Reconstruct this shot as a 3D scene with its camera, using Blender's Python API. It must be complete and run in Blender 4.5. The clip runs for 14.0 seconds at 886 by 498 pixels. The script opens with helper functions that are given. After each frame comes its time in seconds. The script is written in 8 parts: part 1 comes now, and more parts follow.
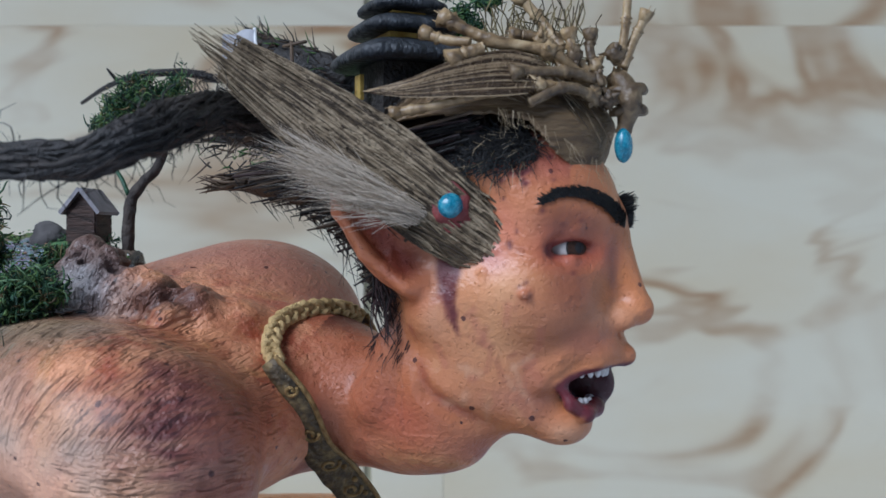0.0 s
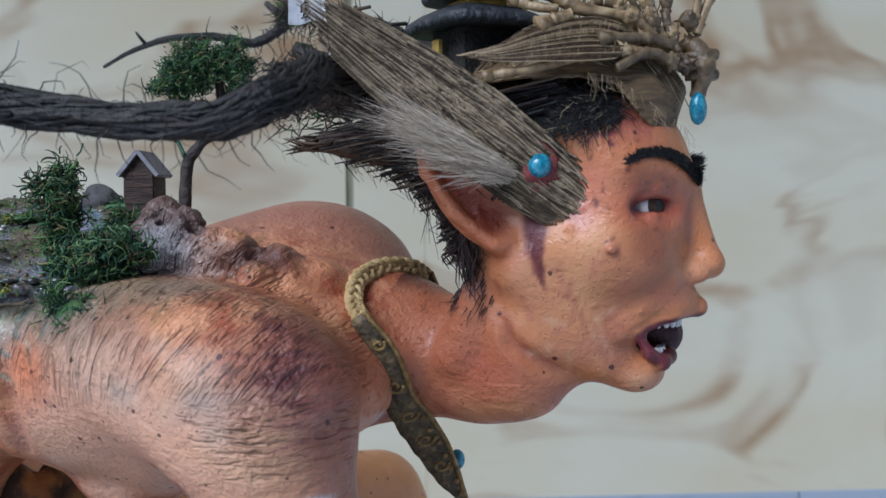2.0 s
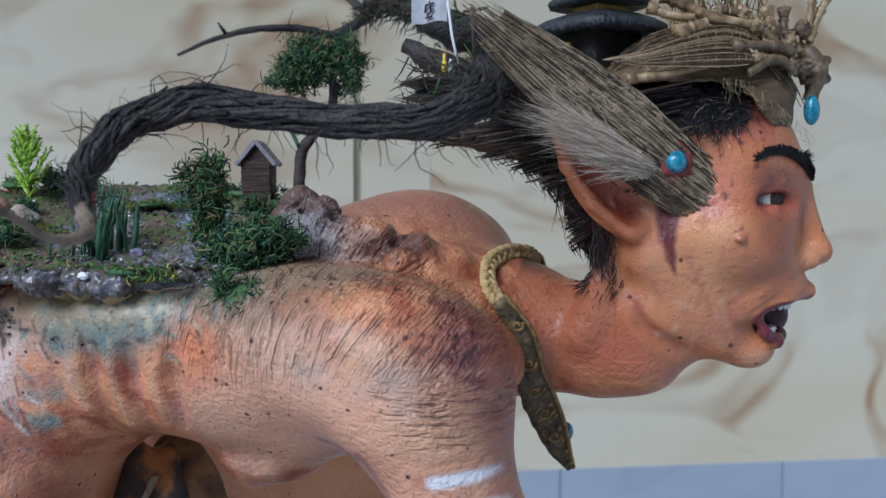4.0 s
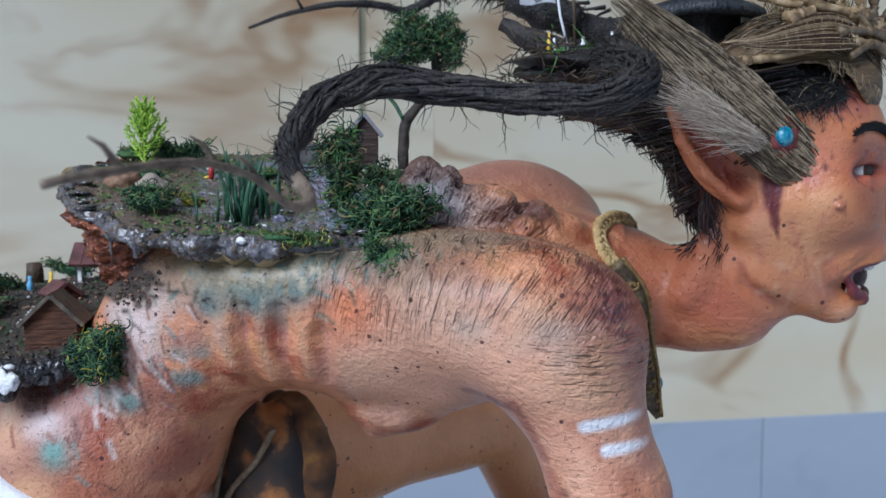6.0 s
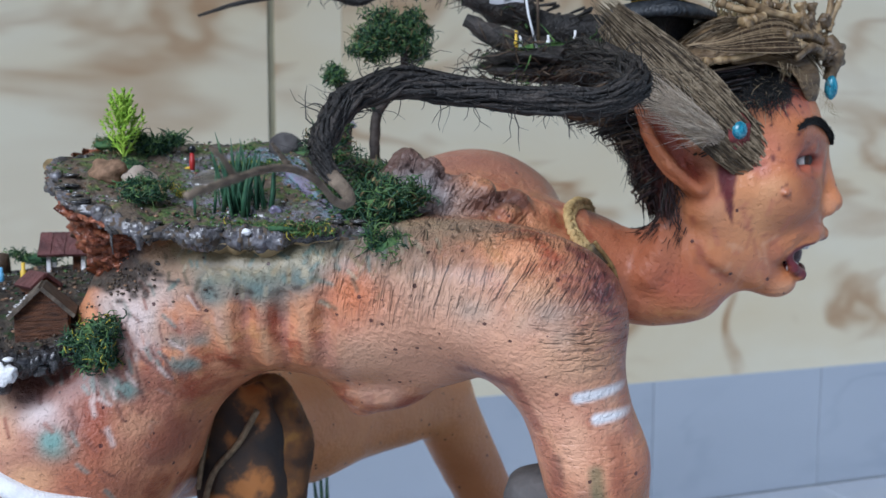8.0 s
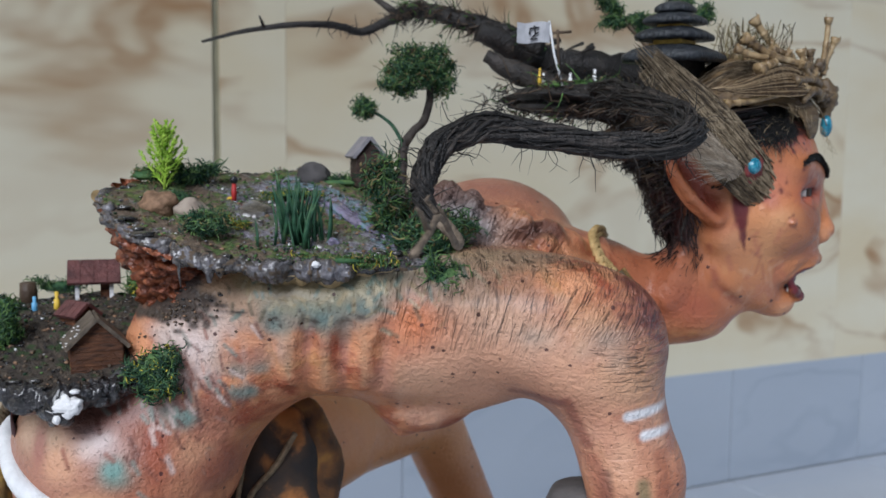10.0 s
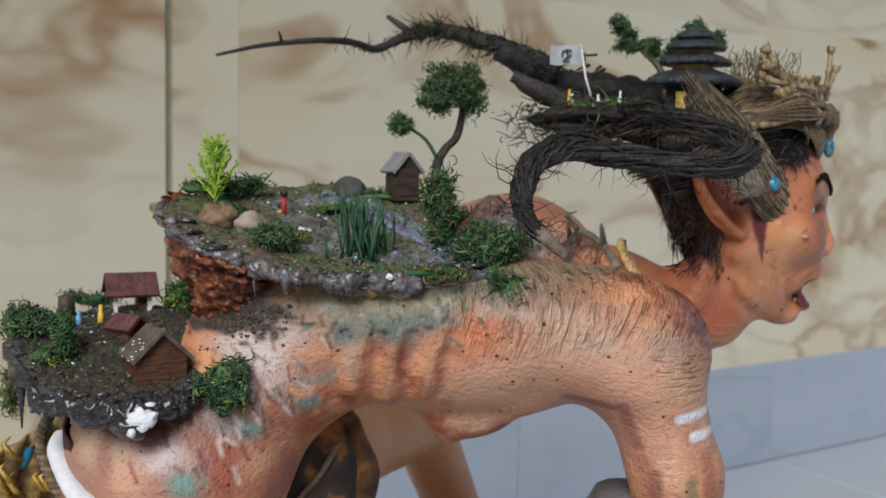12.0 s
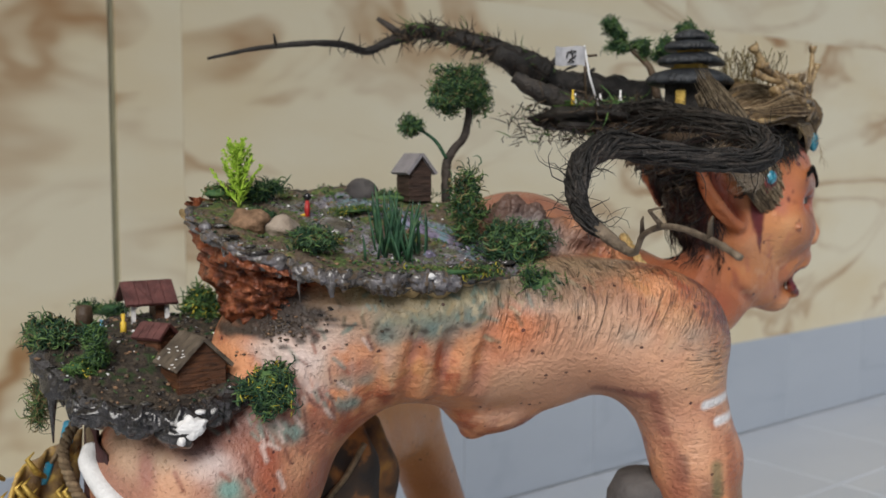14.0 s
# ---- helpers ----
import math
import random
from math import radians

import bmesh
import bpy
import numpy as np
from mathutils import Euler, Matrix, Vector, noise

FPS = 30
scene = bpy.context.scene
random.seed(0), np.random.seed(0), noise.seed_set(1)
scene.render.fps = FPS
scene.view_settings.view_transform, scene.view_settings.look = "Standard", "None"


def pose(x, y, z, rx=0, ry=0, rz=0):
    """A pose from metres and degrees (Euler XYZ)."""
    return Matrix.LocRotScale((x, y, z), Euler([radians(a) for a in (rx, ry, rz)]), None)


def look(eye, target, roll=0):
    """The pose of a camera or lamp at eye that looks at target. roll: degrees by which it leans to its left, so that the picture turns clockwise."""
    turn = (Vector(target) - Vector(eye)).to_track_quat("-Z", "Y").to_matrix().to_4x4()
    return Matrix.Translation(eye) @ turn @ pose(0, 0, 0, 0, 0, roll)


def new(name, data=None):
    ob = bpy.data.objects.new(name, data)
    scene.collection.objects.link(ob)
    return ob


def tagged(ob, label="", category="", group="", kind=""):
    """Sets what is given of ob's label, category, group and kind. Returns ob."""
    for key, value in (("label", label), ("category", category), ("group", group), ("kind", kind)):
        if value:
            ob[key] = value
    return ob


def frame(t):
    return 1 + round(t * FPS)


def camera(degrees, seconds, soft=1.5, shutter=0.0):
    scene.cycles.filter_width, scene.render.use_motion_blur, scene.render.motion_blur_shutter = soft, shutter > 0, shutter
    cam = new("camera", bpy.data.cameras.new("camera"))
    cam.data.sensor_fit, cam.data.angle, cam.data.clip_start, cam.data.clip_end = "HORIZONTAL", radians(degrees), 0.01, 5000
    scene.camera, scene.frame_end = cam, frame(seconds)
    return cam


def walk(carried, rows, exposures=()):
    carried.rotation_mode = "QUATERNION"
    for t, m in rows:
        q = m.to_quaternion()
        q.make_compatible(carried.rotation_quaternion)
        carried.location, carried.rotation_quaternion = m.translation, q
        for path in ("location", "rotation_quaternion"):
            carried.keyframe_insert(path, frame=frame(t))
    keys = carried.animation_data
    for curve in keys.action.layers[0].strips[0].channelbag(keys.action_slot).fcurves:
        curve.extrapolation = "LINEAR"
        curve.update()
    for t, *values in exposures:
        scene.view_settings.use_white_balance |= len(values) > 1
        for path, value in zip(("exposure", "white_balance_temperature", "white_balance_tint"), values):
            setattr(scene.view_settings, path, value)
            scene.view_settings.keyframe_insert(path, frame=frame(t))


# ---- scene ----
cam = camera(46.8, 14.0)
METRES, EYE, TILT, LEAN, TURN = 0.57, 0.36, 0.0, 0.0, 0.0
ROWS = [
    (0.0, 0.0, 0.0, 0.0, 0.0, -0.0, 0.0),
    (0.5, -0.0216, -0.0052, -0.0004, -0.66, -0.52, 0.14),
    (1.0, -0.0464, -0.0104, -0.0058, -1.8, -1.01, 0.37),
    (1.5, -0.0675, -0.018, -0.0077, -2.69, -1.46, 0.56),
    (2.0, -0.1031, -0.0264, -0.0061, -3.81, -1.8, 0.29),
    (2.5, -0.1413, -0.0329, -0.0093, -4.62, -2.3, 0.05),
    (3.0, -0.1727, -0.0409, -0.0093, -5.44, -2.83, 0.09),
    (3.5, -0.2083, -0.0537, -0.0038, -6.31, -2.96, 0.1),
    (4.0, -0.2546, -0.0669, 0.0038, -7.43, -3.06, -0.01),
    (6.5, -0.4473, -0.1142, 0.0068, -12.81, -5.32, -0.26),
    (7.0, -0.4758, -0.124, 0.0122, -14.88, -5.72, -0.31),
    (7.5, -0.5017, -0.1269, 0.0165, -17.0, -6.15, -0.21),
    (10.0, -0.6885, -0.1106, 0.0507, -26.01, -6.21, -0.59),
    (10.5, -0.7335, -0.0979, 0.0513, -27.52, -6.26, -0.93),
    (11.0, -0.7697, -0.0865, 0.0496, -29.19, -6.15, -1.06),
    (11.5, -0.8092, -0.0734, 0.0501, -30.96, -5.88, -1.26),
    (12.0, -0.8435, -0.062, 0.052, -32.64, -5.41, -1.27),
    (12.5, -0.8679, -0.0497, 0.0527, -34.47, -5.17, -0.97),
    (13.0, -0.8915, -0.0358, 0.0526, -36.27, -5.15, -0.71),
    (13.5, -0.9209, -0.0212, 0.0529, -37.65, -5.18, -0.57),
    (14.0, -0.953, -0.002, 0.0505, -38.61, -5.31, -0.26),
]
walk(cam, [(t, pose(0, 0, EYE, TILT, LEAN, TURN) @ pose(METRES * x, METRES * y, METRES * z, 90 + pitch, roll, yaw)) for t, x, y, z, yaw, pitch, roll in ROWS],
     exposures=[(0.0, -0.20, 5000, 10), (2.0, -0.20, 5000, 10), (4.0, -0.27, 4980, 10), (7.5, -0.16, 5080, 10), (10.0, -0.31, 5470, 10), (11.5, -0.35, 5680, 10), (14.0, -0.38, 6250, 10)])
cam.data.dof.use_dof = True
cam.data.dof.focus_distance = 0.44
cam.data.dof.aperture_fstop = 16.0

# ---- light: a bright overcast day, a porch open towards the camera ----
world = bpy.data.worlds.new("sky")
scene.world = world
world.use_nodes = True
wn = world.node_tree.nodes
sky = wn.new("ShaderNodeTexSky")
sky.sky_type = "NISHITA"
sky.sun_disc = False
sky.sun_elevation, sky.sun_rotation = radians(43), radians(235)
world.node_tree.links.new(sky.outputs[0], wn["Background"].inputs[0])
wn["Background"].inputs[1].default_value = 0.045
sun_data = bpy.data.lights.new("sun", "SUN")
sun_data.energy, sun_data.angle, sun_data.color = 5.0, radians(36), (1.0, 0.94, 0.86)
sun = new("sun", sun_data)
sun.matrix_world = look((-2.6, -1.72, 3.15), (0, 0.4, 0.3))


# ---- materials ----
def material(name, colors=((0, (0.5, 0.5, 0.5)), (1, (0.6, 0.6, 0.6))), scale=20.0, rough=0.6, bump=0.3, bump_scale=None, detail=6.0,
             metal=0.0, distort=0.0, stretch=(1, 1, 1), island=0.0, spec=0.5, coat=0.0, sss=0.0, depth=0.002, fine=0.35):
    """A noise-driven surface: colours by one noise, a second finer noise for grain and relief."""
    m = bpy.data.materials.new(name)
    m.use_nodes = True
    nt = m.node_tree
    n, link = nt.nodes, nt.links.new
    b = n["Principled BSDF"]
    tc = n.new("ShaderNodeTexCoord")
    mp = n.new("ShaderNodeMapping")
    mp.inputs["Scale"].default_value = stretch
    link(tc.outputs["Object"], mp.inputs[0])
    nz = n.new("ShaderNodeTexNoise")
    nz.inputs["Scale"].default_value, nz.inputs["Detail"].default_value, nz.inputs["Distortion"].default_value = scale, detail, distort
    link(mp.outputs[0], nz.inputs["Vector"])
    ramp = n.new("ShaderNodeValToRGB")
    els = ramp.color_ramp.elements
    while len(els) < len(colors):
        els.new(0.5)
    for e, (p, c) in zip(els, colors):
        e.position, e.color = p, (*c, 1)
    fac = nz.outputs["Fac"]
    if island:
        geo = n.new("ShaderNodeNewGeometry")
        mx = n.new("ShaderNodeMath")
        mx.operation = "MULTIPLY_ADD"
        mx.inputs[1].default_value, mx.inputs[2].default_value = island, -island / 2
        link(geo.outputs["Random Per Island"], mx.inputs[0])
        ad = n.new("ShaderNodeMath")
        link(mx.outputs[0], ad.inputs[0])
        link(fac, ad.inputs[1])
        fac = ad.outputs[0]
    link(fac, ramp.inputs[0])
    link(ramp.outputs[0], b.inputs["Base Color"])
    n2 = n.new("ShaderNodeTexNoise")
    n2.inputs["Scale"].default_value, n2.inputs["Detail"].default_value = bump_scale or scale * 4, 5
    link(mp.outputs[0], n2.inputs["Vector"])
    bp = n.new("ShaderNodeBump")
    bp.inputs["Strength"].default_value, bp.inputs["Distance"].default_value = bump, depth
    link(n2.outputs["Fac"], bp.inputs["Height"])
    link(bp.outputs[0], b.inputs["Normal"])
    rr = n.new("ShaderNodeMapRange")
    rr.inputs[3].default_value, rr.inputs[4].default_value = max(0.03, rough - fine * 0.4), min(1, rough + fine * 0.4)
    link(n2.outputs["Fac"], rr.inputs[0])
    link(rr.outputs[0], b.inputs["Roughness"])
    b.inputs["Metallic"].default_value = metal
    b.inputs["Specular IOR Level"].default_value = spec
    b.inputs["Coat Weight"].default_value = coat
    b.inputs["Coat Roughness"].default_value = 0.15
    if sss:
        b.inputs["Subsurface Weight"].default_value = sss
        b.inputs["Subsurface Radius"].default_value = (0.004, 0.002, 0.001)
    return m


M_GROUT = material("olive_grout", ((0.3, (0.27, 0.255, 0.17)), (0.7, (0.35, 0.33, 0.22))), 30, 0.9, 0.3)
M_DADO = material("pale_grey_tile", ((0.3, (0.55, 0.6, 0.66)), (0.7, (0.66, 0.7, 0.75))), 4, 0.3, 0.03)
M_ROOF = material("white_ceiling_paint", ((0.3, (0.75, 0.74, 0.7)), (0.7, (0.8, 0.79, 0.76))), 4, 0.8, 0.05)
M_BARK = material("dark_root_fibre", ((0.3, (0.007, 0.006, 0.005)), (0.6, (0.017, 0.014, 0.012)), (0.9, (0.058, 0.047, 0.039))), 160, 0.55, 0.8, island=0.6)
M_WING = material("palm_husk_fibre", ((0.28, (0.050, 0.033, 0.017)), (0.5, (0.165, 0.118, 0.065)), (0.8, (0.36, 0.28, 0.175))), 190, 0.75, 0.6, island=0.75)
M_SHEATH = material("woven_palm_sheath", ((0.3, (0.06, 0.035, 0.014)), (0.55, (0.14, 0.088, 0.038)), (0.75, (0.24, 0.16, 0.075))), 130, 0.55, 0.8, 420, stretch=(0.35, 1, 1.6))
M_BAMBOO = material("dried_bamboo_twig", ((0.28, (0.07, 0.042, 0.019)), (0.45, (0.22, 0.145, 0.066)), (0.6, (0.37, 0.265, 0.135)), (0.8, (0.52, 0.41, 0.25))), 110, 0.42, 0.35, 420, distort=1.2)
M_TURQ = material("turquoise_stone", ((0.3, (0.012, 0.10, 0.16)), (0.5, (0.03, 0.21, 0.30)), (0.72, (0.10, 0.34, 0.42))), 420, 0.25, 0.15, coat=0.4)
M_MOSS = material("dried_green_moss", ((0.2, (0.010, 0.034, 0.014)), (0.5, (0.036, 0.10, 0.036)), (0.8, (0.14, 0.23, 0.065))), 150, 0.8, 0.3, island=0.9)
M_SOIL = material("brown_soil", ((0.3, (0.05, 0.035, 0.022)), (0.7, (0.14, 0.1, 0.065))), 90, 0.8, 0.8, 300)
M_GOLD = material("gold_braid", ((0.3, (0.16, 0.09, 0.025)), (0.7, (0.42, 0.28, 0.10))), 300, 0.5, 0.6, metal=0.35)
M_LEATHER = material("brown_leather", ((0.3, (0.05, 0.03, 0.018)), (0.7, (0.12, 0.08, 0.045))), 90, 0.6, 0.5)
M_STONE = material("dark_grey_stone", ((0.3, (0.05, 0.045, 0.045)), (0.7, (0.12, 0.11, 0.105))), 60, 0.8, 0.6)
M_WHITE = material("white_cloth_cord", ((0.3, (0.65, 0.65, 0.65)), (0.7, (0.8, 0.8, 0.8))), 150, 0.8, 0.4)


# ---- mesh helpers ----
def mesh_object(name, verts, faces, mats, parent=None, smooth=True, face_mats=None):
    me = bpy.data.meshes.new(name)
    me.from_pydata([tuple(v) for v in verts] if not isinstance(verts, np.ndarray) else verts.tolist(), [], faces if isinstance(faces, list) else faces.tolist())
    for m in (mats if isinstance(mats, (list, tuple)) else [mats]):
        me.materials.append(m)
    if face_mats is not None:
        me.polygons.foreach_set("material_index", np.asarray(face_mats, dtype=np.int32))
    me.polygons.foreach_set("use_smooth", np.full(len(me.polygons), smooth))
    me.update()
    ob = new(name, me)
    if parent:
        ob.parent = parent
    return ob


class Pile:
    """Gathers many small pieces into one mesh."""

    def __init__(self):
        self.v, self.f, self.m, self.mi = [], [], [], 0

    def add(self, verts, faces, mi=None):
        o = len(self.v)
        self.v.extend(tuple(p) for p in verts)
        self.f.extend(tuple(i + o for i in q) for q in faces)
        self.m.extend([self.mi if mi is None else mi] * len(faces))

    def tube(self, pts, radii, sides=6, mi=None, cap=True, rough=0.0, flat=1.0):
        pts = [Vector(p) for p in pts]
        if not isinstance(radii, (list, tuple)):
            radii = [radii] * len(pts)
        vs, fs = [], []
        ref = Vector((0.13, 0.2, 0.97))
        for i, p in enumerate(pts):
            d = (pts[min(i + 1, len(pts) - 1)] - pts[max(i - 1, 0)])
            d = d.normalized() if d.length > 1e-9 else Vector((0, 0, 1))
            s = d.cross(ref)
            if s.length < 0.05:
                s = d.cross(Vector((1, 0, 0)))
            s.normalize()
            w = s.cross(d).normalized()
            ref = w
            for k in range(sides):
                a = 2 * math.pi * k / sides
                r = radii[i] * (1 + rough * (random.random() - 0.5))
                vs.append(p + s * (math.cos(a) * r) + w * (math.sin(a) * r * flat))
        for i in range(len(pts) - 1):
            for k in range(sides):
                k2 = (k + 1) % sides
                fs.append((i * sides + k, i * sides + k2, (i + 1) * sides + k2, (i + 1) * sides + k))
        if cap:
            fs.append(tuple(range(sides))[::-1])
            fs.append(tuple((len(pts) - 1) * sides + k for k in range(sides)))
        self.add(vs, fs, mi)

    def blob(self, c, r, rough=0.1, rows=6, cols=9, mi=None, seed=0.0, basis=None, freq=1.5):
        c = Vector(c)
        r = Vector(r if isinstance(r, (tuple, list)) else (r, r, r))
        vs = [None] * 0
        for i in range(rows + 1):
            th = math.pi * i / rows
            for k in range(cols):
                ph = 2 * math.pi * k / cols
                d = Vector((math.sin(th) * math.cos(ph), math.sin(th) * math.sin(ph), math.cos(th)))
                q = 1 + rough * noise.noise(d * freq + Vector((seed, seed * 1.7, 3.1)))
                p = Vector((d.x * r.x * q, d.y * r.y * q, d.z * r.z * q))
                vs.append(c + (basis @ p if basis else p))
        fs = []
        for i in range(rows):
            for k in range(cols):
                k2 = (k + 1) % cols
                a, b_, c_, d_ = i * cols + k, i * cols + k2, (i + 1) * cols + k2, (i + 1) * cols + k
                fs.append((a, d_, c_, b_))
        self.add(vs, fs, mi)

    def box(self, m, size, mi=None):
        sx, sy, sz = (s / 2 for s in size)
        vs = [m @ Vector((x, y, z)) for x in (-sx, sx) for y in (-sy, sy) for z in (-sz, sz)]
        self.add(vs, [(0, 1, 3, 2), (4, 6, 7, 5), (0, 4, 5, 1), (2, 3, 7, 6), (0, 2, 6, 4), (1, 5, 7, 3)], mi)

    def obj(self, name, mats, parent=None, smooth=True):
        return mesh_object(name, self.v, self.f, mats, parent, smooth, self.m)


def spline(points, n):
    """Points along a smooth curve through the given ones."""
    p = [Vector(q) for q in points]
    p = [p[0] * 2 - p[1]] + p + [p[-1] * 2 - p[-2]]
    out = []
    segs = len(p) - 3
    for j in range(n):
        s = min(j / (n - 1) * segs, segs - 1e-6)
        i = int(s)
        u = s - i
        a, b_, c_, d_ = p[i:i + 4]
        out.append(0.5 * ((2 * b_) + (c_ - a) * u + (2 * a - 5 * b_ + 4 * c_ - d_) * u * u + (3 * b_ - a - 3 * c_ + d_) * u ** 3))
    return out


def empty(name, place=(0, 0, 0), label="", category="", group=""):
    ob = new(name)
    ob.location = place
    ob.empty_display_size = 0.01
    return tagged(ob, label, category, group)


def under(child, parent):
    """Puts a part built in world coordinates under its thing."""
    child.parent = parent
    child.matrix_parent_inverse = Matrix.Translation(parent.location).inverted()
    return child


# ---- the two frames in which the figure is shaped ----
HA = radians(20)
HF, HN, HU = Vector((math.cos(HA), -math.sin(HA), 0)), Vector((-math.sin(HA), -math.cos(HA), 0)), Vector((0, 0, 1))
HO = Vector((0.077, 0.375, 0.340))
HB = Matrix((HF, HN, HU)).transposed()
TA, TM, TO = Vector((-0.928, 0.371, 0)), Vector((-0.371, -0.928, 0)), Vector((-0.09, 0.41, 0))
TB = Matrix((TA, TM, HU)).transposed()


def HP(f, n, u):
    """A place on the head: ahead of, to the near side of and above the tip of the nose."""
    return HO + HF * f + HN * n + HU * u


def TP(a, m, z):
    """A place on the body: along the spine, towards the near side, height."""
    return TO + TA * a + TM * m + HU * z


class Field:
    """A smooth solid blended from ellipsoids and tapered capsules, meshed by surface nets."""

    def __init__(self):
        self.ops = []

    def ell(self, c, r, k=0.01, basis=None, cut=False, turn=(0, 0, 0)):
        b_ = np.array((basis or Matrix.Identity(3)) @ Euler([radians(a) for a in turn]).to_matrix())
        self.ops.append(("e", np.array(c), np.array(r, dtype=float), b_, k, cut, np.array(c), max(r)))

    def cap(self, p, q, r0, r1, k=0.01, cut=False):
        p, q = np.array(p), np.array(q)
        self.ops.append(("c", p, q, (r0, r1), k, cut, (p + q) / 2, np.linalg.norm(q - p) / 2 + max(r0, r1)))

    def dist(self, op, x):
        if op[0] == "e":
            l = (x - op[1]) @ op[3]
            a = np.sqrt(((l / op[2]) ** 2).sum(-1))
            g = np.sqrt(((l / op[2] ** 2) ** 2).sum(-1)) + 1e-9
            return a * (a - 1) / g
        p, q, (r0, r1) = op[1], op[2], op[3]
        d = q - p
        h = np.clip(((x - p) @ d) / (d @ d), 0, 1)
        return np.linalg.norm(x - p - h[..., None] * d, axis=-1) - (r0 + (r1 - r0) * h)

    def at(self, x, centres=None, reach=0.0):
        """Signed distances at x, of shape (blocks, n, 3); pieces far from a block are passed over."""
        out = np.full(x.shape[:-1], 0.2)
        for op in self.ops:
            k, cut, c, rad = op[-4:]
            near = np.linalg.norm(centres - c, axis=-1) < rad + reach + k + 0.006
            if not near.any():
                continue
            d = self.dist(op, x[near])
            cur = out[near]
            if cut:
                h = np.clip(0.5 - 0.5 * (cur + d) / k, 0, 1)
                out[near] = cur + (-d - cur) * h + k * h * (1 - h)
            else:
                h = np.clip(0.5 + 0.5 * (d - cur) / k, 0, 1)
                out[near] = cur * h + d * (1 - h) - k * h * (1 - h)
        return out

    def mesh(self, lo, hi, step, relief=None):
        n = 8
        lo, hi = np.array(lo), np.array(hi)
        cells = np.ceil((hi - lo) / (step * n)).astype(int)
        grid = np.stack(np.meshgrid(*[np.arange(c) for c in cells], indexing="ij"), -1).reshape(-1, 3)
        mid = lo + (grid + 0.5) * step * n
        half = step * n * 0.87
        d0 = self.at(mid[:, None, :], mid, half)[:, 0]
        live = grid[np.abs(d0) < half * 2.2 + 0.004]
        sub = np.stack(np.meshgrid(*[np.arange(n + 1)] * 3, indexing="ij"), -1).reshape(-1, 3)
        ids = live[:, None, :] * n + sub[None]
        x = lo + ids * step
        d = self.at(x, lo + (live + 0.5) * step * n, half)
        if relief:
            d = d - relief(x)
        d = d.reshape(-1, n + 1, n + 1, n + 1)
        size = cells * n + 2
        # one vertex in each cell that the surface crosses
        corners = np.stack([d[:, i:i + n, j:j + n, k:k + n] for i in (0, 1) for j in (0, 1) for k in (0, 1)], -1)
        neg = corners < 0
        act = neg.any(-1) & ~neg.all(-1)
        bi, ci, cj, ck = np.nonzero(act)
        cv = corners[act]
        offs = np.array([(i, j, k) for i in (0, 1) for j in (0, 1) for k in (0, 1)], float)
        tot, cnt = np.zeros((len(cv), 3)), np.zeros(len(cv))
        for a in range(8):
            for b_ in range(a + 1, 8):
                if np.abs(offs[a] - offs[b_]).sum() != 1:
                    continue
                hit = (cv[:, a] < 0) != (cv[:, b_] < 0)
                u = np.where(hit, cv[:, a] / np.where(hit, cv[:, a] - cv[:, b_], 1), 0)
                tot += np.where(hit[:, None], offs[a] + u[:, None] * (offs[b_] - offs[a]), 0)
                cnt += hit
        base = live[bi] * n + np.stack([ci, cj, ck], -1)
        verts = lo + (base + tot / cnt[:, None]) * step
        key = (base[:, 0] * size[1] + base[:, 1]) * size[2] + base[:, 2]
        order = np.argsort(key)
        skey = key[order]
        faces = []
        for ax in range(3):
            o1, o2 = [a for a in range(3) if a != ax]
            s0 = [slice(None)] + [slice(0, n)] * 3
            s1 = list(s0)
            s1[ax + 1] = slice(1, n + 1)
            d0_, d1_ = d[tuple(s0)], d[tuple(s1)]
            hit = (d0_ < 0) != (d1_ < 0)
            hb, hi_, hj, hk = np.nonzero(hit)
            g = live[hb] * n + np.stack([hi_, hj, hk], -1)
            quad = []
            for da, db in ((1, 1), (0, 1), (0, 0), (1, 0)):
                c = g.copy()
                c[:, o1] -= da
                c[:, o2] -= db
                kk = (c[:, 0] * size[1] + c[:, 1]) * size[2] + c[:, 2]
                pos = np.clip(np.searchsorted(skey, kk), 0, len(skey) - 1)
                quad.append(np.where(skey[pos] == kk, order[pos], -1))
            quad = np.stack(quad, -1)
            inward = d0_[hit] >= 0
            if ax == 1:
                inward = ~inward
            quad[inward] = quad[inward][:, ::-1]
            faces.append(quad[(quad >= 0).all(-1)])
        return verts, np.concatenate(faces)


# ---- the setting: wall, floor, ground; ceiling and side wall are unseen additions ----
def slab(name, lo, hi, mat, label=""):
    p = Pile()
    p.box(Matrix.Translation([(a + b_) / 2 for a, b_ in zip(lo, hi)]), [b_ - a for a, b_ in zip(lo, hi)])
    return tagged(p.obj(name, mat, smooth=False), label, name.split("_")[0], kind="structure")


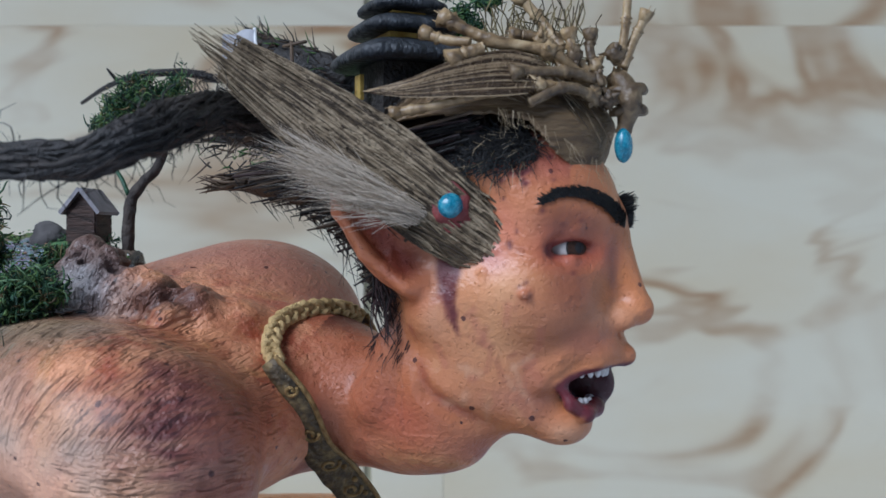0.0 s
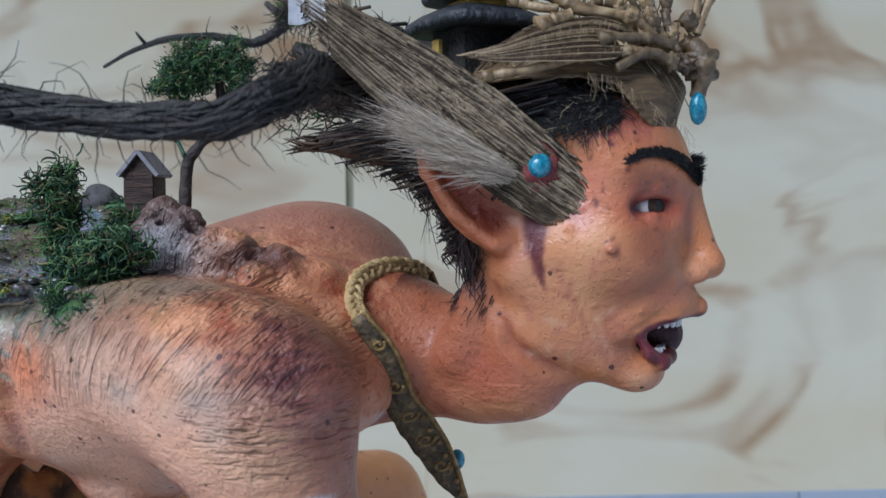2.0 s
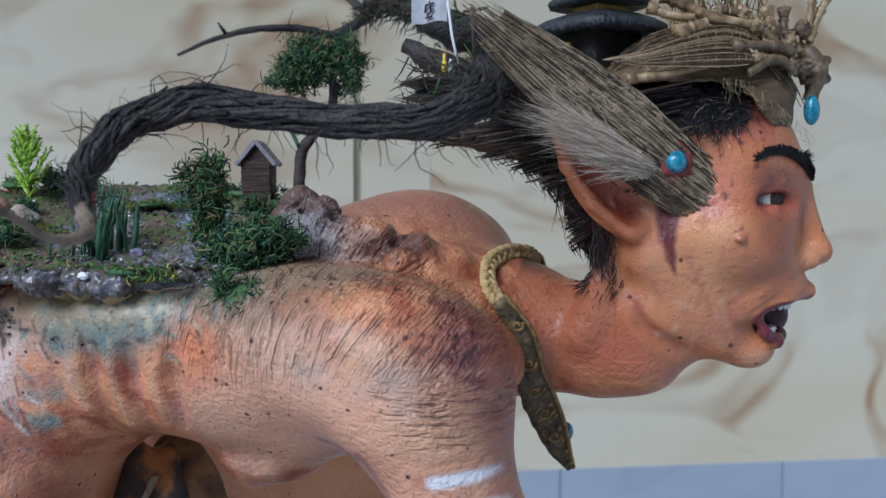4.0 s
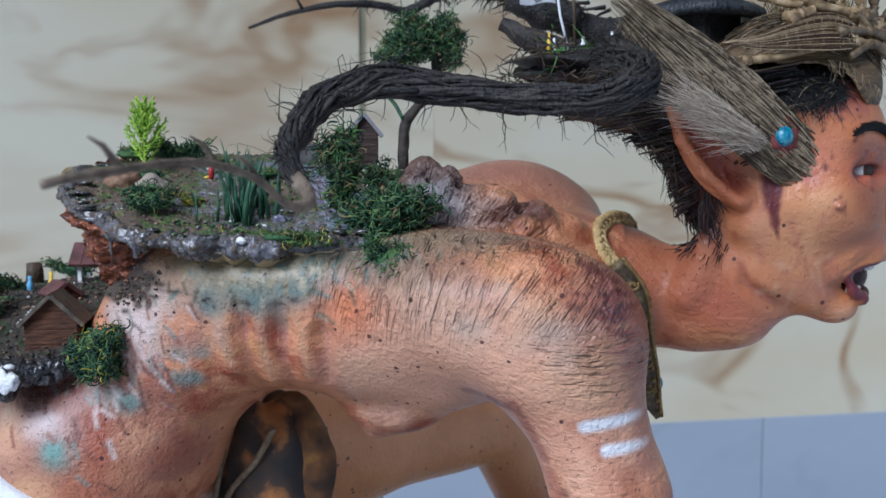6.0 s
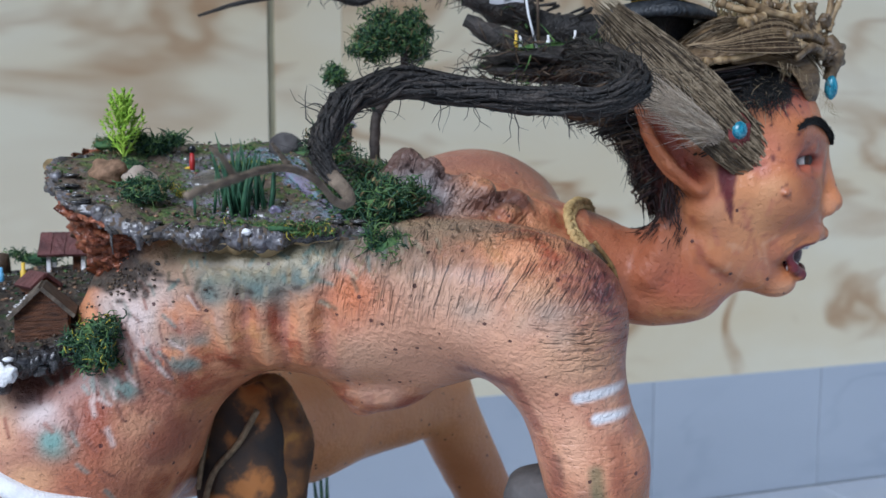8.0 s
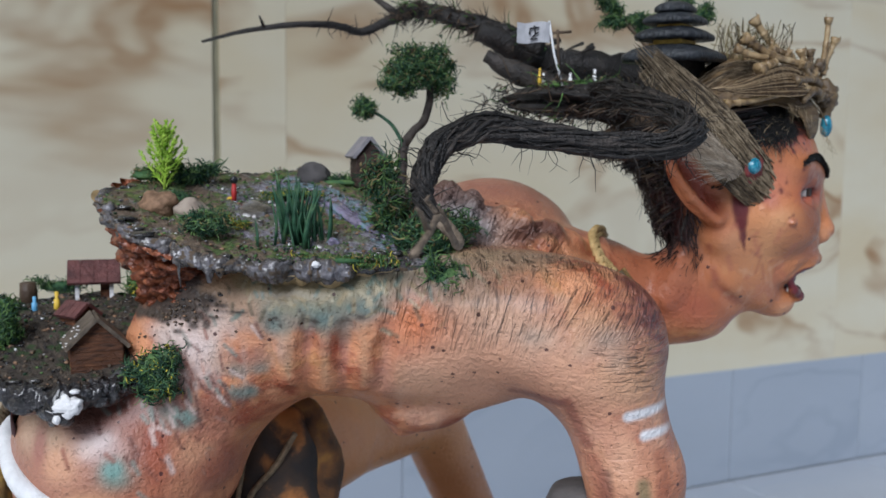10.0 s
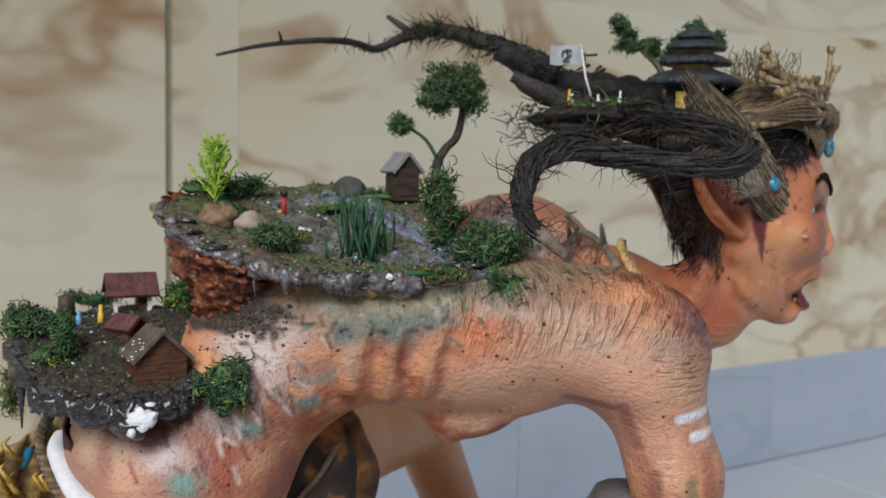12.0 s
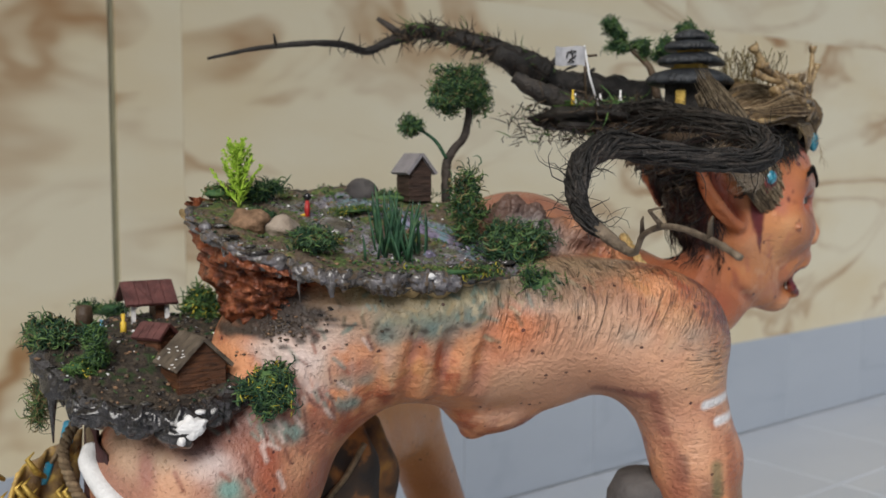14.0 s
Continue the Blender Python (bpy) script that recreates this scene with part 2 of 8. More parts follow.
WALL_Y, FLOOR_Z, DADO_Z = 1.2, -0.165, 0.02
M_JOINT = material("grey_joint", ((0.3, (0.40, 0.42, 0.45)), (0.7, (0.5, 0.52, 0.55))), 30, 0.9, 0.2)
wall = slab("wall_north", (-4, WALL_Y - 0.004, FLOOR_Z - 0.05), (5, WALL_Y + 0.15, 3.2), M_GROUT, "porch wall faced with beige veined marble tiles")
floor = slab("floor", (-4, -3, FLOOR_Z - 0.1), (5, WALL_Y + 0.004, FLOOR_Z - 0.004), M_JOINT, "pale grey tiled porch floor")
# added out of view; its edge dims the wall more than the figure
slab("ceiling", (-4, -0.95, 3.2), (5, WALL_Y + 0.15, 3.3), M_ROOF, "unseen white ceiling added to shade the wall")
# side wall added out of view to close off light from the right
slab("wall_east", (3.4, -2.2, FLOOR_Z - 0.05), (3.55, WALL_Y + 0.004, 3.2), M_DADO, "plain pale side wall, unseen, added to close the porch")
slab("ground", (-300, -300, FLOOR_Z - 0.3), (300, 300, FLOOR_Z - 0.12), M_STONE, "dull yard ground around the porch")


# ---- the painted skin: base tones, pigment laid on by attribute, wrinkles, specks ----
def skin_material():
    m = bpy.data.materials.new("painted_clay_skin")
    m.use_nodes = True
    nt = m.node_tree
    n, link = nt.nodes, nt.links.new
    b = n["Principled BSDF"]

    def noise_node(vec, scale, detail=4.0, rough=0.55, distort=0.0):
        t = n.new("ShaderNodeTexNoise")
        t.inputs["Scale"].default_value, t.inputs["Detail"].default_value = scale, detail
        t.inputs["Roughness"].default_value, t.inputs["Distortion"].default_value = rough, distort
        link(vec, t.inputs["Vector"])
        return t.outputs["Fac"]

    def math_node(op, a, b_=None, c=None, clamp=False):
        t = n.new("ShaderNodeMath")
        t.operation, t.use_clamp = op, clamp
        for i, v in enumerate((a, b_, c)):
            if v is None:
                continue
            if isinstance(v, (int, float)):
                t.inputs[i].default_value = v
            else:
                link(v, t.inputs[i])
        return t.outputs[0]

    def step_node(v, lo, hi, out0=0.0, out1=1.0):
        t = n.new("ShaderNodeMapRange")
        t.interpolation_type = "SMOOTHSTEP"
        link(v, t.inputs[0])
        for i, x in enumerate((lo, hi, out0, out1)):
            t.inputs[i + 1].default_value = x
        return t.outputs[0]

    def mix(fac, a, b_):
        t = n.new("ShaderNodeMix")
        t.data_type = "RGBA"
        for sock, v in ((0, fac), (6, a), (7, b_)):
            if isinstance(v, tuple):
                t.inputs[sock].default_value = (*v, 1)
            elif isinstance(v, (int, float)):
                t.inputs[sock].default_value = v
            else:
                link(v, t.inputs[sock])
        return t.outputs[2]

    body = n.new("ShaderNodeAttribute")
    body.attribute_name = "body"
    vec = body.outputs["Vector"]
    paint = n.new("ShaderNodeAttribute")
    paint.attribute_name = "paint"
    rel = n.new("ShaderNodeAttribute")
    rel.attribute_name = "relief"
    sep = n.new("ShaderNodeSeparateColor")
    link(rel.outputs["Color"], sep.inputs[0])

    def scaled(sx, sy, sz):
        t = n.new("ShaderNodeMapping")
        t.inputs["Scale"].default_value = (sx, sy, sz)
        link(vec, t.inputs[0])
        return t.outputs[0]

    big = noise_node(vec, 26, 4, 0.6, 0.6)
    mid = noise_node(vec, 75, 4)
    base = mix(step_node(big, 0.38, 0.62), (0.34, 0.080, 0.036), (0.66, 0.285, 0.135))
    base = mix(step_node(mid, 0.46, 0.66, 0, 0.8), base, (0.74, 0.34, 0.17))
    base = mix(step_node(noise_node(scaled(1.3, 1, 0.8), 38, 4, 0.6, 0.8), 0.50, 0.68, 0, 0.6), base, (0.58, 0.29, 0.105))
    base = mix(step_node(noise_node(scaled(1, 1, 1.7), 48, 6, 0.7), 0.54, 0.74, 0, 0.6), base, (0.30, 0.092, 0.048))
    # fine brushed grain
    grain = noise_node(scaled(1, 1, 3), 420, 3, 0.7)
    base = mix(step_node(grain, 0.52, 0.72, 0, 0.36), base, (0.78, 0.43, 0.26))
    # laid-on paint with broken edges
    ragged = math_node("ADD", paint.outputs["Alpha"], math_node("MULTIPLY", math_node("SUBTRACT", noise_node(vec, 170, 4, 0.6), 0.5), 0.8))
    col = mix(math_node("MULTIPLY", step_node(ragged, 0.22, 0.72), paint.outputs["Alpha"], clamp=True), base, paint.outputs["Color"])
    # wrinkles: short incised strokes curving round the shoulder
    whorl = n.new("ShaderNodeAttribute")
    whorl.attribute_name = "whorl"

    across = n.new("ShaderNodeAttribute")
    across.attribute_name = "across"

    def strokes(source, scale, along, seed):
        t = n.new("ShaderNodeMapping")
        t.inputs["Scale"].default_value, t.inputs["Location"].default_value = (1, along, 0.15), (seed, seed * 2, 0)
        link(source.outputs["Vector"], t.inputs[0])
        return noise_node(t.outputs[0], scale, 1.6, 0.5, 0.7)

    s1, s2 = strokes(whorl, 340, 0.13, 0.0), strokes(across, 300, 0.24, 0.3)
    s3 = math_node("ADD", math_node("MULTIPLY", strokes(whorl, 720, 0.25, 0.7), sep.outputs[0]), math_node("MULTIPLY", strokes(across, 600, 0.3, 0.5), sep.outputs[1]))
    g1 = math_node("MULTIPLY", step_node(s1, 0.40, 0.68), sep.outputs[0])
    g2 = math_node("MULTIPLY", step_node(s2, 0.46, 0.72), sep.outputs[1])
    broken = step_node(noise_node(vec, 85, 3, 0.6), 0.38, 0.60, 0.12, 1.0)
    groove = math_node("MULTIPLY", math_node("MAXIMUM", g1, g2), broken)
    ripple = s3
    col = mix(math_node("MULTIPLY", math_node("POWER", groove, 3.0), 0.06), col, (0.17, 0.06, 0.045))
    # specks
    vor = n.new("ShaderNodeTexVoronoi")
    vor.inputs["Scale"].default_value = 190
    link(vec, vor.inputs["Vector"])
    pick = n.new("ShaderNodeSeparateColor")
    link(vor.outputs["Color"], pick.inputs[0])
    size = step_node(pick.outputs[0], 0.74, 1.0, 0.0, 0.22)
    speck = math_node("MULTIPLY", math_node("LESS_THAN", math_node("ADD", vor.outputs["Distance"], math_node("MULTIPLY", math_node("SUBTRACT", grain, 0.5), 0.22)), size), 0.85)
    col = mix(speck, col, (0.055, 0.016, 0.018))
    link(col, b.inputs["Base Color"])
    height = math_node("ADD", math_node("MULTIPLY", groove, -0.78), math_node("MULTIPLY", noise_node(vec, 330, 4, 0.6), math_node("ADD", sep.outputs[2], 0.05)))
    height = math_node("ADD", height, math_node("MULTIPLY", speck, 0.5))
    height = math_node("ADD", height, math_node("MULTIPLY", ripple, 0.6))
    height = math_node("ADD", height, math_node("MULTIPLY", noise_node(scaled(1, 1, 1.6), 110, 3, 0.6, 0.8), math_node("MULTIPLY", sep.outputs[2], 0.8)))
    pits = step_node(noise_node(vec, 520, 2, 0.5), 0.30, 0.38, -0.5, 0.0)
    height = math_node("ADD", height, math_node("MULTIPLY", pits, sep.outputs[2]))
    bp = n.new("ShaderNodeBump")
    bp.inputs["Strength"].default_value, bp.inputs["Distance"].default_value = 1.0, 0.0048
    link(height, bp.inputs["Height"])
    link(bp.outputs[0], b.inputs["Normal"])
    link(step_node(mid, 0.35, 0.7, 0.30, 0.52), b.inputs["Roughness"])
    b.inputs["Specular IOR Level"].default_value = 0.38
    b.inputs["Coat Weight"].default_value = 0.22
    b.inputs["Coat Roughness"].default_value = 0.27
    b.inputs["Subsurface Weight"].default_value = 0.0
    return m


M_SKIN = skin_material()
M_EYE = material("eye_white_paint", ((0.3, (0.46, 0.40, 0.36)), (0.7, (0.58, 0.53, 0.48))), 300, 0.2, 0.02, coat=0.8)
M_IRIS = material("dark_brown_iris", ((0.3, (0.025, 0.012, 0.008)), (0.7, (0.07, 0.035, 0.02))), 900, 0.4, 0.02, spec=0.2)
M_TEETH = material("ivory_teeth", ((0.3, (0.62, 0.58, 0.55)), (0.7, (0.76, 0.73, 0.7))), 400, 0.25, 0.1, coat=0.4)
M_BLACK = material("black_hair_bristle", ((0.3, (0.006, 0.006, 0.006)), (0.7, (0.02, 0.018, 0.016))), 300, 0.6, 0.4, island=0.6)
M_DARKHAIR = material("reddish_black_bristle", ((0.3, (0.012, 0.006, 0.006)), (0.7, (0.045, 0.018, 0.016))), 300, 0.6, 0.4, island=0.6)
M_STRAW = material("straw_fibre", ((0.3, (0.22, 0.16, 0.08)), (0.7, (0.42, 0.33, 0.2))), 300, 0.6, 0.2, island=0.6)

# ---- the figure ----
F = Field()
# trunk
F.ell(TP(0.045, 0.004, 0.291), (0.085, 0.062, 0.041), 0.01, TB)
F.ell(TP(0.064, 0.004, 0.270), (0.042, 0.036, 0.022), 0.014, TB)
F.cap(TP(0.034, 0.032, 0.276), TP(0.083, 0.006, 0.2385), 0.017, 0.0085, 0.014)
F.ell(TP(0.074, 0.010, 0.2440), (0.022, 0.014, 0.011), 0.012, TB)
F.ell(TP(0.0865, 0.004, 0.2305), (0.0045, 0.0045, 0.0035), 0.007, TB)
F.ell(TP(0.132, 0.0, 0.293), (0.092, 0.057, 0.041), 0.028, TB)
F.ell(TP(0.128, 0.004, 0.310), (0.078, 0.060, 0.024), 0.02, TB)
F.ell(TP(0.190, 0.0, 0.262), (0.045, 0.050, 0.036), 0.025, TB)
F.ell(TP(0.232, 0.002, 0.222), (0.061, 0.056, 0.047), 0.025, TB)
F.ell(TP(0.045, -0.050, 0.322), (0.06, 0.050, 0.033), 0.03, TB)
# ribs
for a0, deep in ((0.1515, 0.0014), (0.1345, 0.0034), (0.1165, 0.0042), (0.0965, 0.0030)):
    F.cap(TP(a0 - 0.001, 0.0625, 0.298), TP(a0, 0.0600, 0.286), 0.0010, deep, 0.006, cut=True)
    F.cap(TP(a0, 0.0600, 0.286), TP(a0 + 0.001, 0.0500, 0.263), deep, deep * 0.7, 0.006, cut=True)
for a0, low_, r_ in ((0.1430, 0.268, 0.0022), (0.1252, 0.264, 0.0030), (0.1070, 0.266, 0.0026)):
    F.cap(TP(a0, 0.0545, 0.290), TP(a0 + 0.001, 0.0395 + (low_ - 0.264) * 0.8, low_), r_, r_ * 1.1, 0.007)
# near shoulder and arm
F.ell(TP(0.000, 0.053, 0.2935), (0.043, 0.036, 0.0335), 0.016, TB)
F.ell(TP(0.035, 0.045, 0.305), (0.045, 0.034, 0.024), 0.02, TB)
F.cap(TP(-0.013, 0.053, 0.272), TP(-0.031, 0.053, 0.220), 0.0285, 0.0228, 0.02)
F.cap(TP(-0.031, 0.053, 0.220), TP(-0.044, 0.056, 0.13), 0.0228, 0.022, 0.012)
F.cap(TP(-0.044, 0.056, 0.13), TP(-0.055, 0.05, 0.03), 0.022, 0.016, 0.012)
F.ell(TP(-0.070, 0.05, 0.015), (0.030, 0.018, 0.012), 0.015, TB)
# far shoulder
F.ell(TP(0.026, -0.080, 0.316), (0.048, 0.042, 0.046), 0.03, TB)
# near thigh, far thigh, knee and shin
F.cap(TP(0.232, 0.012, 0.212), TP(0.268, 0.02, 0.08), 0.047, 0.040, 0.022)
F.cap(TP(0.268, 0.02, 0.08), TP(0.30, 0.02, 0.02), 0.034, 0.022, 0.02)
F.cap(TP(0.235, -0.03, 0.205), (-0.17, 0.605, 0.180), 0.045, 0.038, 0.03)
F.cap((-0.17, 0.605, 0.178), (-0.060, 0.655, 0.174), 0.037, 0.029, 0.02)
F.cap((-0.055, 0.655, 0.172), (0.012, 0.672, 0.04), 0.026, 0.021, 0.008)
F.ell((0.032, 0.662, 0.018), (0.035, 0.018, 0.012), 0.015)
# ridge of clay rock along the spine
F.cap((-0.152, 0.434, 0.342), (-0.149, 0.431, 0.356), 0.017, 0.010, 0.006)
F.cap((-0.143, 0.424, 0.344), (-0.139, 0.424, 0.353), 0.013, 0.008, 0.004)
F.cap((-0.160, 0.426, 0.335), (-0.154, 0.427, 0.350), 0.009, 0.006, 0.003)
F.cap((-0.132, 0.416, 0.340), (-0.127, 0.416, 0.346), 0.010, 0.007, 0.004)
F.ell((-0.117, 0.411, 0.341), (0.011, 0.010, 0.010), 0.006)
F.ell((-0.098, 0.409, 0.336), (0.009, 0.009, 0.009), 0.006)
F.ell((-0.108, 0.398, 0.334), (0.006, 0.006, 0.005), 0.005)
F.ell((-0.083, 0.415, 0.331), (0.008, 0.008, 0.007), 0.008)
# neck
F.cap(HP(-0.078, 0, -0.030), HP(-0.100, -0.008, -0.046), 0.0265, 0.0222, 0.012)
F.cap(HP(-0.100, -0.008, -0.046), (-0.053, 0.437, 0.300), 0.0222, 0.0295, 0.012)
F.cap((-0.053, 0.437, 0.300), TP(0.012, -0.012, 0.302), 0.0295, 0.033, 0.016)
F.cap(HP(-0.091, 0.014, -0.012), HP(-0.105, 0.015, -0.040), 0.008, 0.007, 0.007)
F.cap(HP(-0.0965, 0.0180, -0.016), HP(-0.1000, 0.0165, -0.036), 0.0058, 0.0045, 0.005)
F.ell(HP(-0.083, 0, -0.0475), (0.022, 0.020, 0.0205), 0.008, HB)
# head
F.ell(HP(-0.064, 0, 0.030), (0.052, 0.036, 0.046), 0.012, HB)
F.ell(HP(-0.050, 0, 0.004), (0.036, 0.0275, 0.030), 0.015, HB)
F.ell(HP(-0.0535, 0, -0.016), (0.034, 0.0195, 0.0325), 0.012, HB)
for s in (1, -1):
    F.cap(HP(-0.076, 0.020 * s, -0.004), HP(-0.046, 0.006 * s, -0.0395), 0.0115, 0.0088, 0.007)
    F.ell(HP(-0.037, 0.0185 * s, 0.001), (0.017, 0.010, 0.012), 0.010, HB)
    F.cap(HP(-0.0165, 0.006 * s, 0.031), HP(-0.034, 0.0225 * s, 0.034), 0.0050, 0.0050, 0.007)
F.ell(HP(-0.0345, 0, -0.0448), (0.0118, 0.0108, 0.0092), 0.006, HB)
F.ell(HP(-0.019, 0, -0.0175), (0.0095, 0.015, 0.009), 0.008, HB)
for s in (1, -1):
    F.cap(HP(-0.0845, 0.0275 * s, -0.022), HP(-0.0790, 0.0275 * s, -0.0335), 0.0010, 0.0024, 0.004, cut=True)
    F.cap(HP(-0.0790, 0.0275 * s, -0.0335), HP(-0.0560, 0.0165 * s, -0.0495), 0.0024, 0.0026, 0.005, cut=True)
for s in (1, -1):
    F.ell(HP(-0.0195, 0.0228 * s, 0.0200), (0.0150, 0.0086, 0.0060), 0.004, HB, cut=True)
    F.cap(HP(-0.0170, 0.0105 * s, 0.0225), HP(-0.0250, 0.0202 * s, 0.0262), 0.0020, 0.0024, 0.003)
    F.cap(HP(-0.0250, 0.0202 * s, 0.0262), HP(-0.0375, 0.0242 * s, 0.0196), 0.0024, 0.0017, 0.003)
    F.cap(HP(-0.0180, 0.0105 * s, 0.0170), HP(-0.0260, 0.0202 * s, 0.0157), 0.0017, 0.0019, 0.003)
    F.cap(HP(-0.0260, 0.0202 * s, 0.0157), HP(-0.0375, 0.0242 * s, 0.0182), 0.0019, 0.0014, 0.003)
# nose
F.cap(HP(-0.0140, 0, 0.024), HP(-0.0068, 0, 0.0), 0.0048, 0.0055, 0.006)
F.ell(HP(-0.0060, 0, -0.0028), (0.0060, 0.0058, 0.0052), 0.004, HB)
for s in (1, -1):
    F.ell(HP(-0.0115, 0.0064 * s, -0.0055), (0.0060, 0.0042, 0.0046), 0.0035, HB)
    F.ell(HP(-0.0095, 0.0045 * s, -0.0105), (0.0035, 0.0020, 0.0018), 0.0015, HB, cut=True)
    # fold from nose to mouth
    F.cap(HP(-0.0205, 0.0120 * s, -0.007), HP(-0.0380, 0.0150 * s, -0.028), 0.0036, 0.0036, 0.006)
# open mouth: hollow first, lips round it
F.ell(HP(-0.0170, 0, -0.0312), (0.0180, 0.0225, 0.0096), 0.003, HB, cut=True)
F.ell(HP(-0.0310, -0.0110, -0.0310), (0.0150, 0.0060, 0.0115), 0.002, HB)
for s in (1, -1):
    F.cap(HP(-0.0100, 0, -0.0192), HP(-0.0190, 0.0102 * s, -0.0212), 0.0031, 0.0027, 0.003)
    F.cap(HP(-0.0190, 0.0102 * s, -0.0212), HP(-0.0318, 0.0136 * s, -0.0285), 0.0027, 0.0018, 0.003)
    F.cap(HP(-0.0218, 0, -0.0388), HP(-0.0232, 0.0080 * s, -0.0406), 0.0032, 0.0027, 0.003)
    F.cap(HP(-0.0232, 0.0080 * s, -0.0406), HP(-0.0278, 0.0122 * s, -0.0368), 0.0027, 0.0022, 0.003)
    F.cap(HP(-0.0278, 0.0122 * s, -0.0368), HP(-0.0318, 0.0136 * s, -0.0288), 0.0022, 0.0018, 0.003)
# pointed ears: shell, hollow, inner ridge, canal
for s in (1, -1):
    F.ell(HP(-0.0955, 0.0310 * s, 0.0245), (0.0115, 0.0048, 0.0245), 0.005, HB, turn=(0, -37, 0))
    F.cap(HP(-0.1045, 0.031 * s, 0.035), HP(-0.1155, 0.030 * s, 0.048), 0.0055, 0.0014, 0.004)
    F.cap(HP(-0.083, 0.031 * s, 0.0085), HP(-0.076, 0.031 * s, 0.018), 0.0048, 0.0035, 0.004)
    F.ell(HP(-0.0955, 0.0362 * s, 0.0255), (0.0080, 0.0056, 0.0205), 0.0020, HB, cut=True, turn=(0, -37, 0))
    F.cap(HP(-0.088, 0.0325 * s, 0.012), HP(-0.094, 0.0330 * s, 0.032), 0.0022, 0.0018, 0.003)
    F.cap(HP(-0.084, 0.0340 * s, 0.007), HP(-0.099, 0.0355 * s, 0.0185), 0.0030, 0.0028, 0.003)
    F.cap(HP(-0.099, 0.0355 * s, 0.0185), HP(-0.1105, 0.0345 * s, 0.034), 0.0028, 0.0024, 0.003)
    F.cap(HP(-0.1105, 0.0345 * s, 0.034), HP(-0.1160, 0.0310 * s, 0.0485), 0.0024, 0.0012, 0.003)
    F.ell(HP(-0.0815, 0.036 * s, 0.0180), (0.0042, 0.0060, 0.0060), 0.003, HB, cut=True)
F.ell(HP(-0.064, 0.0412, 0.026), (0.030, 0.0140, 0.022), 0.008, HB, cut=True)


def snap(points):
    """Moves points on to the figure's surface."""
    x = np.array([tuple(p) for p in points])[:, None, :]
    for _ in range(8):
        c = x[:, 0]
        d = F.at(x, c, 0.02)[:, 0]
        g = np.stack([F.at(x + e, c, 0.02)[:, 0] - F.at(x - e, c, 0.02)[:, 0] for e in np.eye(3) * 0.0004], -1)
        g /= np.linalg.norm(g, axis=-1, keepdims=True) + 1e-9
        x = x - (d[:, None] * g)[:, None, :]
    return [Vector(p) for p in x[:, 0]], [Vector(p) for p in g]


# warts, set on the surface shaped so far
wart_at, wart_g = snap([HP(-0.0400, 0.03, 0.0042), HP(-0.0605, 0.034, 0.0185), HP(-0.0560, 0.034, 0.013), HP(-0.0525, 0.034, 0.0205), HP(-0.030, 0.02, -0.020)])
for w, g, r in zip(wart_at, wart_g, (0.0020, 0.0009, 0.0009, 0.0008, 0.0009)):
    F.ell(w + g * r * 0.25, (r, r, r * 0.8), 0.0014, HB)


def uneven(x):
    """Hand-modelled unevenness of the clay."""
    a, b_, c = x[..., 0] * 90, x[..., 1] * 90, x[..., 2] * 90
    out = 0.00045 * np.sin(a * 1.1 + 1.7 * np.sin(c)) * np.sin(b_ * 0.9 + 0.6) * np.sin(c * 1.3 + 1.1 * np.sin(a * 0.7))
    rock = np.exp(-(((x[..., 0] + 0.142) / 0.022) ** 2 + ((x[..., 1] - 0.426) / 0.020) ** 2 + ((x[..., 2] - 0.352) / 0.016) ** 2))
    clod = np.exp(-(((x[..., 0] + 0.112) / 0.026) ** 2 + ((x[..., 1] - 0.408) / 0.012) ** 2 + ((x[..., 2] - 0.342) / 0.012) ** 2))
    crag = np.sin(a * 4 + 2 * np.sin(b_ * 3)) * np.sin(b_ * 5 + c) + 0.6 * np.sin(a * 8 + 1.5 * np.sin(c * 6)) * np.sin(c * 7 + b_ * 4)
    return out + (rock * 0.0022 + clod * 0.0016) * crag


STEP = 0.0011
body_v, body_f = F.mesh((-0.42, 0.28, 0.0), (0.12, 0.74, 0.44), STEP, uneven)


def coords(x, basis, origin):
    return (x - np.array(origin)) @ np.array(basis)


def near_line(x, p, q, r):
    """1 on a line, fading to 0 at r."""
    p, q = np.array(p), np.array(q)
    d = q - p
    h = np.clip(((x - p) @ d) / (d @ d), 0, 1)
    return np.clip(1 - np.linalg.norm(x - p - h[:, None] * d, axis=-1) / r, 0, 1)


hc = coords(body_v, HB, HO)
tcs = coords(body_v, TB, TO)
paint = np.zeros((len(body_v), 4))


def lay(mask, color, most=1.0):
    w = np.clip(mask, 0, 1) * most
    keep = paint[:, 3] * (1 - w)
    tot = np.maximum(keep + w, 1e-6)
    paint[:, :3] = (paint[:, :3] * keep[:, None] + np.array(color) * w[:, None]) / tot[:, None]
    paint[:, 3] = np.maximum(paint[:, 3] * (1 - w) + w, 0)


def soft(x, c, r):
    return np.exp(-(((x - np.array(c)) / np.array(r)) ** 2).sum(-1))


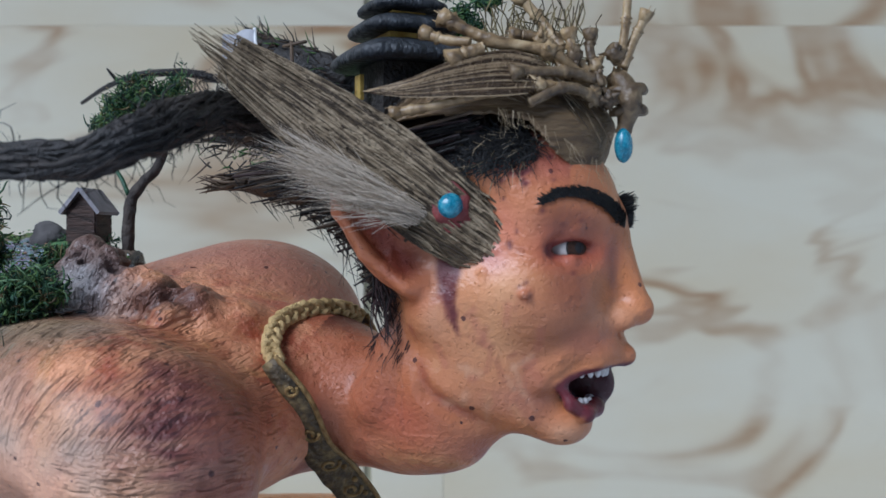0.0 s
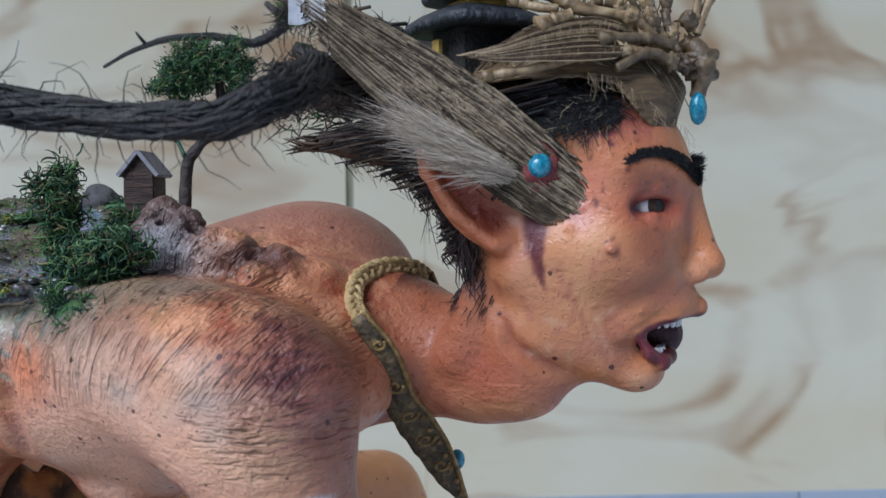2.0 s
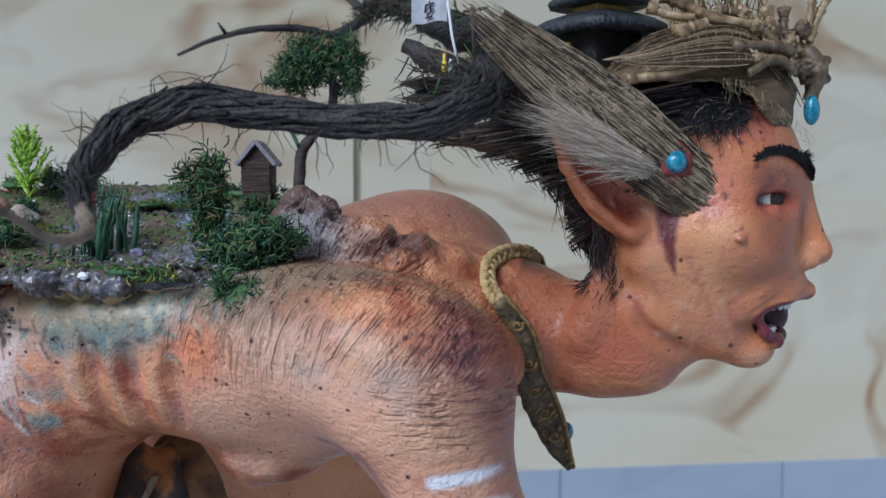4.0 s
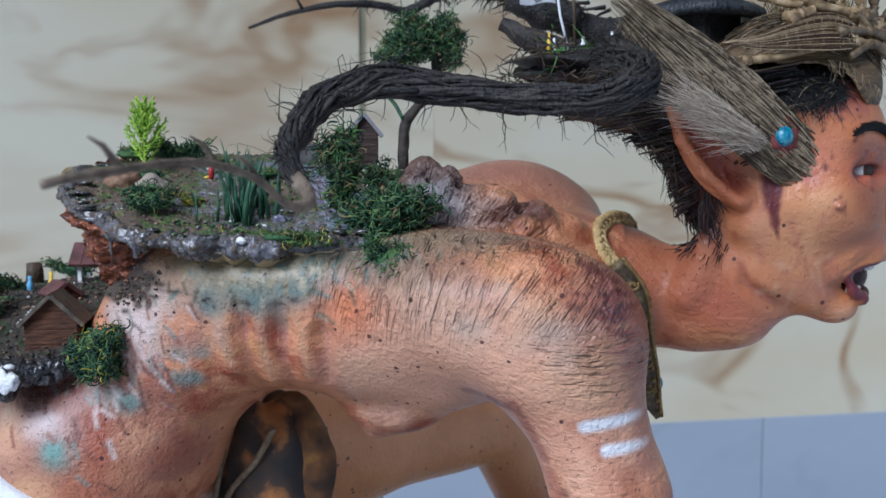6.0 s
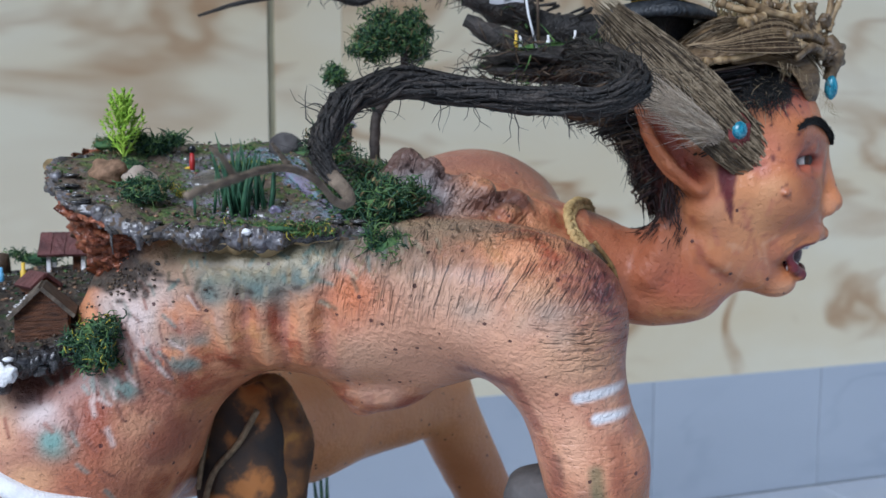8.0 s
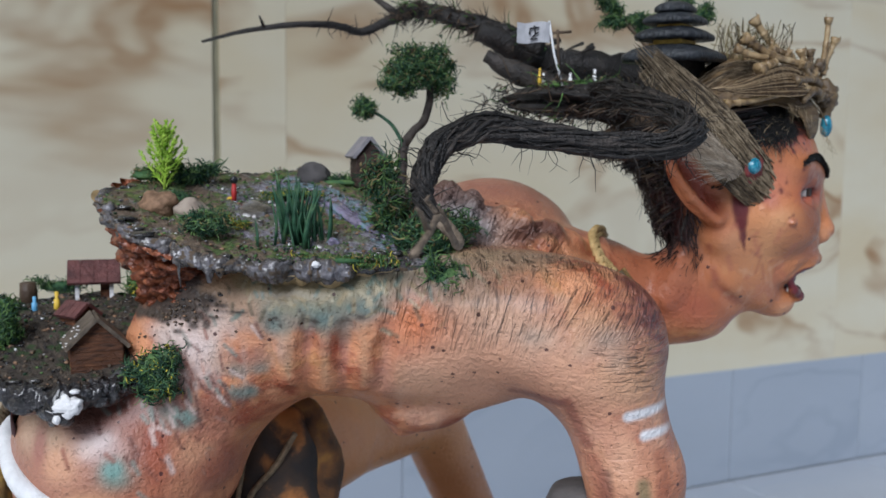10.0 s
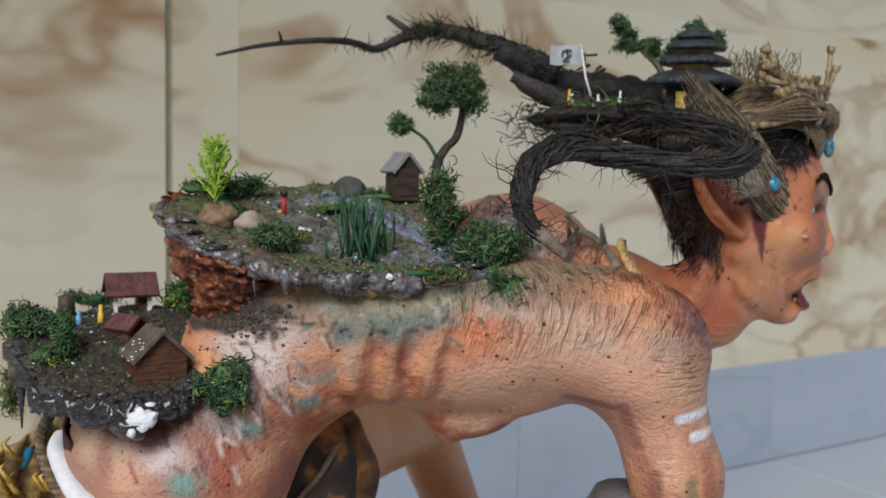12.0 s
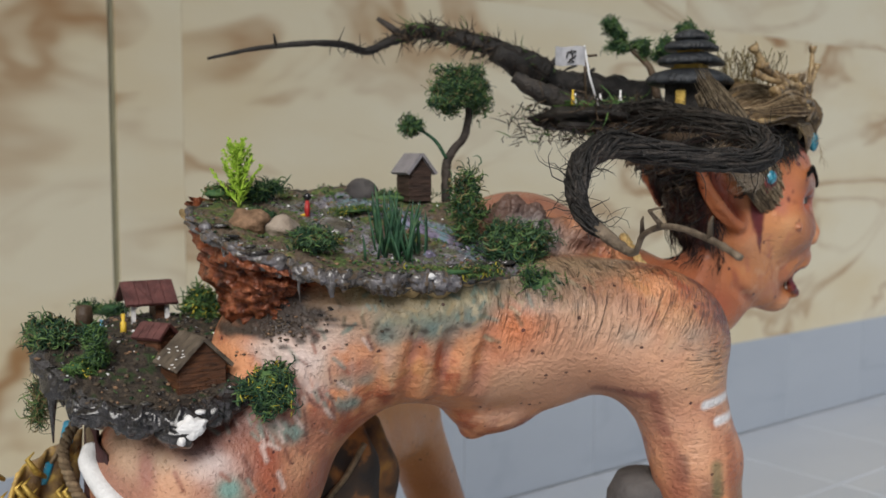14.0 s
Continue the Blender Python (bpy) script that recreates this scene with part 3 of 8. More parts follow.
# tones brushed on the body
# shoulder front: brown wash, with the shade there put into the colour
lay(soft(tcs, (-0.036, 0.075, 0.300), (0.022, 0.045, 0.028)) * 1.3, (0.24, 0.085, 0.055), 0.9)
lay(soft(tcs, (0.03, 0.055, 0.335), (0.035, 0.03, 0.014)), (0.42, 0.30, 0.20), 0.8)
lay(soft(tcs, (0.10, 0.055, 0.322), (0.05, 0.03, 0.012)), (0.30, 0.33, 0.28), 0.9)
lay(soft(tcs, (0.115, 0.05, 0.335), (0.07, 0.04, 0.012)), (0.34, 0.30, 0.16), 0.9)
lay(soft(tcs, (0.195, 0.045, 0.300), (0.03, 0.03, 0.012)), (0.62, 0.42, 0.34), 0.8)
for c, r in (((0.135, 0.056, 0.309), 0.010), ((0.12, 0.06, 0.312), 0.009), ((0.15, 0.06, 0.306), 0.008), ((0.158, 0.05, 0.276), 0.006), ((0.163, 0.05, 0.262), 0.006),
             ((0.215, 0.05, 0.236), 0.007), ((0.195, 0.05, 0.250), 0.006), ((0.222, 0.05, 0.222), 0.006)):
    lay(soft(tcs, c, (r, 0.03, r * 0.8)), (0.10, 0.24, 0.22), 0.85)
for c, r in (((-0.012, 0.09, 0.285), 0.008), ((0.005, 0.09, 0.291), 0.006), ((-0.048, 0.06, 0.262), 0.009), ((-0.040, 0.08, 0.29), 0.007), ((0.02, 0.08, 0.296), 0.006)):
    lay(soft(tcs, c, (r, 0.03, r)), (0.38, 0.34, 0.28), 0.6)
# rib hollows darkened and ridges lightened, their shading put into the colour
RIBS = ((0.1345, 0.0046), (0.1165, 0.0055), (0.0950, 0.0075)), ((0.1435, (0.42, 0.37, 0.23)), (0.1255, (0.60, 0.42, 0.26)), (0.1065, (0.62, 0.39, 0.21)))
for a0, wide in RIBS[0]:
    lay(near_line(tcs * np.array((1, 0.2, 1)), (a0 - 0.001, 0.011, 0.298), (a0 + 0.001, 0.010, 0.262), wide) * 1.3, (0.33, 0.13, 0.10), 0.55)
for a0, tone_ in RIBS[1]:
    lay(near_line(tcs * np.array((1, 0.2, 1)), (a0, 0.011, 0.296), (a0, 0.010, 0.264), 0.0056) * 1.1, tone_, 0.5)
lay(soft(tcs, (0.055, 0.057, 0.300), (0.012, 0.02, 0.012)), (0.52, 0.14, 0.07), 0.6)
# armpit darkened, its shade put into the colour
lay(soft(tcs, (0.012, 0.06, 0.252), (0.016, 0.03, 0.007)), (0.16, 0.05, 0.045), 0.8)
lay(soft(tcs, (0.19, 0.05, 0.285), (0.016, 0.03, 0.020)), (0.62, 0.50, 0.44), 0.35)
# dark strip below the village rim, standing in for its shade
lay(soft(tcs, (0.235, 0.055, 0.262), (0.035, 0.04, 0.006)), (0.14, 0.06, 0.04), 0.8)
lay(soft(tcs, (0.238, 0.058, 0.246), (0.010, 0.03, 0.007)), (0.72, 0.60, 0.58), 0.7)
lay(soft(tcs, (0.265, 0.05, 0.232), (0.02, 0.03, 0.02)), (0.55, 0.36, 0.22), 0.6)
lay(soft(tcs, (0.195, 0.045, 0.312), (0.026, 0.03, 0.010)), (0.06, 0.045, 0.035), 0.9)
lay(soft(tcs, (-0.047, 0.075, 0.204), (0.007, 0.03, 0.010)) * 1.3, (0.07, 0.16, 0.06), 0.85)
lay(soft(tcs, (-0.026, 0.08, 0.208), (0.007, 0.03, 0.010)) * 1.3, (0.09, 0.03, 0.03), 0.85)
dust = np.random.default_rng(11)
for _ in range(60):
    a0, z0 = dust.normal(0.192, 0.014), dust.normal(0.283, 0.012)
    lay(soft(tcs, (a0, 0.05, z0), (dust.uniform(0.001, 0.003), 0.04, dust.uniform(0.002, 0.008))), (0.62, 0.55, 0.50), 0.4)
for _ in range(70):
    a0 = dust.uniform(0.05, 0.165)
    lay(soft(tcs, (a0, 0.06, dust.uniform(0.306, 0.328)), (dust.uniform(0.003, 0.010), 0.04, dust.uniform(0.002, 0.006))), ((0.30, 0.27, 0.15), (0.22, 0.26, 0.22), (0.36, 0.30, 0.24), (0.13, 0.20, 0.18))[dust.integers(4)], 0.6)
for _ in range(46):
    a0, z0 = dust.uniform(-0.06, 0.06), dust.uniform(0.24, 0.318)
    lay(soft(tcs, (a0, 0.08, z0), (dust.uniform(0.004, 0.012), 0.06, dust.uniform(0.003, 0.010))), ((0.30, 0.10, 0.065), (0.66, 0.42, 0.30), (0.52, 0.22, 0.11), (0.36, 0.26, 0.20))[dust.integers(4)], 0.5)
for _ in range(110):
    a0, z0 = dust.uniform(0.06, 0.285), dust.uniform(0.195, 0.300)
    lay(soft(tcs, (a0, 0.055, z0), (dust.uniform(0.002, 0.009), 0.05, dust.uniform(0.003, 0.013))), ((0.58, 0.24, 0.10), (0.30, 0.095, 0.06), (0.66, 0.45, 0.34), (0.30, 0.29, 0.23), (0.46, 0.15, 0.075), (0.26, 0.13, 0.10))[dust.integers(6)], 0.45)
# ochre clay below the island, teal wash along it, both deepened for the island's shade; brushed stains on hip and waist
for c_, r_, k_, w_ in (((0.145, 0.062, 0.317), (0.045, 0.03, 0.009), (0.25, 0.19, 0.10), 0.9), ((0.172, 0.062, 0.306), (0.018, 0.03, 0.010), (0.36, 0.25, 0.16), 0.8), ((0.105, 0.062, 0.318), (0.030, 0.03, 0.007), (0.24, 0.20, 0.11), 0.8),
                       ((0.145, 0.062, 0.299), (0.016, 0.03, 0.006), (0.15, 0.20, 0.18), 0.55), ((0.118, 0.062, 0.302), (0.018, 0.03, 0.006), (0.12, 0.19, 0.175), 0.55), ((0.088, 0.062, 0.310), (0.018, 0.03, 0.007), (0.14, 0.19, 0.165), 0.55),
                       ((0.068, 0.062, 0.296), (0.016, 0.03, 0.014), (0.58, 0.17, 0.065), 0.9), ((0.074, 0.062, 0.317), (0.016, 0.03, 0.008), (0.24, 0.22, 0.18), 0.8), ((0.195, 0.055, 0.288), (0.016, 0.03, 0.010), (0.66, 0.46, 0.38), 0.6), ((0.212, 0.055, 0.236), (0.010, 0.03, 0.012), (0.22, 0.05, 0.035), 0.8),
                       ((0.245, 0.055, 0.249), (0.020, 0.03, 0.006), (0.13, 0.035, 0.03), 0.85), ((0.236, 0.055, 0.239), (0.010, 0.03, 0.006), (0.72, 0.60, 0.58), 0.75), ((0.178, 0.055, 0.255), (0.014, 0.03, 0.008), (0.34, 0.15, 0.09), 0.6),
                       ((0.193, 0.055, 0.272), (0.006, 0.03, 0.006), (0.40, 0.33, 0.32), 0.6), ((0.255, 0.055, 0.222), (0.012, 0.03, 0.016), (0.50, 0.22, 0.13), 0.6), ((0.272, 0.055, 0.240), (0.012, 0.03, 0.010), (0.42, 0.40, 0.28), 0.5)):
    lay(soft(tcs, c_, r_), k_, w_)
for c_, r_ in (((0.169, 0.055, 0.274), 0.006), ((0.169, 0.055, 0.261), 0.005), ((0.199, 0.055, 0.249), 0.007), ((0.230, 0.055, 0.228), 0.007), ((0.126, 0.062, 0.301), 0.007), ((0.150, 0.062, 0.297), 0.006), ((0.105, 0.062, 0.306), 0.006)):
    lay(soft(tcs, c_, (r_, 0.03, r_ * 0.9)), (0.11, 0.20, 0.185), 0.75)
for _ in range(70):
    a0, z0 = dust.normal(0.205, 0.022), dust.normal(0.240, 0.013)
    lay(near_line(tcs * np.array((1, 0.1, 1)), (a0, 0.0055, z0), (a0 + dust.normal(0.002, 0.002), 0.0055, z0 - dust.uniform(0.004, 0.012)), dust.uniform(0.0012, 0.0022)) * 1.5, ((0.20, 0.05, 0.035), (0.58, 0.30, 0.18), (0.32, 0.10, 0.06))[dust.integers(3)], 0.7)
for _ in range(170):
    a0, z0 = dust.normal(0.210, 0.012), dust.normal(0.309, 0.005)
    lay(soft(tcs, (a0, 0.05, z0), (dust.uniform(0.0015, 0.0045), 0.05, dust.uniform(0.0012, 0.003))) * 1.3, (0.045, 0.036, 0.032), 0.9)
for _ in range(8):
    a0, z0 = dust.uniform(0.10, 0.20), dust.normal(0.305, 0.006)
    lay(soft(tcs, (a0, 0.05, z0), (dust.uniform(0.0008, 0.0022), 0.05, dust.uniform(0.0008, 0.0016))) * 1.5, (0.06, 0.05, 0.04), 0.85)
# warm highlight on the shoulder laid on as colour
lay(soft(tcs, (0.035, 0.07, 0.296), (0.03, 0.03, 0.016)), (0.66, 0.36, 0.22), 0.6)
lay(soft(tcs, (0.005, 0.08, 0.268), (0.022, 0.03, 0.014)), (0.64, 0.37, 0.21), 0.55)
# hip and rump toned darker in place of the village's shade
lay(soft(tcs, (0.272, 0.05, 0.225), (0.02, 0.04, 0.02)), (0.36, 0.19, 0.14), 0.6)
lay(soft(tcs, (0.228, 0.055, 0.232), (0.034, 0.04, 0.024)), (0.36, 0.155, 0.115), 0.7)
lay(soft(tcs, (0.252, 0.055, 0.222), (0.045, 0.05, 0.028)), (0.36, 0.18, 0.135), 0.6)
lay(soft(tcs, (0.225, 0.055, 0.252), (0.02, 0.04, 0.012)), (0.30, 0.14, 0.11), 0.5)
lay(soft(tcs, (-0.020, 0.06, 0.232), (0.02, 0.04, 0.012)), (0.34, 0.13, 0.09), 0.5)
# light on shoulder and torso, shade on rump coloured in, among plain tones
for c_, r_, k_, w_ in (((0.018, 0.085, 0.288), (0.030, 0.05, 0.020), (0.70, 0.42, 0.27), 0.6), ((0.060, 0.060, 0.282), (0.026, 0.05, 0.018), (0.70, 0.40, 0.25), 0.7), ((0.045, 0.040, 0.258), (0.030, 0.05, 0.012), (0.66, 0.36, 0.22), 0.7),
                       ((0.075, 0.055, 0.268), (0.016, 0.05, 0.012), (0.72, 0.44, 0.27), 0.8), ((0.082, 0.060, 0.300), (0.012, 0.05, 0.014), (0.58, 0.17, 0.06), 0.85), ((0.045, 0.080, 0.305), (0.020, 0.05, 0.012), (0.74, 0.47, 0.32), 0.75),
                       ((0.000, 0.085, 0.305), (0.012, 0.05, 0.012), (0.62, 0.33, 0.17), 0.7), ((-0.030, 0.085, 0.318), (0.016, 0.05, 0.012), (0.26, 0.085, 0.05), 0.8), ((-0.006, 0.085, 0.296), (0.009, 0.05, 0.007), (0.30, 0.25, 0.20), 0.7),
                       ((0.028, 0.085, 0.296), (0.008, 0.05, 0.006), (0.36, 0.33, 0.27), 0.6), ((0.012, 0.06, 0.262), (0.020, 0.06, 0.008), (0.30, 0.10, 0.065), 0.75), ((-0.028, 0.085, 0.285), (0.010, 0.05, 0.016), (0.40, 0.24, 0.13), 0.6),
                       ((-0.030, 0.07, 0.225), (0.03, 0.06, 0.022), (0.64, 0.33, 0.18), 0.6), ((-0.048, 0.07, 0.215), (0.007, 0.06, 0.03), (0.36, 0.11, 0.055), 0.7), ((-0.018, 0.07, 0.235), (0.008, 0.06, 0.02), (0.70, 0.42, 0.26), 0.6), ((-0.012, 0.07, 0.205), (0.008, 0.06, 0.012), (0.34, 0.11, 0.06), 0.7), ((-0.020, 0.08, 0.270), (0.022, 0.05, 0.010), (0.66, 0.38, 0.20), 0.6), ((0.255, 0.05, 0.210), (0.05, 0.08, 0.030), (0.33, 0.135, 0.085), 0.8),
                       ((0.205, 0.05, 0.215), (0.020, 0.06, 0.030), (0.40, 0.145, 0.075), 0.7), ((0.235, 0.06, 0.236), (0.014, 0.06, 0.005), (0.66, 0.52, 0.48), 0.6), ((0.225, 0.06, 0.222), (0.008, 0.06, 0.005), (0.12, 0.22, 0.18), 0.7),
                       ((0.262, 0.06, 0.240), (0.014, 0.06, 0.008), (0.30, 0.30, 0.20), 0.6), ((0.247, 0.06, 0.200), (0.006, 0.06, 0.012), (0.54, 0.29, 0.16), 0.6), ((0.272, 0.06, 0.208), (0.006, 0.06, 0.010), (0.56, 0.31, 0.18), 0.6)):
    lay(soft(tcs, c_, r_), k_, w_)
# washes and stains brushed over waist and rump, with shade below the village rim painted in
for (a_, z_), (ra, rz_), k_, w_ in (((0.192, 0.286), (0.011, 0.009), (0.66, 0.54, 0.50), 0.65), ((0.205, 0.293), (0.010, 0.007), (0.62, 0.50, 0.44), 0.7), ((0.181, 0.299), (0.014, 0.006), (0.66, 0.50, 0.42), 0.7), ((0.218, 0.300), (0.010, 0.008), (0.62, 0.27, 0.14), 0.7),
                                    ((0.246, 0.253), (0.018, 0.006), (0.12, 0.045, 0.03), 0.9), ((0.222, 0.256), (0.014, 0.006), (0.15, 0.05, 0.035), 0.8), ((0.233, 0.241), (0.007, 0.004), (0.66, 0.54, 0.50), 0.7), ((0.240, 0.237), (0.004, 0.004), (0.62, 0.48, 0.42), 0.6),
                                    ((0.227, 0.228), (0.006, 0.005), (0.16, 0.33, 0.29), 0.85), ((0.195, 0.250), (0.006, 0.005), (0.17, 0.32, 0.28), 0.8), ((0.203, 0.253), (0.008, 0.004), (0.34, 0.38, 0.32), 0.7), ((0.208, 0.241), (0.006, 0.010), (0.30, 0.08, 0.045), 0.85),
                                    ((0.207, 0.228), (0.005, 0.012), (0.36, 0.10, 0.05), 0.8), ((0.254, 0.229), (0.011, 0.010), (0.66, 0.36, 0.21), 0.75), ((0.272, 0.242), (0.010, 0.009), (0.58, 0.38, 0.26), 0.7), ((0.265, 0.236), (0.004, 0.010), (0.32, 0.12, 0.10), 0.7),
                                    ((0.190, 0.232), (0.008, 0.008), (0.64, 0.34, 0.19), 0.7), ((0.181, 0.220), (0.009, 0.008), (0.36, 0.12, 0.065), 0.75), ((0.237, 0.208), (0.013, 0.008), (0.66, 0.36, 0.18), 0.75), ((0.215, 0.206), (0.012, 0.010), (0.42, 0.13, 0.06), 0.8),
                                    ((0.196, 0.214), (0.007, 0.006), (0.54, 0.24, 0.12), 0.6), ((0.178, 0.243), (0.010, 0.008), (0.46, 0.19, 0.12), 0.6), ((0.160, 0.283), (0.010, 0.010), (0.46, 0.22, 0.14), 0.5)):
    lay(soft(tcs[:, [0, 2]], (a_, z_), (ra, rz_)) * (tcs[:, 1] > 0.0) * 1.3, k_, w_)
for _ in range(150):
    a0, z0 = dust.normal(0.198, 0.020), dust.normal(0.262, 0.020)
    lay(near_line(tcs * np.array((1, 0.1, 1)), (a0, 0.0055, z0), (a0 - dust.uniform(0.001, 0.006), 0.0055, z0 - dust.uniform(0.003, 0.009)), dust.uniform(0.0010, 0.0018)) * 1.6, ((0.14, 0.05, 0.035), (0.66, 0.50, 0.44), (0.26, 0.09, 0.055), (0.22, 0.24, 0.20))[dust.integers(4)], 0.75)
for _ in range(120):
    a0, z0 = dust.uniform(0.04, 0.19), dust.normal(0.316, 0.009)
    lay(near_line(tcs * np.array((1, 0.1, 1)), (a0, 0.006, z0), (a0 + dust.normal(0, 0.003), 0.006, z0 - dust.uniform(0.002, 0.006)), dust.uniform(0.0009, 0.0018)) * 1.6, ((0.10, 0.085, 0.05), (0.42, 0.36, 0.24), (0.13, 0.19, 0.16), (0.30, 0.23, 0.12))[dust.integers(4)], 0.7)
for _ in range(90):
    a0, z0 = dust.normal(0.203, 0.013), dust.normal(0.305, 0.0045)
    lay(soft(tcs[:, [0, 2]], (a0, z0), (dust.uniform(0.001, 0.005), dust.uniform(0.0008, 0.0025))) * (tcs[:, 1] > 0) * 1.6, (0.05, 0.036, 0.028), 0.9)
far_leg = np.clip((-0.075 - tcs[:, 1]) / 0.03, 0, 1) * np.clip((0.265 - tcs[:, 2]) / 0.03, 0, 1) * (tcs[:, 0] > -0.06)
lay(far_leg, (0.70, 0.33, 0.13), 0.85)
lay(far_leg * np.clip((0.15 - tcs[:, 2]) / 0.03, 0, 1), (0.46, 0.17, 0.06), 0.6)
lay(soft(tcs[:, [0, 2]], (0.048, 0.272), (0.040, 0.022)) * (tcs[:, 1] > 0.0) * 1.2, (0.74, 0.40, 0.26), 0.55)
lay(soft(tcs[:, [0, 2]], (-0.004, 0.250), (0.022, 0.026)) * (tcs[:, 1] > 0.0) * 1.2, (0.72, 0.38, 0.24), 0.45)
lay(soft(tcs[:, [0, 2]], (0.075, 0.243), (0.020, 0.010)) * (tcs[:, 1] > -0.03) * 1.2, (0.74, 0.46, 0.32), 0.55)
# far shoulder and upper back toned a darker brown
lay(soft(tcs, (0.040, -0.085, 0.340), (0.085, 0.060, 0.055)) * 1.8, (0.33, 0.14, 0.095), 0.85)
# strokes of purple-brown wash that also deepen the shoulder front's shade
for _ in range(90):
    a0, z0 = dust.normal(-0.036, 0.010), dust.normal(0.302, 0.012)
    lay(near_line(tcs * np.array((1, 0.1, 1)), (a0, 0.007, z0), (a0 + dust.uniform(0.003, 0.012), 0.007, z0 + dust.normal(0, 0.002)), dust.uniform(0.0010, 0.0022)) * 1.5 * (tcs[:, 1] > 0.03), ((0.15, 0.045, 0.04), (0.22, 0.075, 0.06), (0.11, 0.035, 0.035), (0.40, 0.17, 0.12))[dust.integers(4)], 0.7)
# forearm stains; shading along arm edges and under the breast drawn as colour
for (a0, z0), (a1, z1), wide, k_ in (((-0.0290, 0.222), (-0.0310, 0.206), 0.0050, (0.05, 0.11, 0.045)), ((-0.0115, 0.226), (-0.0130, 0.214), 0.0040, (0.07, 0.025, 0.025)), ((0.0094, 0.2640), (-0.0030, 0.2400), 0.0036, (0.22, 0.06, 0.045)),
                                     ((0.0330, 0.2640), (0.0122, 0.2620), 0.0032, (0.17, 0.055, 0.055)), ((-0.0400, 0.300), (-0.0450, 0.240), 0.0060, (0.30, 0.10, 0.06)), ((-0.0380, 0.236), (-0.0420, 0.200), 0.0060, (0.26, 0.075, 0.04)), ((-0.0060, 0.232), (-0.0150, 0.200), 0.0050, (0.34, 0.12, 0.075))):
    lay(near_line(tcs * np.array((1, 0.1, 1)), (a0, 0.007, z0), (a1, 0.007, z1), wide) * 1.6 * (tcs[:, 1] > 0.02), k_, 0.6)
# the rock on the spine
lay(soft(body_v, (-0.145, 0.428, 0.358), (0.026, 0.022, 0.020)) * 2, (0.13, 0.075, 0.058), 0.98)
lay(soft(body_v, (-0.150, 0.413, 0.345), (0.011, 0.010, 0.011)) * 1.5, (0.27, 0.25, 0.245), 0.95)
lay(soft(body_v, (-0.135, 0.408, 0.340), (0.008, 0.008, 0.008)), (0.24, 0.25, 0.27), 0.9)
lay(soft(body_v, (-0.128, 0.403, 0.340), (0.008, 0.008, 0.009)), (0.62, 0.42, 0.32), 0.8)
lay(soft(body_v, (-0.108, 0.406, 0.340), (0.018, 0.012, 0.008)) * 1.6, (0.10, 0.045, 0.035), 0.9)
# white bands on the arm
for z0, z1, e0 in ((0.2565, 0.2635, -0.020), (0.2465, 0.2505, -0.029)):
    lay(near_line(tcs * np.array((1, 0.15, 1)), (e0, 0.0125, z0), (-0.062, 0.0125, z1), 0.0036) * 1.9, (0.72, 0.70, 0.70), 1.0)
# face: base tone, then shading of sockets, nose side and cheeks put into the colour
lay(np.clip((hc[:, 0] + 0.105) / 0.02, 0, 1) * np.clip((hc[:, 2] + 0.062) / 0.012, 0, 1) * (tcs[:, 2] > 0.27), (0.52, 0.19, 0.065), 0.88)
face_uv = hc[:, [0, 2]]
on_face = (hc[:, 0] > -0.10) * (hc[:, 2] > -0.062) * (hc[:, 2] < 0.075)
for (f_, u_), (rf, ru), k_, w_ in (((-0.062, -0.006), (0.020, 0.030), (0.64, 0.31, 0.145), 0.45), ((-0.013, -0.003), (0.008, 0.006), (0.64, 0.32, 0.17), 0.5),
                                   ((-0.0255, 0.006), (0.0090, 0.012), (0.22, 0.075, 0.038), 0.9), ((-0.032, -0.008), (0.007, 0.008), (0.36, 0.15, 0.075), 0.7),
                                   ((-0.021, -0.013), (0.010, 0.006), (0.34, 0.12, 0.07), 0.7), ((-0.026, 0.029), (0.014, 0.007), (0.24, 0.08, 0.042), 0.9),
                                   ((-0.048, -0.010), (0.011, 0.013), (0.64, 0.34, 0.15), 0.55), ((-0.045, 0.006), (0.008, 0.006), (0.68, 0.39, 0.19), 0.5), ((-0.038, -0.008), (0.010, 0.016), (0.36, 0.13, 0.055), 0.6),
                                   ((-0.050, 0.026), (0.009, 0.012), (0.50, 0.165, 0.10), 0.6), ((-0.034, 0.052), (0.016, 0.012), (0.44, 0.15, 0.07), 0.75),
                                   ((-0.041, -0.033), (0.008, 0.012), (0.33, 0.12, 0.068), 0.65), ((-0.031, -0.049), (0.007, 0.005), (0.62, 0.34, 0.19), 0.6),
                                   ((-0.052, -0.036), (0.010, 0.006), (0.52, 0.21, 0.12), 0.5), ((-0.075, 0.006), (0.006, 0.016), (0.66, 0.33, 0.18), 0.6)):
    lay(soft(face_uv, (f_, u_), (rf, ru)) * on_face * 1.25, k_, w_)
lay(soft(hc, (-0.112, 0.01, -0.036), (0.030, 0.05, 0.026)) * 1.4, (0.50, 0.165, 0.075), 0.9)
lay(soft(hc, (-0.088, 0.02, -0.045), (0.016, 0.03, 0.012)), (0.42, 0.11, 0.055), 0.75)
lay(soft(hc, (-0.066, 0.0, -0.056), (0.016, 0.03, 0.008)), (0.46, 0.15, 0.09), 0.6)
# brow bone highlight and jaw crease shade, both laid on as colour
for s in (1, -1):
    lay(near_line(hc, (-0.0445, 0.0262 * s, 0.0205), (-0.0560, 0.0290 * s, 0.0165), 0.0022) * 1.6, (0.30, 0.07, 0.05), 0.8)
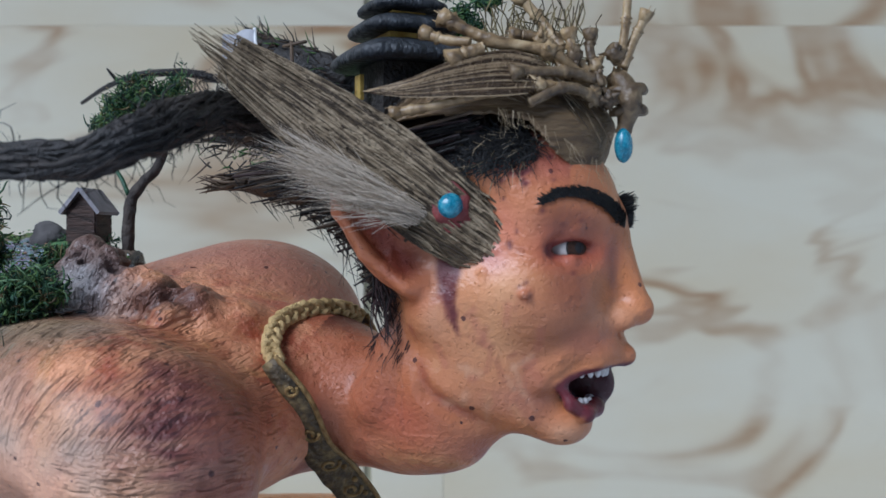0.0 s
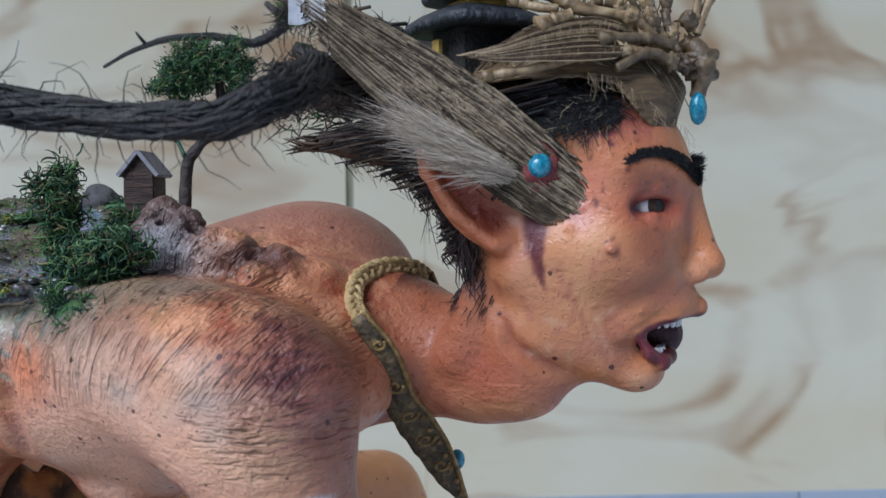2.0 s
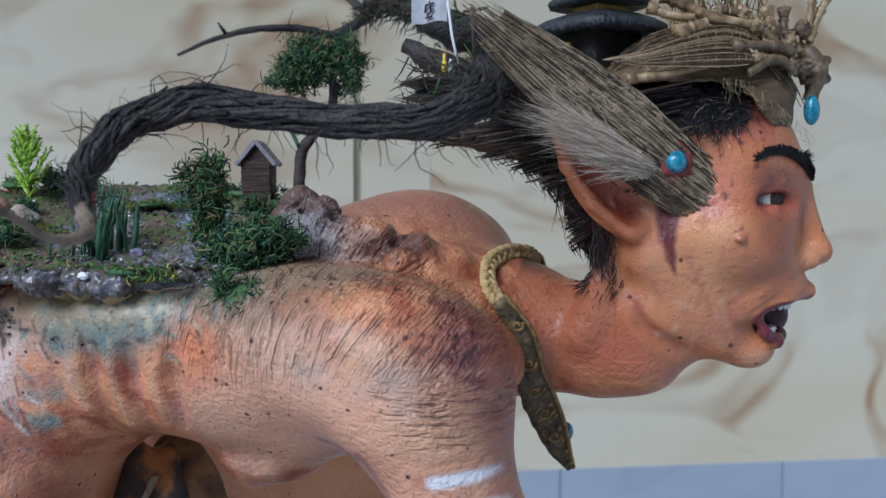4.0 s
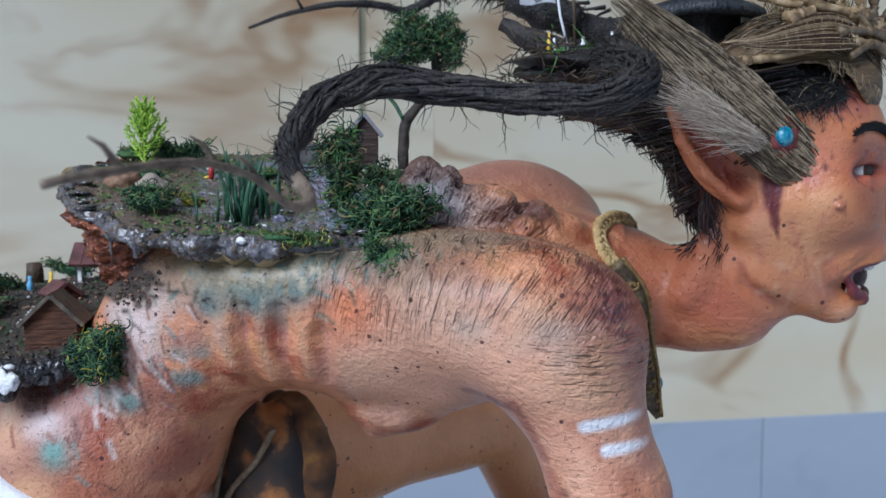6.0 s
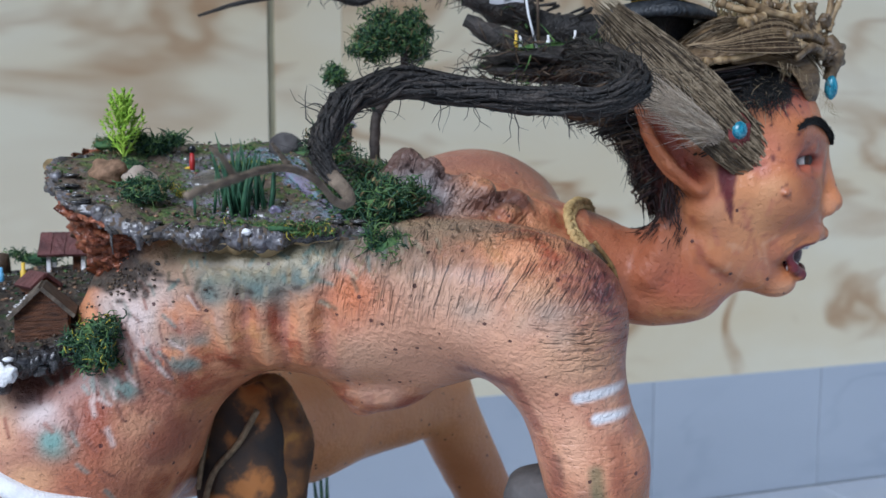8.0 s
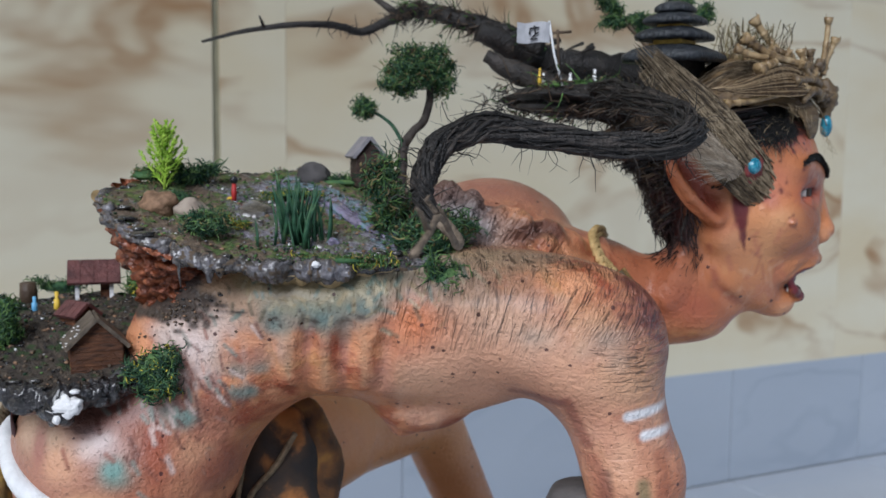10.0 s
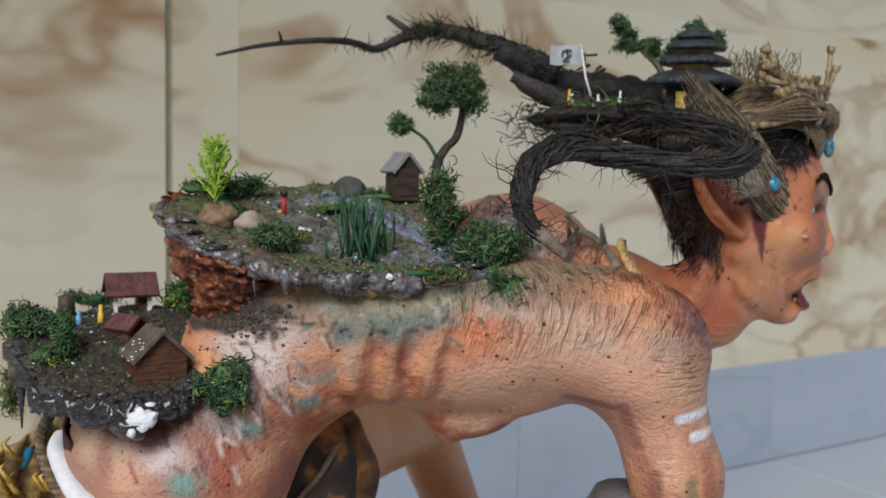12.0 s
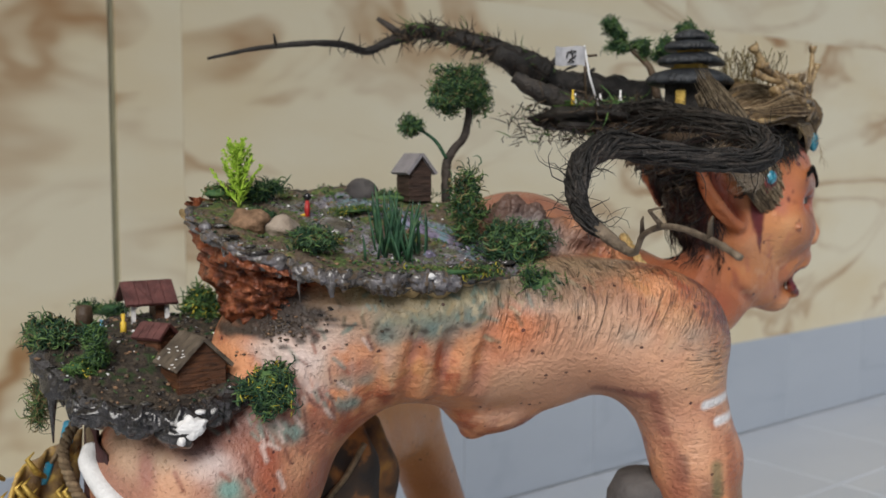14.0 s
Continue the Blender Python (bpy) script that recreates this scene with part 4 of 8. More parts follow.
    lay(near_line(hc, (-0.0300, 0.0225 * s, 0.0310), (-0.0400, 0.0262 * s, 0.0285), 0.0034) * 1.5, (0.68, 0.40, 0.25), 0.7)
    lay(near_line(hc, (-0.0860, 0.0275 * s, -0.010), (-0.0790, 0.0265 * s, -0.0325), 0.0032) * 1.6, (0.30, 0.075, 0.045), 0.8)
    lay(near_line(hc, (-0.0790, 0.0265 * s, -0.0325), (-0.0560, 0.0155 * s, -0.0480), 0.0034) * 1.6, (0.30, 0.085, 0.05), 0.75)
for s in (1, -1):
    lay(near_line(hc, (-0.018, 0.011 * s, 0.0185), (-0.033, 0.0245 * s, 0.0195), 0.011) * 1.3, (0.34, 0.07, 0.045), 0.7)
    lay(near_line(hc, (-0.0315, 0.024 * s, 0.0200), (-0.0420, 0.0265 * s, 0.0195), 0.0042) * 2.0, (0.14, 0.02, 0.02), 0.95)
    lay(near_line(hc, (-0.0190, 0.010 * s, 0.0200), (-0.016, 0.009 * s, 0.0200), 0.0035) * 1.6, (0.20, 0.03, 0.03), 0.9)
    up = np.maximum(near_line(hc, (-0.0100, 0, -0.0217), (-0.0190, 0.0104 * s, -0.0236), 0.0036), near_line(hc, (-0.0190, 0.0104 * s, -0.0236), (-0.0318, 0.0136 * s, -0.0292), 0.0034))
    low = np.maximum(near_line(hc, (-0.0190, 0, -0.0382), (-0.0218, 0.0080 * s, -0.0400), 0.0048), np.maximum(near_line(hc, (-0.0218, 0.0080 * s, -0.0400), (-0.0274, 0.0122 * s, -0.0362), 0.0042), near_line(hc, (-0.0274, 0.0122 * s, -0.0362), (-0.0318, 0.0136 * s, -0.0290), 0.0034)))
    lay(np.maximum(up, low) * 4, (0.12, 0.018, 0.024), 1.0)
    lay(near_line(hc, (-0.085, 0.033 * s, 0.008), (-0.113, 0.033 * s, 0.048), 0.016) * 2.0, (0.52, 0.165, 0.065), 0.8)
    lay(near_line(hc, (-0.087, 0.032 * s, 0.014), (-0.107, 0.032 * s, 0.040), 0.0085) * 1.4, (0.28, 0.055, 0.030), 0.9)
    lay(soft(hc, (-0.0815, 0.034 * s, 0.018), (0.005, 0.006, 0.007)), (0.13, 0.02, 0.018), 0.95)
lay(soft(body_v, wart_at[0], (0.0026,) * 3), (0.34, 0.08, 0.05), 0.9)
# dark line under the upper lid, its shadow as colour
for s in (1, -1):
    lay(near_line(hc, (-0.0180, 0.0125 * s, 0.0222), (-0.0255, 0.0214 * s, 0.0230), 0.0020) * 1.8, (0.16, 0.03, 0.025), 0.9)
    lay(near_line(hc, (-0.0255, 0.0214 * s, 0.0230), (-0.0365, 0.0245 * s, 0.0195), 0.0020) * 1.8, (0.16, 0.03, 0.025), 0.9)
# shade under the brow and beside the nose put into the colour
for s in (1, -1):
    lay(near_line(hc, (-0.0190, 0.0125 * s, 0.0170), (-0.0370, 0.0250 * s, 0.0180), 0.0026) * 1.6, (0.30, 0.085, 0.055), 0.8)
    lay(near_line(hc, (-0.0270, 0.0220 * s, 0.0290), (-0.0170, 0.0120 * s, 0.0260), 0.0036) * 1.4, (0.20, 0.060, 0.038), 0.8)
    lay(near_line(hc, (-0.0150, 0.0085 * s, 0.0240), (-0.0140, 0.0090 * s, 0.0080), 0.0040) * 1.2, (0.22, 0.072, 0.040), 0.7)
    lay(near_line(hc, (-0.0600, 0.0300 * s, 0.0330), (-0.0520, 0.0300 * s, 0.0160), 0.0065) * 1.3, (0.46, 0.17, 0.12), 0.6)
mouth = 1 - (((hc - np.array((-0.024, 0, -0.0310))) / np.array((0.0185, 0.0118, 0.0090))) ** 2).sum(-1)
lay(np.clip(mouth * 4, 0, 1), (0.05, 0.006, 0.008), 1.0)
lay(np.clip(soft(hc, (-0.027, -0.0085, -0.031), (0.014, 0.0055, 0.010)) * 3, 0, 1), (0.05, 0.006, 0.008), 1.0)
# dark streak before the ear, stubble of the hairline and the nape
for (f0, u0), (f1, u1), wide in (((-0.0700, 0.024), (-0.0690, 0.012), 0.0062), ((-0.0690, 0.014), (-0.0690, 0.004), 0.0050), ((-0.0690, 0.004), (-0.0675, -0.004), 0.0030), ((-0.0675, -0.004), (-0.0640, -0.015), 0.0018)):
    lay(near_line(hc, (f0, 0.031, u0), (f1, 0.030, u1), wide) * 2.4, (0.13, 0.026, 0.026), 0.95)
edge = 0.045 + (-0.030 - hc[:, 0]) * 0.22
lay(np.clip((hc[:, 2] - edge) / 0.010 + 0.5, 0, 1) * (hc[:, 0] < -0.026) * (hc[:, 0] > -0.14) * (hc[:, 2] > 0.02), (0.30, 0.075, 0.06), 0.6)
lay(np.clip((hc[:, 2] - 0.056) / 0.008, 0, 1) * (hc[:, 0] < -0.03) * (hc[:, 0] > -0.14), (0.02, 0.012, 0.012), 0.95)
back = np.clip((-0.088 - 0.25 * hc[:, 2] - hc[:, 0]) / 0.010, 0, 1) * np.clip((hc[:, 2] + 0.017) / 0.010, 0, 1) * (hc[:, 0] > -0.135) * (np.abs(hc[:, 1]) < 0.0295)
lay(back, (0.045, 0.012, 0.012), 1.0)
rng = np.random.default_rng(5)
for _ in range(40):
    f0, u0 = rng.uniform(-0.075, -0.035), rng.uniform(-0.05, 0.012)
    d0 = rng.normal(0, 0.004, 2)
    lay(near_line(hc * np.array((1, 0.1, 1)), (f0, 0.0025, u0), (f0 + d0[0], 0.0025, u0 + d0[1] - 0.003), rng.uniform(0.0012, 0.0026)) * 1.4 * (hc[:, 1] > 0.004), ((0.62, 0.34, 0.19), (0.34, 0.11, 0.06), (0.58, 0.28, 0.12), (0.44, 0.15, 0.09))[rng.integers(4)], 0.45)
for _ in range(14):
    c = (rng.uniform(-0.058, -0.024), 0.03, rng.uniform(0.040, 0.058))
    lay(soft(hc, c, np.array((1, 12, 0.8)) * rng.uniform(0.0010, 0.0018)) * 1.6 * (hc[:, 1] > 0.005), (0.16, 0.04, 0.045), 0.9)
for _ in range(14):
    c = (rng.uniform(-0.055, -0.02), 0.03, rng.uniform(0.005, 0.055))
    lay(soft(hc, c, np.array((1, 12, 1)) * rng.uniform(0.0006, 0.0012)) * (hc[:, 1] > 0.005), (0.10, 0.022, 0.025), 0.95)

relief = np.zeros((len(body_v), 4))
up_back = np.clip((tcs[:, 2] - 0.282) / 0.02, 0, 1) * np.clip((0.105 - tcs[:, 0]) / 0.03, 0, 1) * np.clip((tcs[:, 0] + 0.055) / 0.02, 0, 1) * np.clip((tcs[:, 1] - 0.005) / 0.02, 0, 1)
arm = np.clip((0.035 - tcs[:, 0]) / 0.03, 0, 1) * np.clip((0.305 - tcs[:, 2]) / 0.015, 0, 1) * np.clip((tcs[:, 2] - 0.19) / 0.03, 0, 1) * np.clip((tcs[:, 1] - 0.04) / 0.02, 0, 1)
waist_w = soft(tcs, (0.188, 0.05, 0.283), (0.016, 0.03, 0.014)) * 0.18
waist_w = np.maximum(waist_w, 0.08 * soft(tcs, (0.215, 0.055, 0.242), (0.022, 0.05, 0.016)))
waist_w = np.maximum(waist_w, 0.07 * soft(tcs, (0.15, 0.06, 0.290), (0.055, 0.04, 0.028)))
relief[:, 0] = 0.85 * np.maximum(up_back * (1 - 0.85 * arm) * (1 - 0.5 * soft(tcs, (0.02, 0.08, 0.29), (0.03, 0.06, 0.014))), waist_w)
relief[:, 1] = arm * 0.8 * (1 - 0.85 * np.clip((0.284 - tcs[:, 2]) / 0.02, 0, 1)) * (0.15 + 0.85 * np.clip((0.004 - tcs[:, 0]) / 0.03, 0, 1))
relief[:, 2] = 0.19 + 0.04 * np.clip((tcs[:, 0] - 0.15) / 0.03, 0, 1) - 0.08 * (hc[:, 0] > -0.09) * (hc[:, 2] > -0.05) * (tcs[:, 2] > 0.27) + 0.5 * soft(body_v, (-0.135, 0.42, 0.35), (0.03, 0.025, 0.02))
relief[:, 3] = 1

# eyes, teeth, brows: pieces of the same figure
extra = Pile()
for s in (1, -1):
    c = HP(-0.0292, 0.0137 * s, 0.0205)
    gaze = (HF * 0.78 + HN * (0.62 * s)).normalized()
    q = gaze.to_track_quat("Z", "Y").to_matrix()
    rows, cols, r = 36, 28, 0.0076
    vs = [c + q @ Vector((r * math.sin(math.pi * i / rows) * math.cos(2 * math.pi * k / cols), r * math.sin(math.pi * i / rows) * math.sin(2 * math.pi * k / cols), r * math.cos(math.pi * i / rows))) for i in range(rows + 1) for k in range(cols)]
    for i in range(rows):
        extra.add(vs[i * cols:(i + 2) * cols], [(k, cols + k, cols + (k + 1) % cols, (k + 1) % cols) for k in range(cols)], 4 if i < 3 else 2 if i < 7 else 4 if i < 8 else 1)
for k in range(11):
    th = radians(-80 + 16 * k)
    for up, f0, rf, rn, u0, hgt in ((1, -0.030, 0.0125, 0.0104, -0.0250, 0.0046), (0, -0.031, 0.0080, 0.0088, -0.0366, 0.0036)):
        p = HP(f0 + rf * math.cos(th), rn * math.sin(th), u0)
        extra.blob(p, (0.0013, 0.0012, hgt / 2), 0.05, 6, 8, 3, basis=HB)
extra.blob(HP(-0.033, 0, -0.0378), (0.011, 0.007, 0.0022), 0.1, 6, 12, 0, basis=HB)
for s in (1, -1):
    spine = spline([(-0.0340, 0.0245 * s, 0.0352), (-0.0290, 0.0215 * s, 0.0378), (-0.0215, 0.0165 * s, 0.0380), (-0.0155, 0.0105 * s, 0.0345), (-0.0110, 0.0055 * s, 0.0298)], 40)
    roots = []
    for i in range(1300):
        u = random.random() ** 0.9
        p = spine[min(39, int(u * 39.99))]
        wide = 0.0023 * (0.22 + 1.35 * min(u, 0.75)) * (1.0 if u < 0.92 else 0.6)
        roots.append(HP(p.x, p.y, p.z + random.uniform(-wide, wide)))
    on, nrm = snap(roots)
    for p, g in zip(on, nrm):
        d = (HF * -0.6 + HU * random.uniform(-0.1, 0.5) + HN * (0.4 * s)).normalized()
        d = (d - g * d.dot(g) + g * 0.35).normalized()
        l = random.uniform(0.0018, 0.0042)
        extra.tube([p - g * 0.0003, p + d * l * 0.5 + g * 0.0008, p + d * l + g * 0.0005], [0.00028, 0.00026, 0.0001], 3, 4, cap=False)
for i in range(320):
    p = HP(-0.0135 + random.uniform(-0.003, 0.001), -0.008 + random.uniform(-0.003, 0.002), random.uniform(0.0305, 0.0400))
    d = (HF * 1.0 - HN * random.uniform(0.0, 0.5) + HU * random.uniform(-0.2, 0.4)).normalized()
    l = random.uniform(0.003, 0.0062)
    extra.tube([p, p + d * l * 0.5, p + d * l + HU * 0.0006], [0.0003, 0.00028, 0.0001], 3, 4, cap=False)
# bristles at the nape, behind the ear and under the crown
roots, ways = [], []
for i in range(2900):
    if i < 800:
        u = random.random()
        f, nn, uu = -0.086 - 0.022 * random.random() - 0.012 * u, random.uniform(-0.02, 0.026), -0.020 + 0.075 * u
        roots.append(HP(f, nn, uu))
        ways.append(HF * -0.30 + HU * (-0.85 + 0.3 * random.random()) + HN * random.uniform(-0.2, 0.35))
    else:
        f = random.uniform(-0.085, -0.030)
        roots.append(HP(f, 0.036, (0.0515 + 0.42 * max(0, f + 0.052) - 0.05 * min(0, f + 0.052)) + random.triangular(-0.007, 0.020, 0.014)))
        ways.append(HF * random.uniform(-1, 0.2) + HU * random.uniform(-0.5, 0.2) + HN * 0.1)
on, nrm = snap(roots)
for i, (p, g, d) in enumerate(zip(on, nrm, ways)):
    d = (d.normalized() - g * d.normalized().dot(g) * 0.9 + g * 0.12).normalized()
    l = random.uniform(0.004, 0.0095) if i < 800 else random.uniform(0.004, 0.012)
    bend = Vector([random.uniform(-1, 1) for _ in range(3)]) * l * 0.18
    extra.tube([p - g * 0.0004, p + d * l * 0.5 + g * 0.0006, p + d * l + bend], [0.00024, 0.0002, 0.00006], 3, 6 if i > 800 and i % 23 == 0 else 4 if i > 800 else 5, cap=False)

ev, ef, em = np.array([tuple(p) for p in extra.v]), extra.f, extra.m
nb = len(body_v)
all_v = np.concatenate([body_v, ev])
all_f = body_f.tolist() + [tuple(i + nb for i in q) for q in ef]
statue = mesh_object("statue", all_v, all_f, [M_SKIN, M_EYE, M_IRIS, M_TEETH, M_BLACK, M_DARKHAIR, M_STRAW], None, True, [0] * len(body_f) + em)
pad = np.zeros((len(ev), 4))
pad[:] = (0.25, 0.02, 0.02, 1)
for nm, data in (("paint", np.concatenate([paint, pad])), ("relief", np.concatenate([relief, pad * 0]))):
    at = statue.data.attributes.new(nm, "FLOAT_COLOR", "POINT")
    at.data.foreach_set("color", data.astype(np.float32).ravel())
at = statue.data.attributes.new("body", "FLOAT_VECTOR", "POINT")
at.data.foreach_set("vector", np.concatenate([tcs, coords(ev, TB, TO)]).astype(np.float32).ravel())
at = statue.data.attributes.new("whorl", "FLOAT_VECTOR", "POINT")
lean = 0.20 + 0.5 * np.clip((0.04 - tcs[:, 0]) / 0.05, 0, 1)
at.data.foreach_set("vector", np.concatenate([np.stack([tcs[:, 0] + lean * (tcs[:, 2] - 0.30), tcs[:, 2] - 0.8 * tcs[:, 1], tcs[:, 1]], -1), np.zeros((len(ev), 3))]).astype(np.float32).ravel())
at = statue.data.attributes.new("across", "FLOAT_VECTOR", "POINT")
at.data.foreach_set("vector", np.concatenate([np.stack([tcs[:, 2] - 0.12 * tcs[:, 0] - 3.0 * tcs[:, 0] ** 2, tcs[:, 0], tcs[:, 1]], -1), np.zeros((len(ev), 3))]).astype(np.float32).ravel())
tagged(statue, "crouching painted clay figure with orange wrinkled skin and open mouth", "statue")


# ---- more surfaces ----
M_TUFT = material("pale_animal_hair", ((0.3, (0.42, 0.33, 0.23)), (0.7, (0.80, 0.69, 0.54))), 300, 0.6, 0.2, island=0.7)
M_REDSTAIN = material("dark_red_paint", ((0.3, (0.12, 0.02, 0.02)), (0.7, (0.22, 0.04, 0.035))), 300, 0.5, 0.4)
M_LIME = material("lime_green_fern", ((0.3, (0.24, 0.42, 0.02)), (0.7, (0.46, 0.64, 0.08))), 200, 0.6, 0.2, island=0.6)
M_REED = material("dark_green_reed", ((0.3, (0.010, 0.040, 0.022)), (0.6, (0.03, 0.095, 0.045)), (0.8, (0.10, 0.17, 0.07))), 200, 0.55, 0.3, island=0.8)
M_YELLOWMOSS = material("yellow_moss_flowers", ((0.3, (0.35, 0.30, 0.02)), (0.7, (0.6, 0.5, 0.05))), 200, 0.7, 0.2, island=0.5)
M_BROWNMOSS = material("brown_dry_moss", ((0.3, (0.07, 0.05, 0.02)), (0.7, (0.24, 0.19, 0.08))), 200, 0.8, 0.2, island=0.8)
M_COPPER = material("copper_brown_rock", ((0.3, (0.035, 0.010, 0.005)), (0.48, (0.22, 0.06, 0.022)), (0.74, (0.50, 0.18, 0.08))), 150, 0.34, 1.0, 220, depth=0.004, coat=0.3, metal=0.3)
M_GLAZE = material("clear_glue_water", ((0.32, (0.05, 0.042, 0.03)), (0.5, (0.11, 0.10, 0.09)), (0.68, (0.30, 0.31, 0.36))), 90, 0.12, 0.7, 160, coat=0.8, depth=0.003)
M_STREAM = material("violet_blue_stream_paint", ((0.32, (0.10, 0.09, 0.13)), (0.48, (0.24, 0.21, 0.31)), (0.66, (0.15, 0.27, 0.31))), 120, 0.15, 0.6, 200, coat=0.8)
M_PEBBLE = material("beige_pebble", ((0.3, (0.28, 0.22, 0.17)), (0.7, (0.42, 0.35, 0.28))), 150, 0.8, 0.5)
M_BROWNROCK = material("rough_brown_stone", ((0.3, (0.13, 0.075, 0.04)), (0.7, (0.36, 0.22, 0.13))), 200, 0.85, 1.0, 300)
M_HOUSEWALL = material("brown_wood_board", ((0.3, (0.04, 0.015, 0.007)), (0.55, (0.13, 0.05, 0.02)), (0.8, (0.24, 0.10, 0.042))), 120, 0.5, 0.8, stretch=(1, 1, 6))
M_HOUSEROOF = material("grey_brown_shingle", ((0.3, (0.06, 0.045, 0.032)), (0.7, (0.16, 0.125, 0.09))), 160, 0.75, 0.6)
M_REDROOF = material("maroon_roof_paint", ((0.3, (0.06, 0.02, 0.02)), (0.7, (0.16, 0.06, 0.055))), 140, 0.6, 0.5)
M_GREYROOF = material("pale_grey_roof", ((0.3, (0.20, 0.19, 0.20)), (0.7, (0.30, 0.28, 0.30))), 140, 0.6, 0.4)
M_WPAINT = material("white_paint", ((0.3, (0.74, 0.73, 0.72)), (0.7, (0.85, 0.84, 0.83))), 200, 0.4, 0.7, 260, depth=0.003)
M_YPAINT = material("yellow_paint", ((0.3, (0.65, 0.42, 0.03)), (0.7, (0.8, 0.55, 0.06))), 200, 0.5, 0.2)
M_BPAINT = material("light_blue_paint", ((0.3, (0.12, 0.35, 0.6)), (0.7, (0.2, 0.48, 0.72))), 200, 0.4, 0.2)
M_RPAINT = material("red_paint", ((0.3, (0.35, 0.02, 0.02)), (0.7, (0.5, 0.04, 0.03))), 200, 0.4, 0.2)
M_KPAINT = material("black_gloss_paint", ((0.3, (0.008, 0.008, 0.009)), (0.7, (0.02, 0.02, 0.022))), 200, 0.2, 0.2, coat=0.5)
M_THATCH = material("black_thatch", ((0.3, (0.010, 0.012, 0.015)), (0.6, (0.028, 0.032, 0.038)), (0.8, (0.07, 0.078, 0.085))), 220, 0.5, 1.0, 300, stretch=(1, 1, 0.3), depth=0.003)
M_GILT = material("gilt_band", ((0.3, (0.30, 0.19, 0.03)), (0.7, (0.6, 0.42, 0.10))), 200, 0.4, 0.4, metal=0.5)
M_BEADBLUE = material("sky_blue_bead", ((0.3, (0.02, 0.28, 0.50)), (0.7, (0.06, 0.42, 0.62))), 200, 0.25, 0.2, coat=0.5)
M_ROPE = material("jute_cord", ((0.3, (0.13, 0.09, 0.05)), (0.7, (0.30, 0.22, 0.13))), 300, 0.85, 0.6, island=0.4)
M_GOLDCLOTH = material("gold_printed_cloth", ((0.35, (0.16, 0.10, 0.05)), (0.5, (0.32, 0.20, 0.07)), (0.62, (0.6, 0.4, 0.1))), 110, 0.5, 0.5)
M_MAROON = material("maroon_cloth", ((0.3, (0.03, 0.012, 0.012)), (0.7, (0.085, 0.03, 0.03))), 120, 0.85, 0.5)
M_ORANGE = material("orange_printed_cloth", ((0.35, (0.02, 0.016, 0.014)), (0.52, (0.06, 0.035, 0.02)), (0.62, (0.40, 0.16, 0.04))), 45, 0.7, 0.4)
M_OCHRE = material("dull_ochre_cloth", ((0.35, (0.045, 0.022, 0.010)), (0.52, (0.15, 0.065, 0.018)), (0.68, (0.32, 0.16, 0.03))), 60, 0.75, 0.5)
M_FLAG = material("white_flag_cloth", ((0.3, (0.34, 0.34, 0.36)), (0.7, (0.48, 0.48, 0.50))), 200, 0.8, 0.3)
M_GREENFLOCK = material("green_flock_grass", ((0.3, (0.03, 0.09, 0.02)), (0.7, (0.14, 0.25, 0.06))), 400, 0.9, 1.0, 600)
M_GLINT = material("dried_clear_glue", ((0.3, (0.012, 0.010, 0.008)), (0.7, (0.06, 0.055, 0.05))), 120, 0.10, 0.8, 200, coat=1.0, depth=0.003)
M_GRIT = material("dark_wet_grit", ((0.3, (0.008, 0.007, 0.007)), (0.5, (0.024, 0.021, 0.021)), (0.66, (0.055, 0.052, 0.055)), (0.84, (0.17, 0.17, 0.19))), 190, 0.18, 1.0, 330, coat=0.8, depth=0.007)
M_GLUERIM = material("grey_violet_glue_rim", ((0.3, (0.03, 0.025, 0.022)), (0.45, (0.09, 0.08, 0.075)), (0.6, (0.15, 0.14, 0.15)), (0.8, (0.32, 0.32, 0.35))), 130, 0.18, 1.0, 260, coat=0.7, depth=0.004)


def rand_dir():
    while True:
        v = Vector([random.uniform(-1, 1) for _ in range(3)])
        if 0.05 < v.length < 1:
            return v.normalized()


def moss_part(name, c, r, count, mats, parent, length=0.006, thick=0.00045, basis=None, weights=None, seed=1):
    """A tangle of short curled strands filling an ellipsoid unevenly."""
    random.seed(seed)
    p = Pile()
    lumps = [(rand_dir() * random.random() ** 0.5 * 0.75, random.uniform(0.25, 0.5)) for _ in range(max(5, count // 60))]
    basis = basis or Matrix.Identity(3)
    r = Vector(r)
    count = int(count * 2.0)
    for i in range(count):
        l0, lr = random.choice(lumps)
        q = l0 + rand_dir() * lr * random.random() ** 0.4
        if random.random() < 0.10:
            q = q * random.uniform(1.1, 1.45)
        at = Vector(c) + basis @ Vector((q.x * r.x, q.y * r.y, q.z * r.z))
        d = (rand_dir() + (basis @ q) * 0.9 + Vector((0, 0, 0.15))).normalized()
        curl = rand_dir()
        l = length * random.uniform(0.45, 1.25)
        pts = [at]
        for k in range(4):
            d = (d + curl.cross(d) * 0.75 + rand_dir() * 0.5).normalized()
            pts.append(pts[-1] + d * l / 4)
        t = thick * random.uniform(0.4, 0.85)
        mi = random.choices(range(len(mats)), weights)[0] if weights else random.randrange(len(mats))
        if i % 3 == 0:
            p.tube([at + (q_ - at) * 0.55 for q_ in pts[:4]], [t * 0.8, t * 2.4, t * 2.0, t * 0.3], 4, mi, cap=False, flat=0.35)
        else:
            p.tube(pts, [t, t * 1.1, t, t * 0.8, t * 0.4], 3, mi, cap=False)
    ob = p.obj(name, mats)
    if parent:
        under(ob, parent)
    return ob


